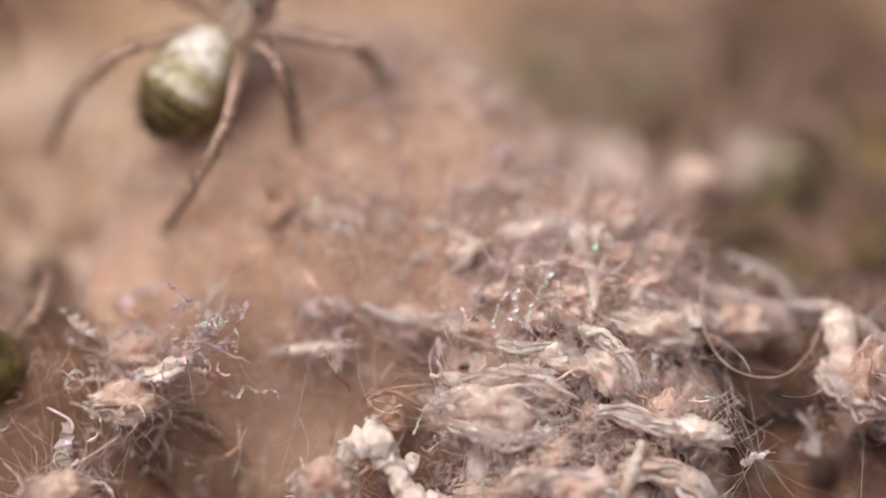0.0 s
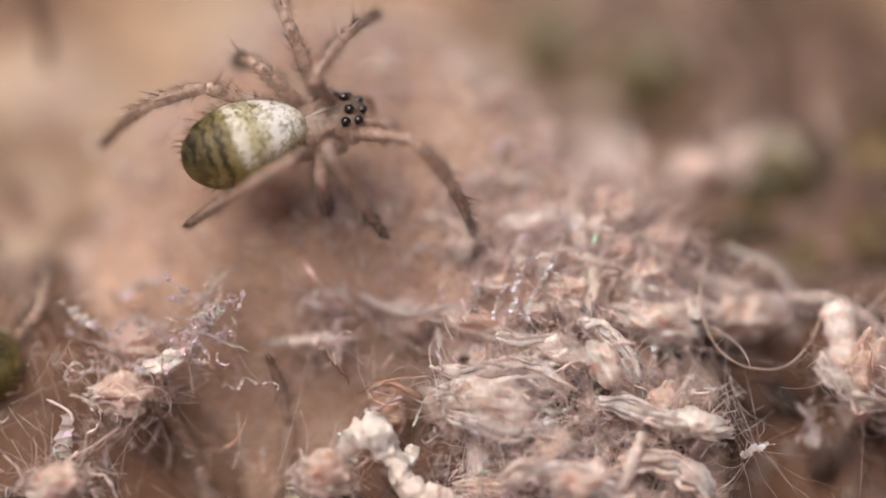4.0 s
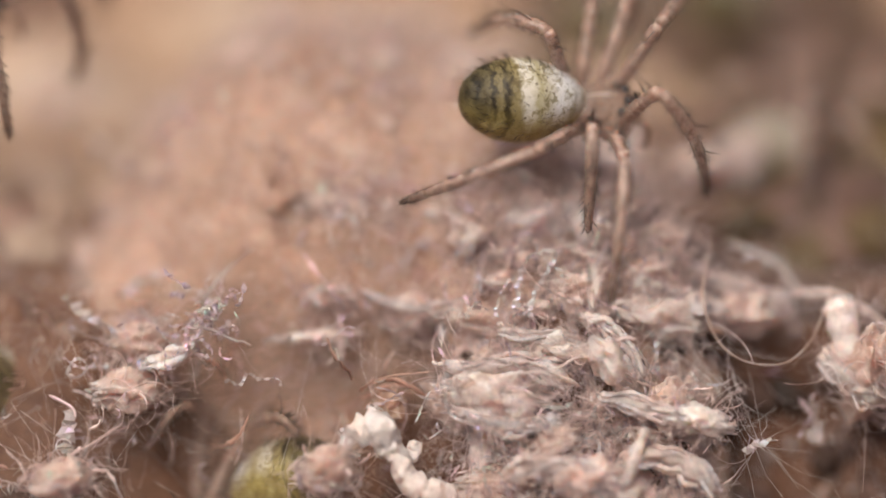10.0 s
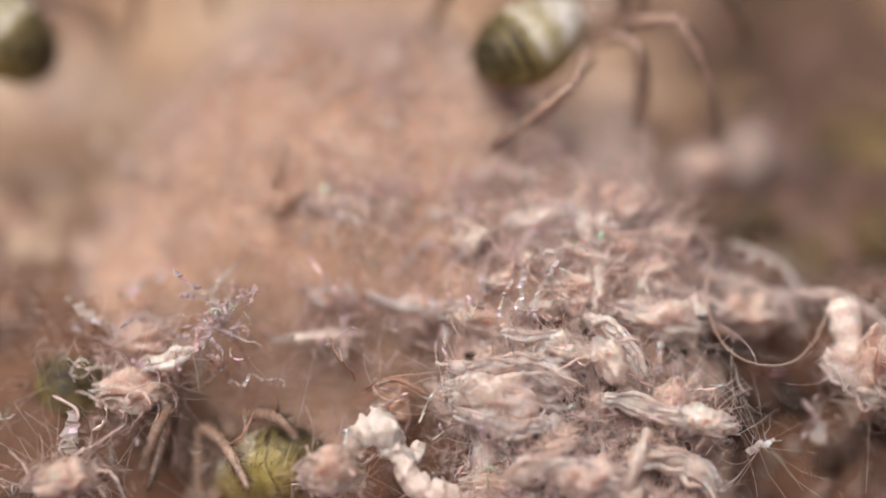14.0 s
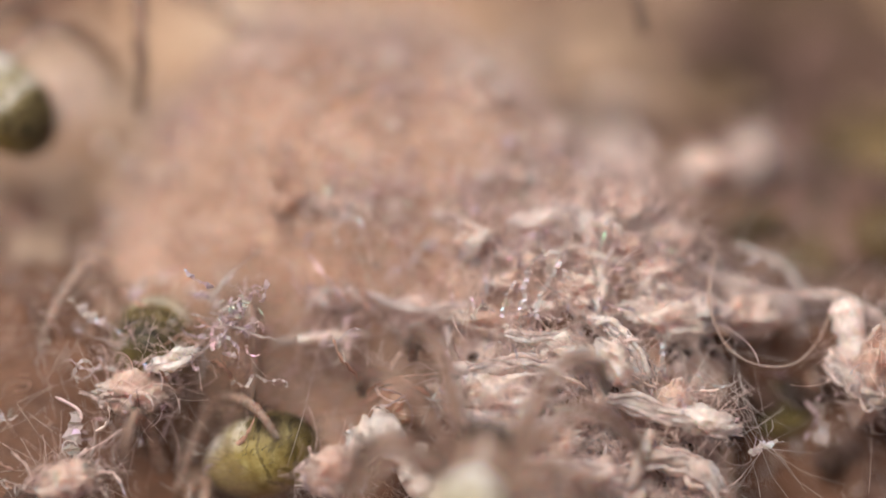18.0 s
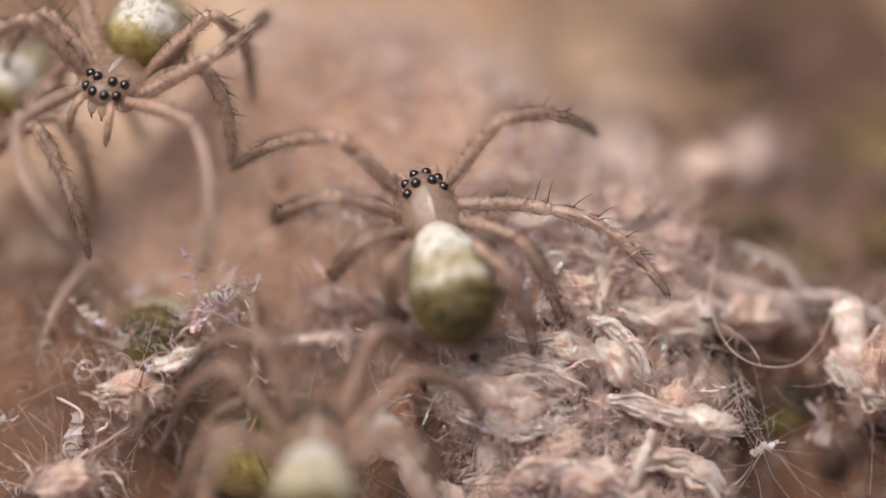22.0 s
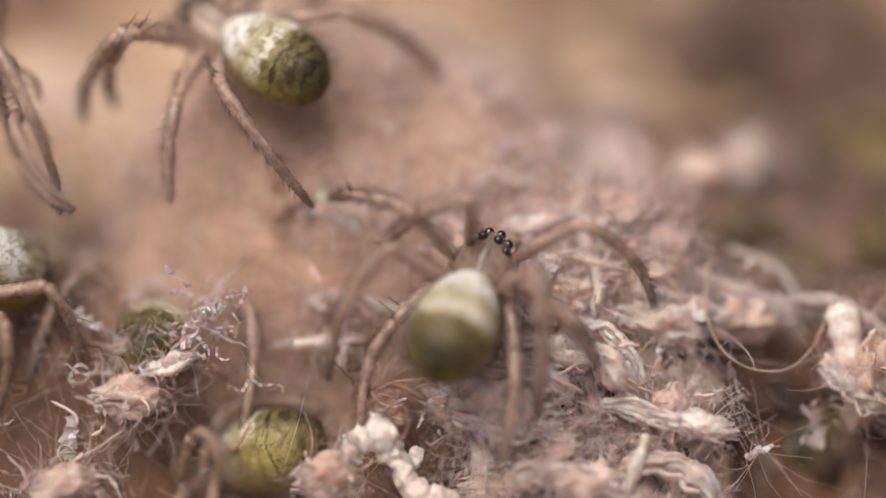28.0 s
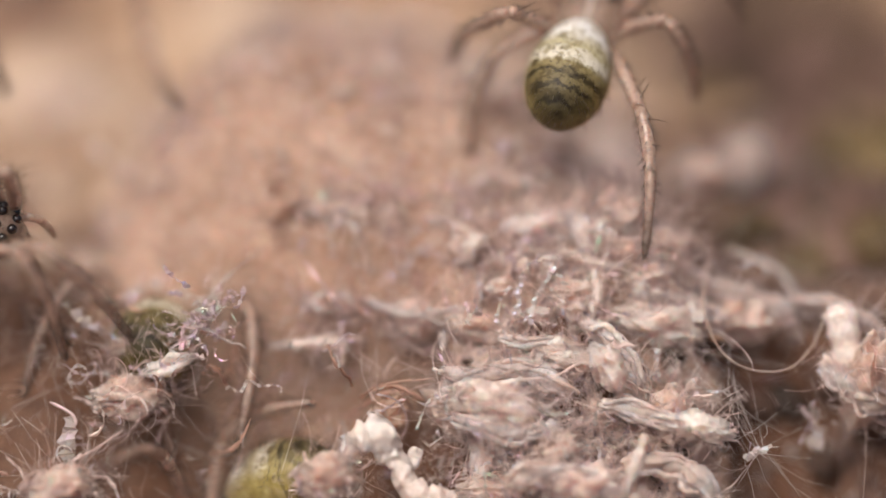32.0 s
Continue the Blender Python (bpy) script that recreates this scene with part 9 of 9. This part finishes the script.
        (15.5, (4.13, 1.01, -2.78), (-0.05, 0.85, 0.53), (0.07, -0.53, 0.85)),
        (17.2, (3.58, 1.47, -1.97), (0.5, 0.86, 0.11), (-0.26, 0.03, 0.96)),
        (21, (3.5, 1.48, -1.95), (0.5, 0.86, 0.11), (-0.26, 0.02, 0.96)),
        (25, (3.54, 1.48, -1.95), (0.5, 0.86, 0.11), (-0.26, 0.02, 0.96)),
        (28, (3.82, 1.47, -2.18), (0.38, 0.91, 0.14), (-0.23, -0.05, 0.97)),
        (32, (3.94, 1.48, -2.31), (0.43, 0.88, 0.18), (-0.27, -0.06, 0.96))], {
        "L1": [(0, 3.63, 2.25, -2.72, 3.97, 1.24, -2.18), (15.5, 3.21, 2.39, -2.44, 3.58, 1.34, -1.93), (17.2, 3.72, 3.18, -2.48, 3.36, 2.41, -1.54), (21, 3.72, 3.18, -2.39, 3.29, 2.42, -1.51), (25, 3.75, 2.95, -2.44, 3.33, 2.42, -1.52), (28, 3.57, 3.16, -2.68, 3.5, 2.35, -1.69), (32, 4.02, 3.12, -2.71, 3.65, 2.37, -1.82)],
        "L2": [(0, 3.19, 1.74, -3, 3.68, 0.95, -2.4), (15.5, 2.74, 1.82, -2.75, 3.29, 1.04, -2.15), (17.2, 2.87, 2.79, -2.7, 2.95, 2.26, -1.7), (21, 2.98, 2.82, -2.63, 2.88, 2.27, -1.67), (25, 2.99, 2.9, -2.63, 2.92, 2.27, -1.67), (28, 2.9, 2.81, -2.79, 3.11, 2.15, -1.85), (32, 3.27, 2.83, -2.93, 3.25, 2.2, -1.99)],
        "L3": [(0, 3.3, 1.11, -3.35, 3.79, 0.61, -2.79), (15.5, 2.95, 1.18, -3.18, 3.41, 0.71, -2.55), (17.2, 2.66, 1.83, -2.75, 2.83, 1.78, -1.87), (21, 2.61, 2.02, -2.77, 2.75, 1.79, -1.85), (25, 2.58, 2, -2.74, 2.79, 1.79, -1.85), (28, 2.88, 1.88, -2.92, 3.05, 1.66, -2.04), (32, 3, 1.83, -3.09, 3.17, 1.72, -2.21)],
        "L4": [(0, 3.61, 0.11, -3.98, 3.82, 0.1, -2.93), (15.5, 3.03, 0.19, -3.77, 3.44, 0.21, -2.69), (17.2, 2.21, 0.76, -2.83, 2.54, 1.35, -1.79), (21, 2.35, 1.06, -2.77, 2.46, 1.36, -1.76), (25, 2.19, 0.88, -2.82, 2.51, 1.36, -1.76), (28, 2.5, 0.77, -3.04, 2.82, 1.19, -1.97), (32, 2.65, 1, -3.22, 2.91, 1.27, -2.15)],
        "R1": [(0, 5.21, 2.46, -2.71, 5.06, 1.31, -2.22), (15.5, 4.8, 2.35, -2.59, 4.68, 1.42, -1.97), (17.2, 5.03, 2.3, -2.15, 4.27, 1.85, -1.28), (21, 5.06, 2.37, -2.06, 4.2, 1.86, -1.25), (25, 5.12, 2.21, -2.06, 4.24, 1.86, -1.25), (28, 5.2, 2.47, -2.33, 4.49, 1.91, -1.49), (32, 5.34, 2.14, -2.41, 4.6, 1.86, -1.58)],
        "R2": [(0, 5.88, 1.85, -3.13, 5.37, 1.06, -2.45), (15.5, 5.39, 2.02, -2.83, 4.99, 1.18, -2.21), (17.2, 5.29, 1.31, -1.98, 4.36, 1.39, -1.29), (21, 5.04, 1.4, -2.01, 4.28, 1.41, -1.27), (25, 5.17, 1.25, -2.01, 4.33, 1.4, -1.27), (28, 5.41, 1.55, -2.31, 4.64, 1.47, -1.53), (32, 5.6, 1.49, -2.38, 4.72, 1.42, -1.63)],
        "R3": [(0, 5.64, 1.13, -3.55, 5.29, 0.71, -2.84), (15.5, 5.12, 1.28, -3.28, 4.9, 0.82, -2.6), (17.2, 4.51, 0.61, -2.17, 4.07, 1.01, -1.52), (21, 4.45, 0.72, -2.2, 3.99, 1.02, -1.49), (25, 4.51, 0.84, -2.19, 4.04, 1.02, -1.5), (28, 5.09, 1.03, -2.4, 4.39, 1.06, -1.77), (32, 5.1, 1.01, -2.56, 4.46, 1.03, -1.88)],
        "R4": [(0, 5.64, 0, -4.27, 5.31, 0.21, -2.98), (15.5, 5.14, 0.29, -3.9, 4.93, 0.32, -2.74), (17.2, 3.74, 1.45, -2.44, 3.41, 0.51, -1.43), (21, 3.71, 1.36, -2.48, 3.36, 0.52, -1.4), (25, 3.6, 1.48, -2.43, 3.43, 0.48, -1.44), (28, 4.31, -0.06, -2.62, 4.17, 0.59, -1.69), (32, 4.28, -0.02, -2.82, 4.2, 0.58, -1.83)],
    })
    steps(shaded, [
        (0, (-4.37, 0.83, -1.37), (-0.26, 0.94, -0.23), (-0.27, 0.15, 0.95)),
        (4, (-4.36, 0.79, -1.44), (-0.26, 0.94, -0.23), (-0.27, 0.16, 0.95)),
        (9, (-4.31, 0.88, -1.77), (0.1, 0.96, -0.25), (0.11, 0.24, 0.97)),
        (14, (-3.29, 0.87, -1.77), (0.18, 0.95, -0.24), (0.2, 0.21, 0.96)),
        (17, (-2.6, 1.1, -1.27), (0.15, 0.98, -0.12), (0.13, 0.1, 0.99)),
        (32, (-2.53, 1.11, -1.23), (0.16, 0.98, -0.1), (0.14, 0.08, 0.99))], {
        "L1": [(0, -5.33, 1.66, -2.31, -5.21, 1.44, -1.19), (4, -5.49, 1.74, -2.46, -5.2, 1.41, -1.26), (9, -5.23, 2.19, -2.49, -4.72, 1.79, -1.42), (14, -3.98, 2.31, -2.45, -3.59, 1.81, -1.39), (17, -3.35, 2.61, -1.83, -2.96, 1.97, -0.8), (32, -3.12, 2.58, -1.79, -2.88, 1.99, -0.75)],
        "L2": [(0, -5.54, 1.08, -2.3, -5.38, 1.01, -1.22), (4, -5.58, 0.96, -2.34, -5.38, 0.98, -1.29), (9, -5.58, 1.57, -2.34, -5.06, 1.48, -1.36), (14, -4.51, 1.71, -2.19, -3.95, 1.53, -1.31), (17, -3.95, 1.95, -1.7, -3.31, 1.67, -0.78), (32, -3.74, 2.12, -1.66, -3.24, 1.69, -0.72)],
        "L3": [(0, -5.13, 0.28, -2.04, -5.12, 0.55, -1.23), (4, -5.26, 0.34, -2.11, -5.11, 0.52, -1.3), (9, -5.61, 0.81, -2.12, -5.03, 0.95, -1.39), (14, -4.43, 0.83, -2.08, -3.97, 1, -1.34), (17, -3.75, 1.17, -1.62, -3.31, 1.15, -0.88), (32, -3.76, 1.12, -1.54, -3.24, 1.17, -0.83)],
        "L4": [(0, -4.95, -0.75, -1.78, -5.03, 0.1, -0.97), (4, -4.88, -0.85, -1.85, -5.02, 0.07, -1.04), (9, -5.56, -0.42, -1.82, -5.06, 0.5, -1.12), (14, -4.67, -0.36, -1.71, -4.03, 0.56, -1.08), (17, -3.83, 0.02, -1.52, -3.37, 0.67, -0.67), (32, -3.83, -0.16, -1.44, -3.3, 0.69, -0.63)],
        "R1": [(0, -3.81, 2.26, -1.96, -4.19, 1.78, -0.95), (4, -3.8, 2.42, -2.04, -4.18, 1.75, -1.02), (9, -3.43, 1.95, -2.65, -3.63, 1.65, -1.52), (14, -2.35, 1.84, -2.71, -2.53, 1.57, -1.56), (17, -1.62, 2.34, -2.02, -1.88, 1.79, -0.93), (32, -1.54, 2.19, -1.98, -1.81, 1.8, -0.88)],
        "R2": [(0, -3.21, 1.98, -1.77, -3.81, 1.53, -0.85), (4, -3.07, 1.85, -1.79, -3.8, 1.5, -0.92), (9, -3.04, 1.28, -2.58, -3.38, 1.27, -1.51), (14, -2, 1.31, -2.63, -2.31, 1.16, -1.56), (17, -1.26, 1.5, -2.04, -1.65, 1.39, -0.98), (32, -1.21, 1.56, -1.93, -1.58, 1.4, -0.93)],
        "R3": [(0, -3.21, 1.01, -1.59, -3.73, 1.01, -0.9), (4, -3.24, 0.88, -1.67, -3.72, 0.98, -0.97), (9, -3.24, 0.34, -2.31, -3.54, 0.76, -1.52), (14, -2.18, 0.56, -2.43, -2.53, 0.68, -1.57), (17, -1.68, 0.65, -1.85, -1.84, 0.9, -1.05), (32, -1.6, 0.79, -1.83, -1.77, 0.91, -1.01)],
        "R4": [(0, -3.72, 1.65, -0.76, -3.67, 0.23, -0.66), (4, -3.74, 1.62, -0.8, -3.67, 0.2, -0.73), (9, -3.27, -0.42, -2.07, -3.58, 0.31, -1.25), (14, -2.68, -0.8, -2.03, -2.59, 0.23, -1.31), (17, -1.85, -0.35, -1.77, -1.9, 0.42, -0.85), (32, -1.87, -0.51, -1.74, -1.83, 0.43, -0.81)],
    })
    sway()


motions()
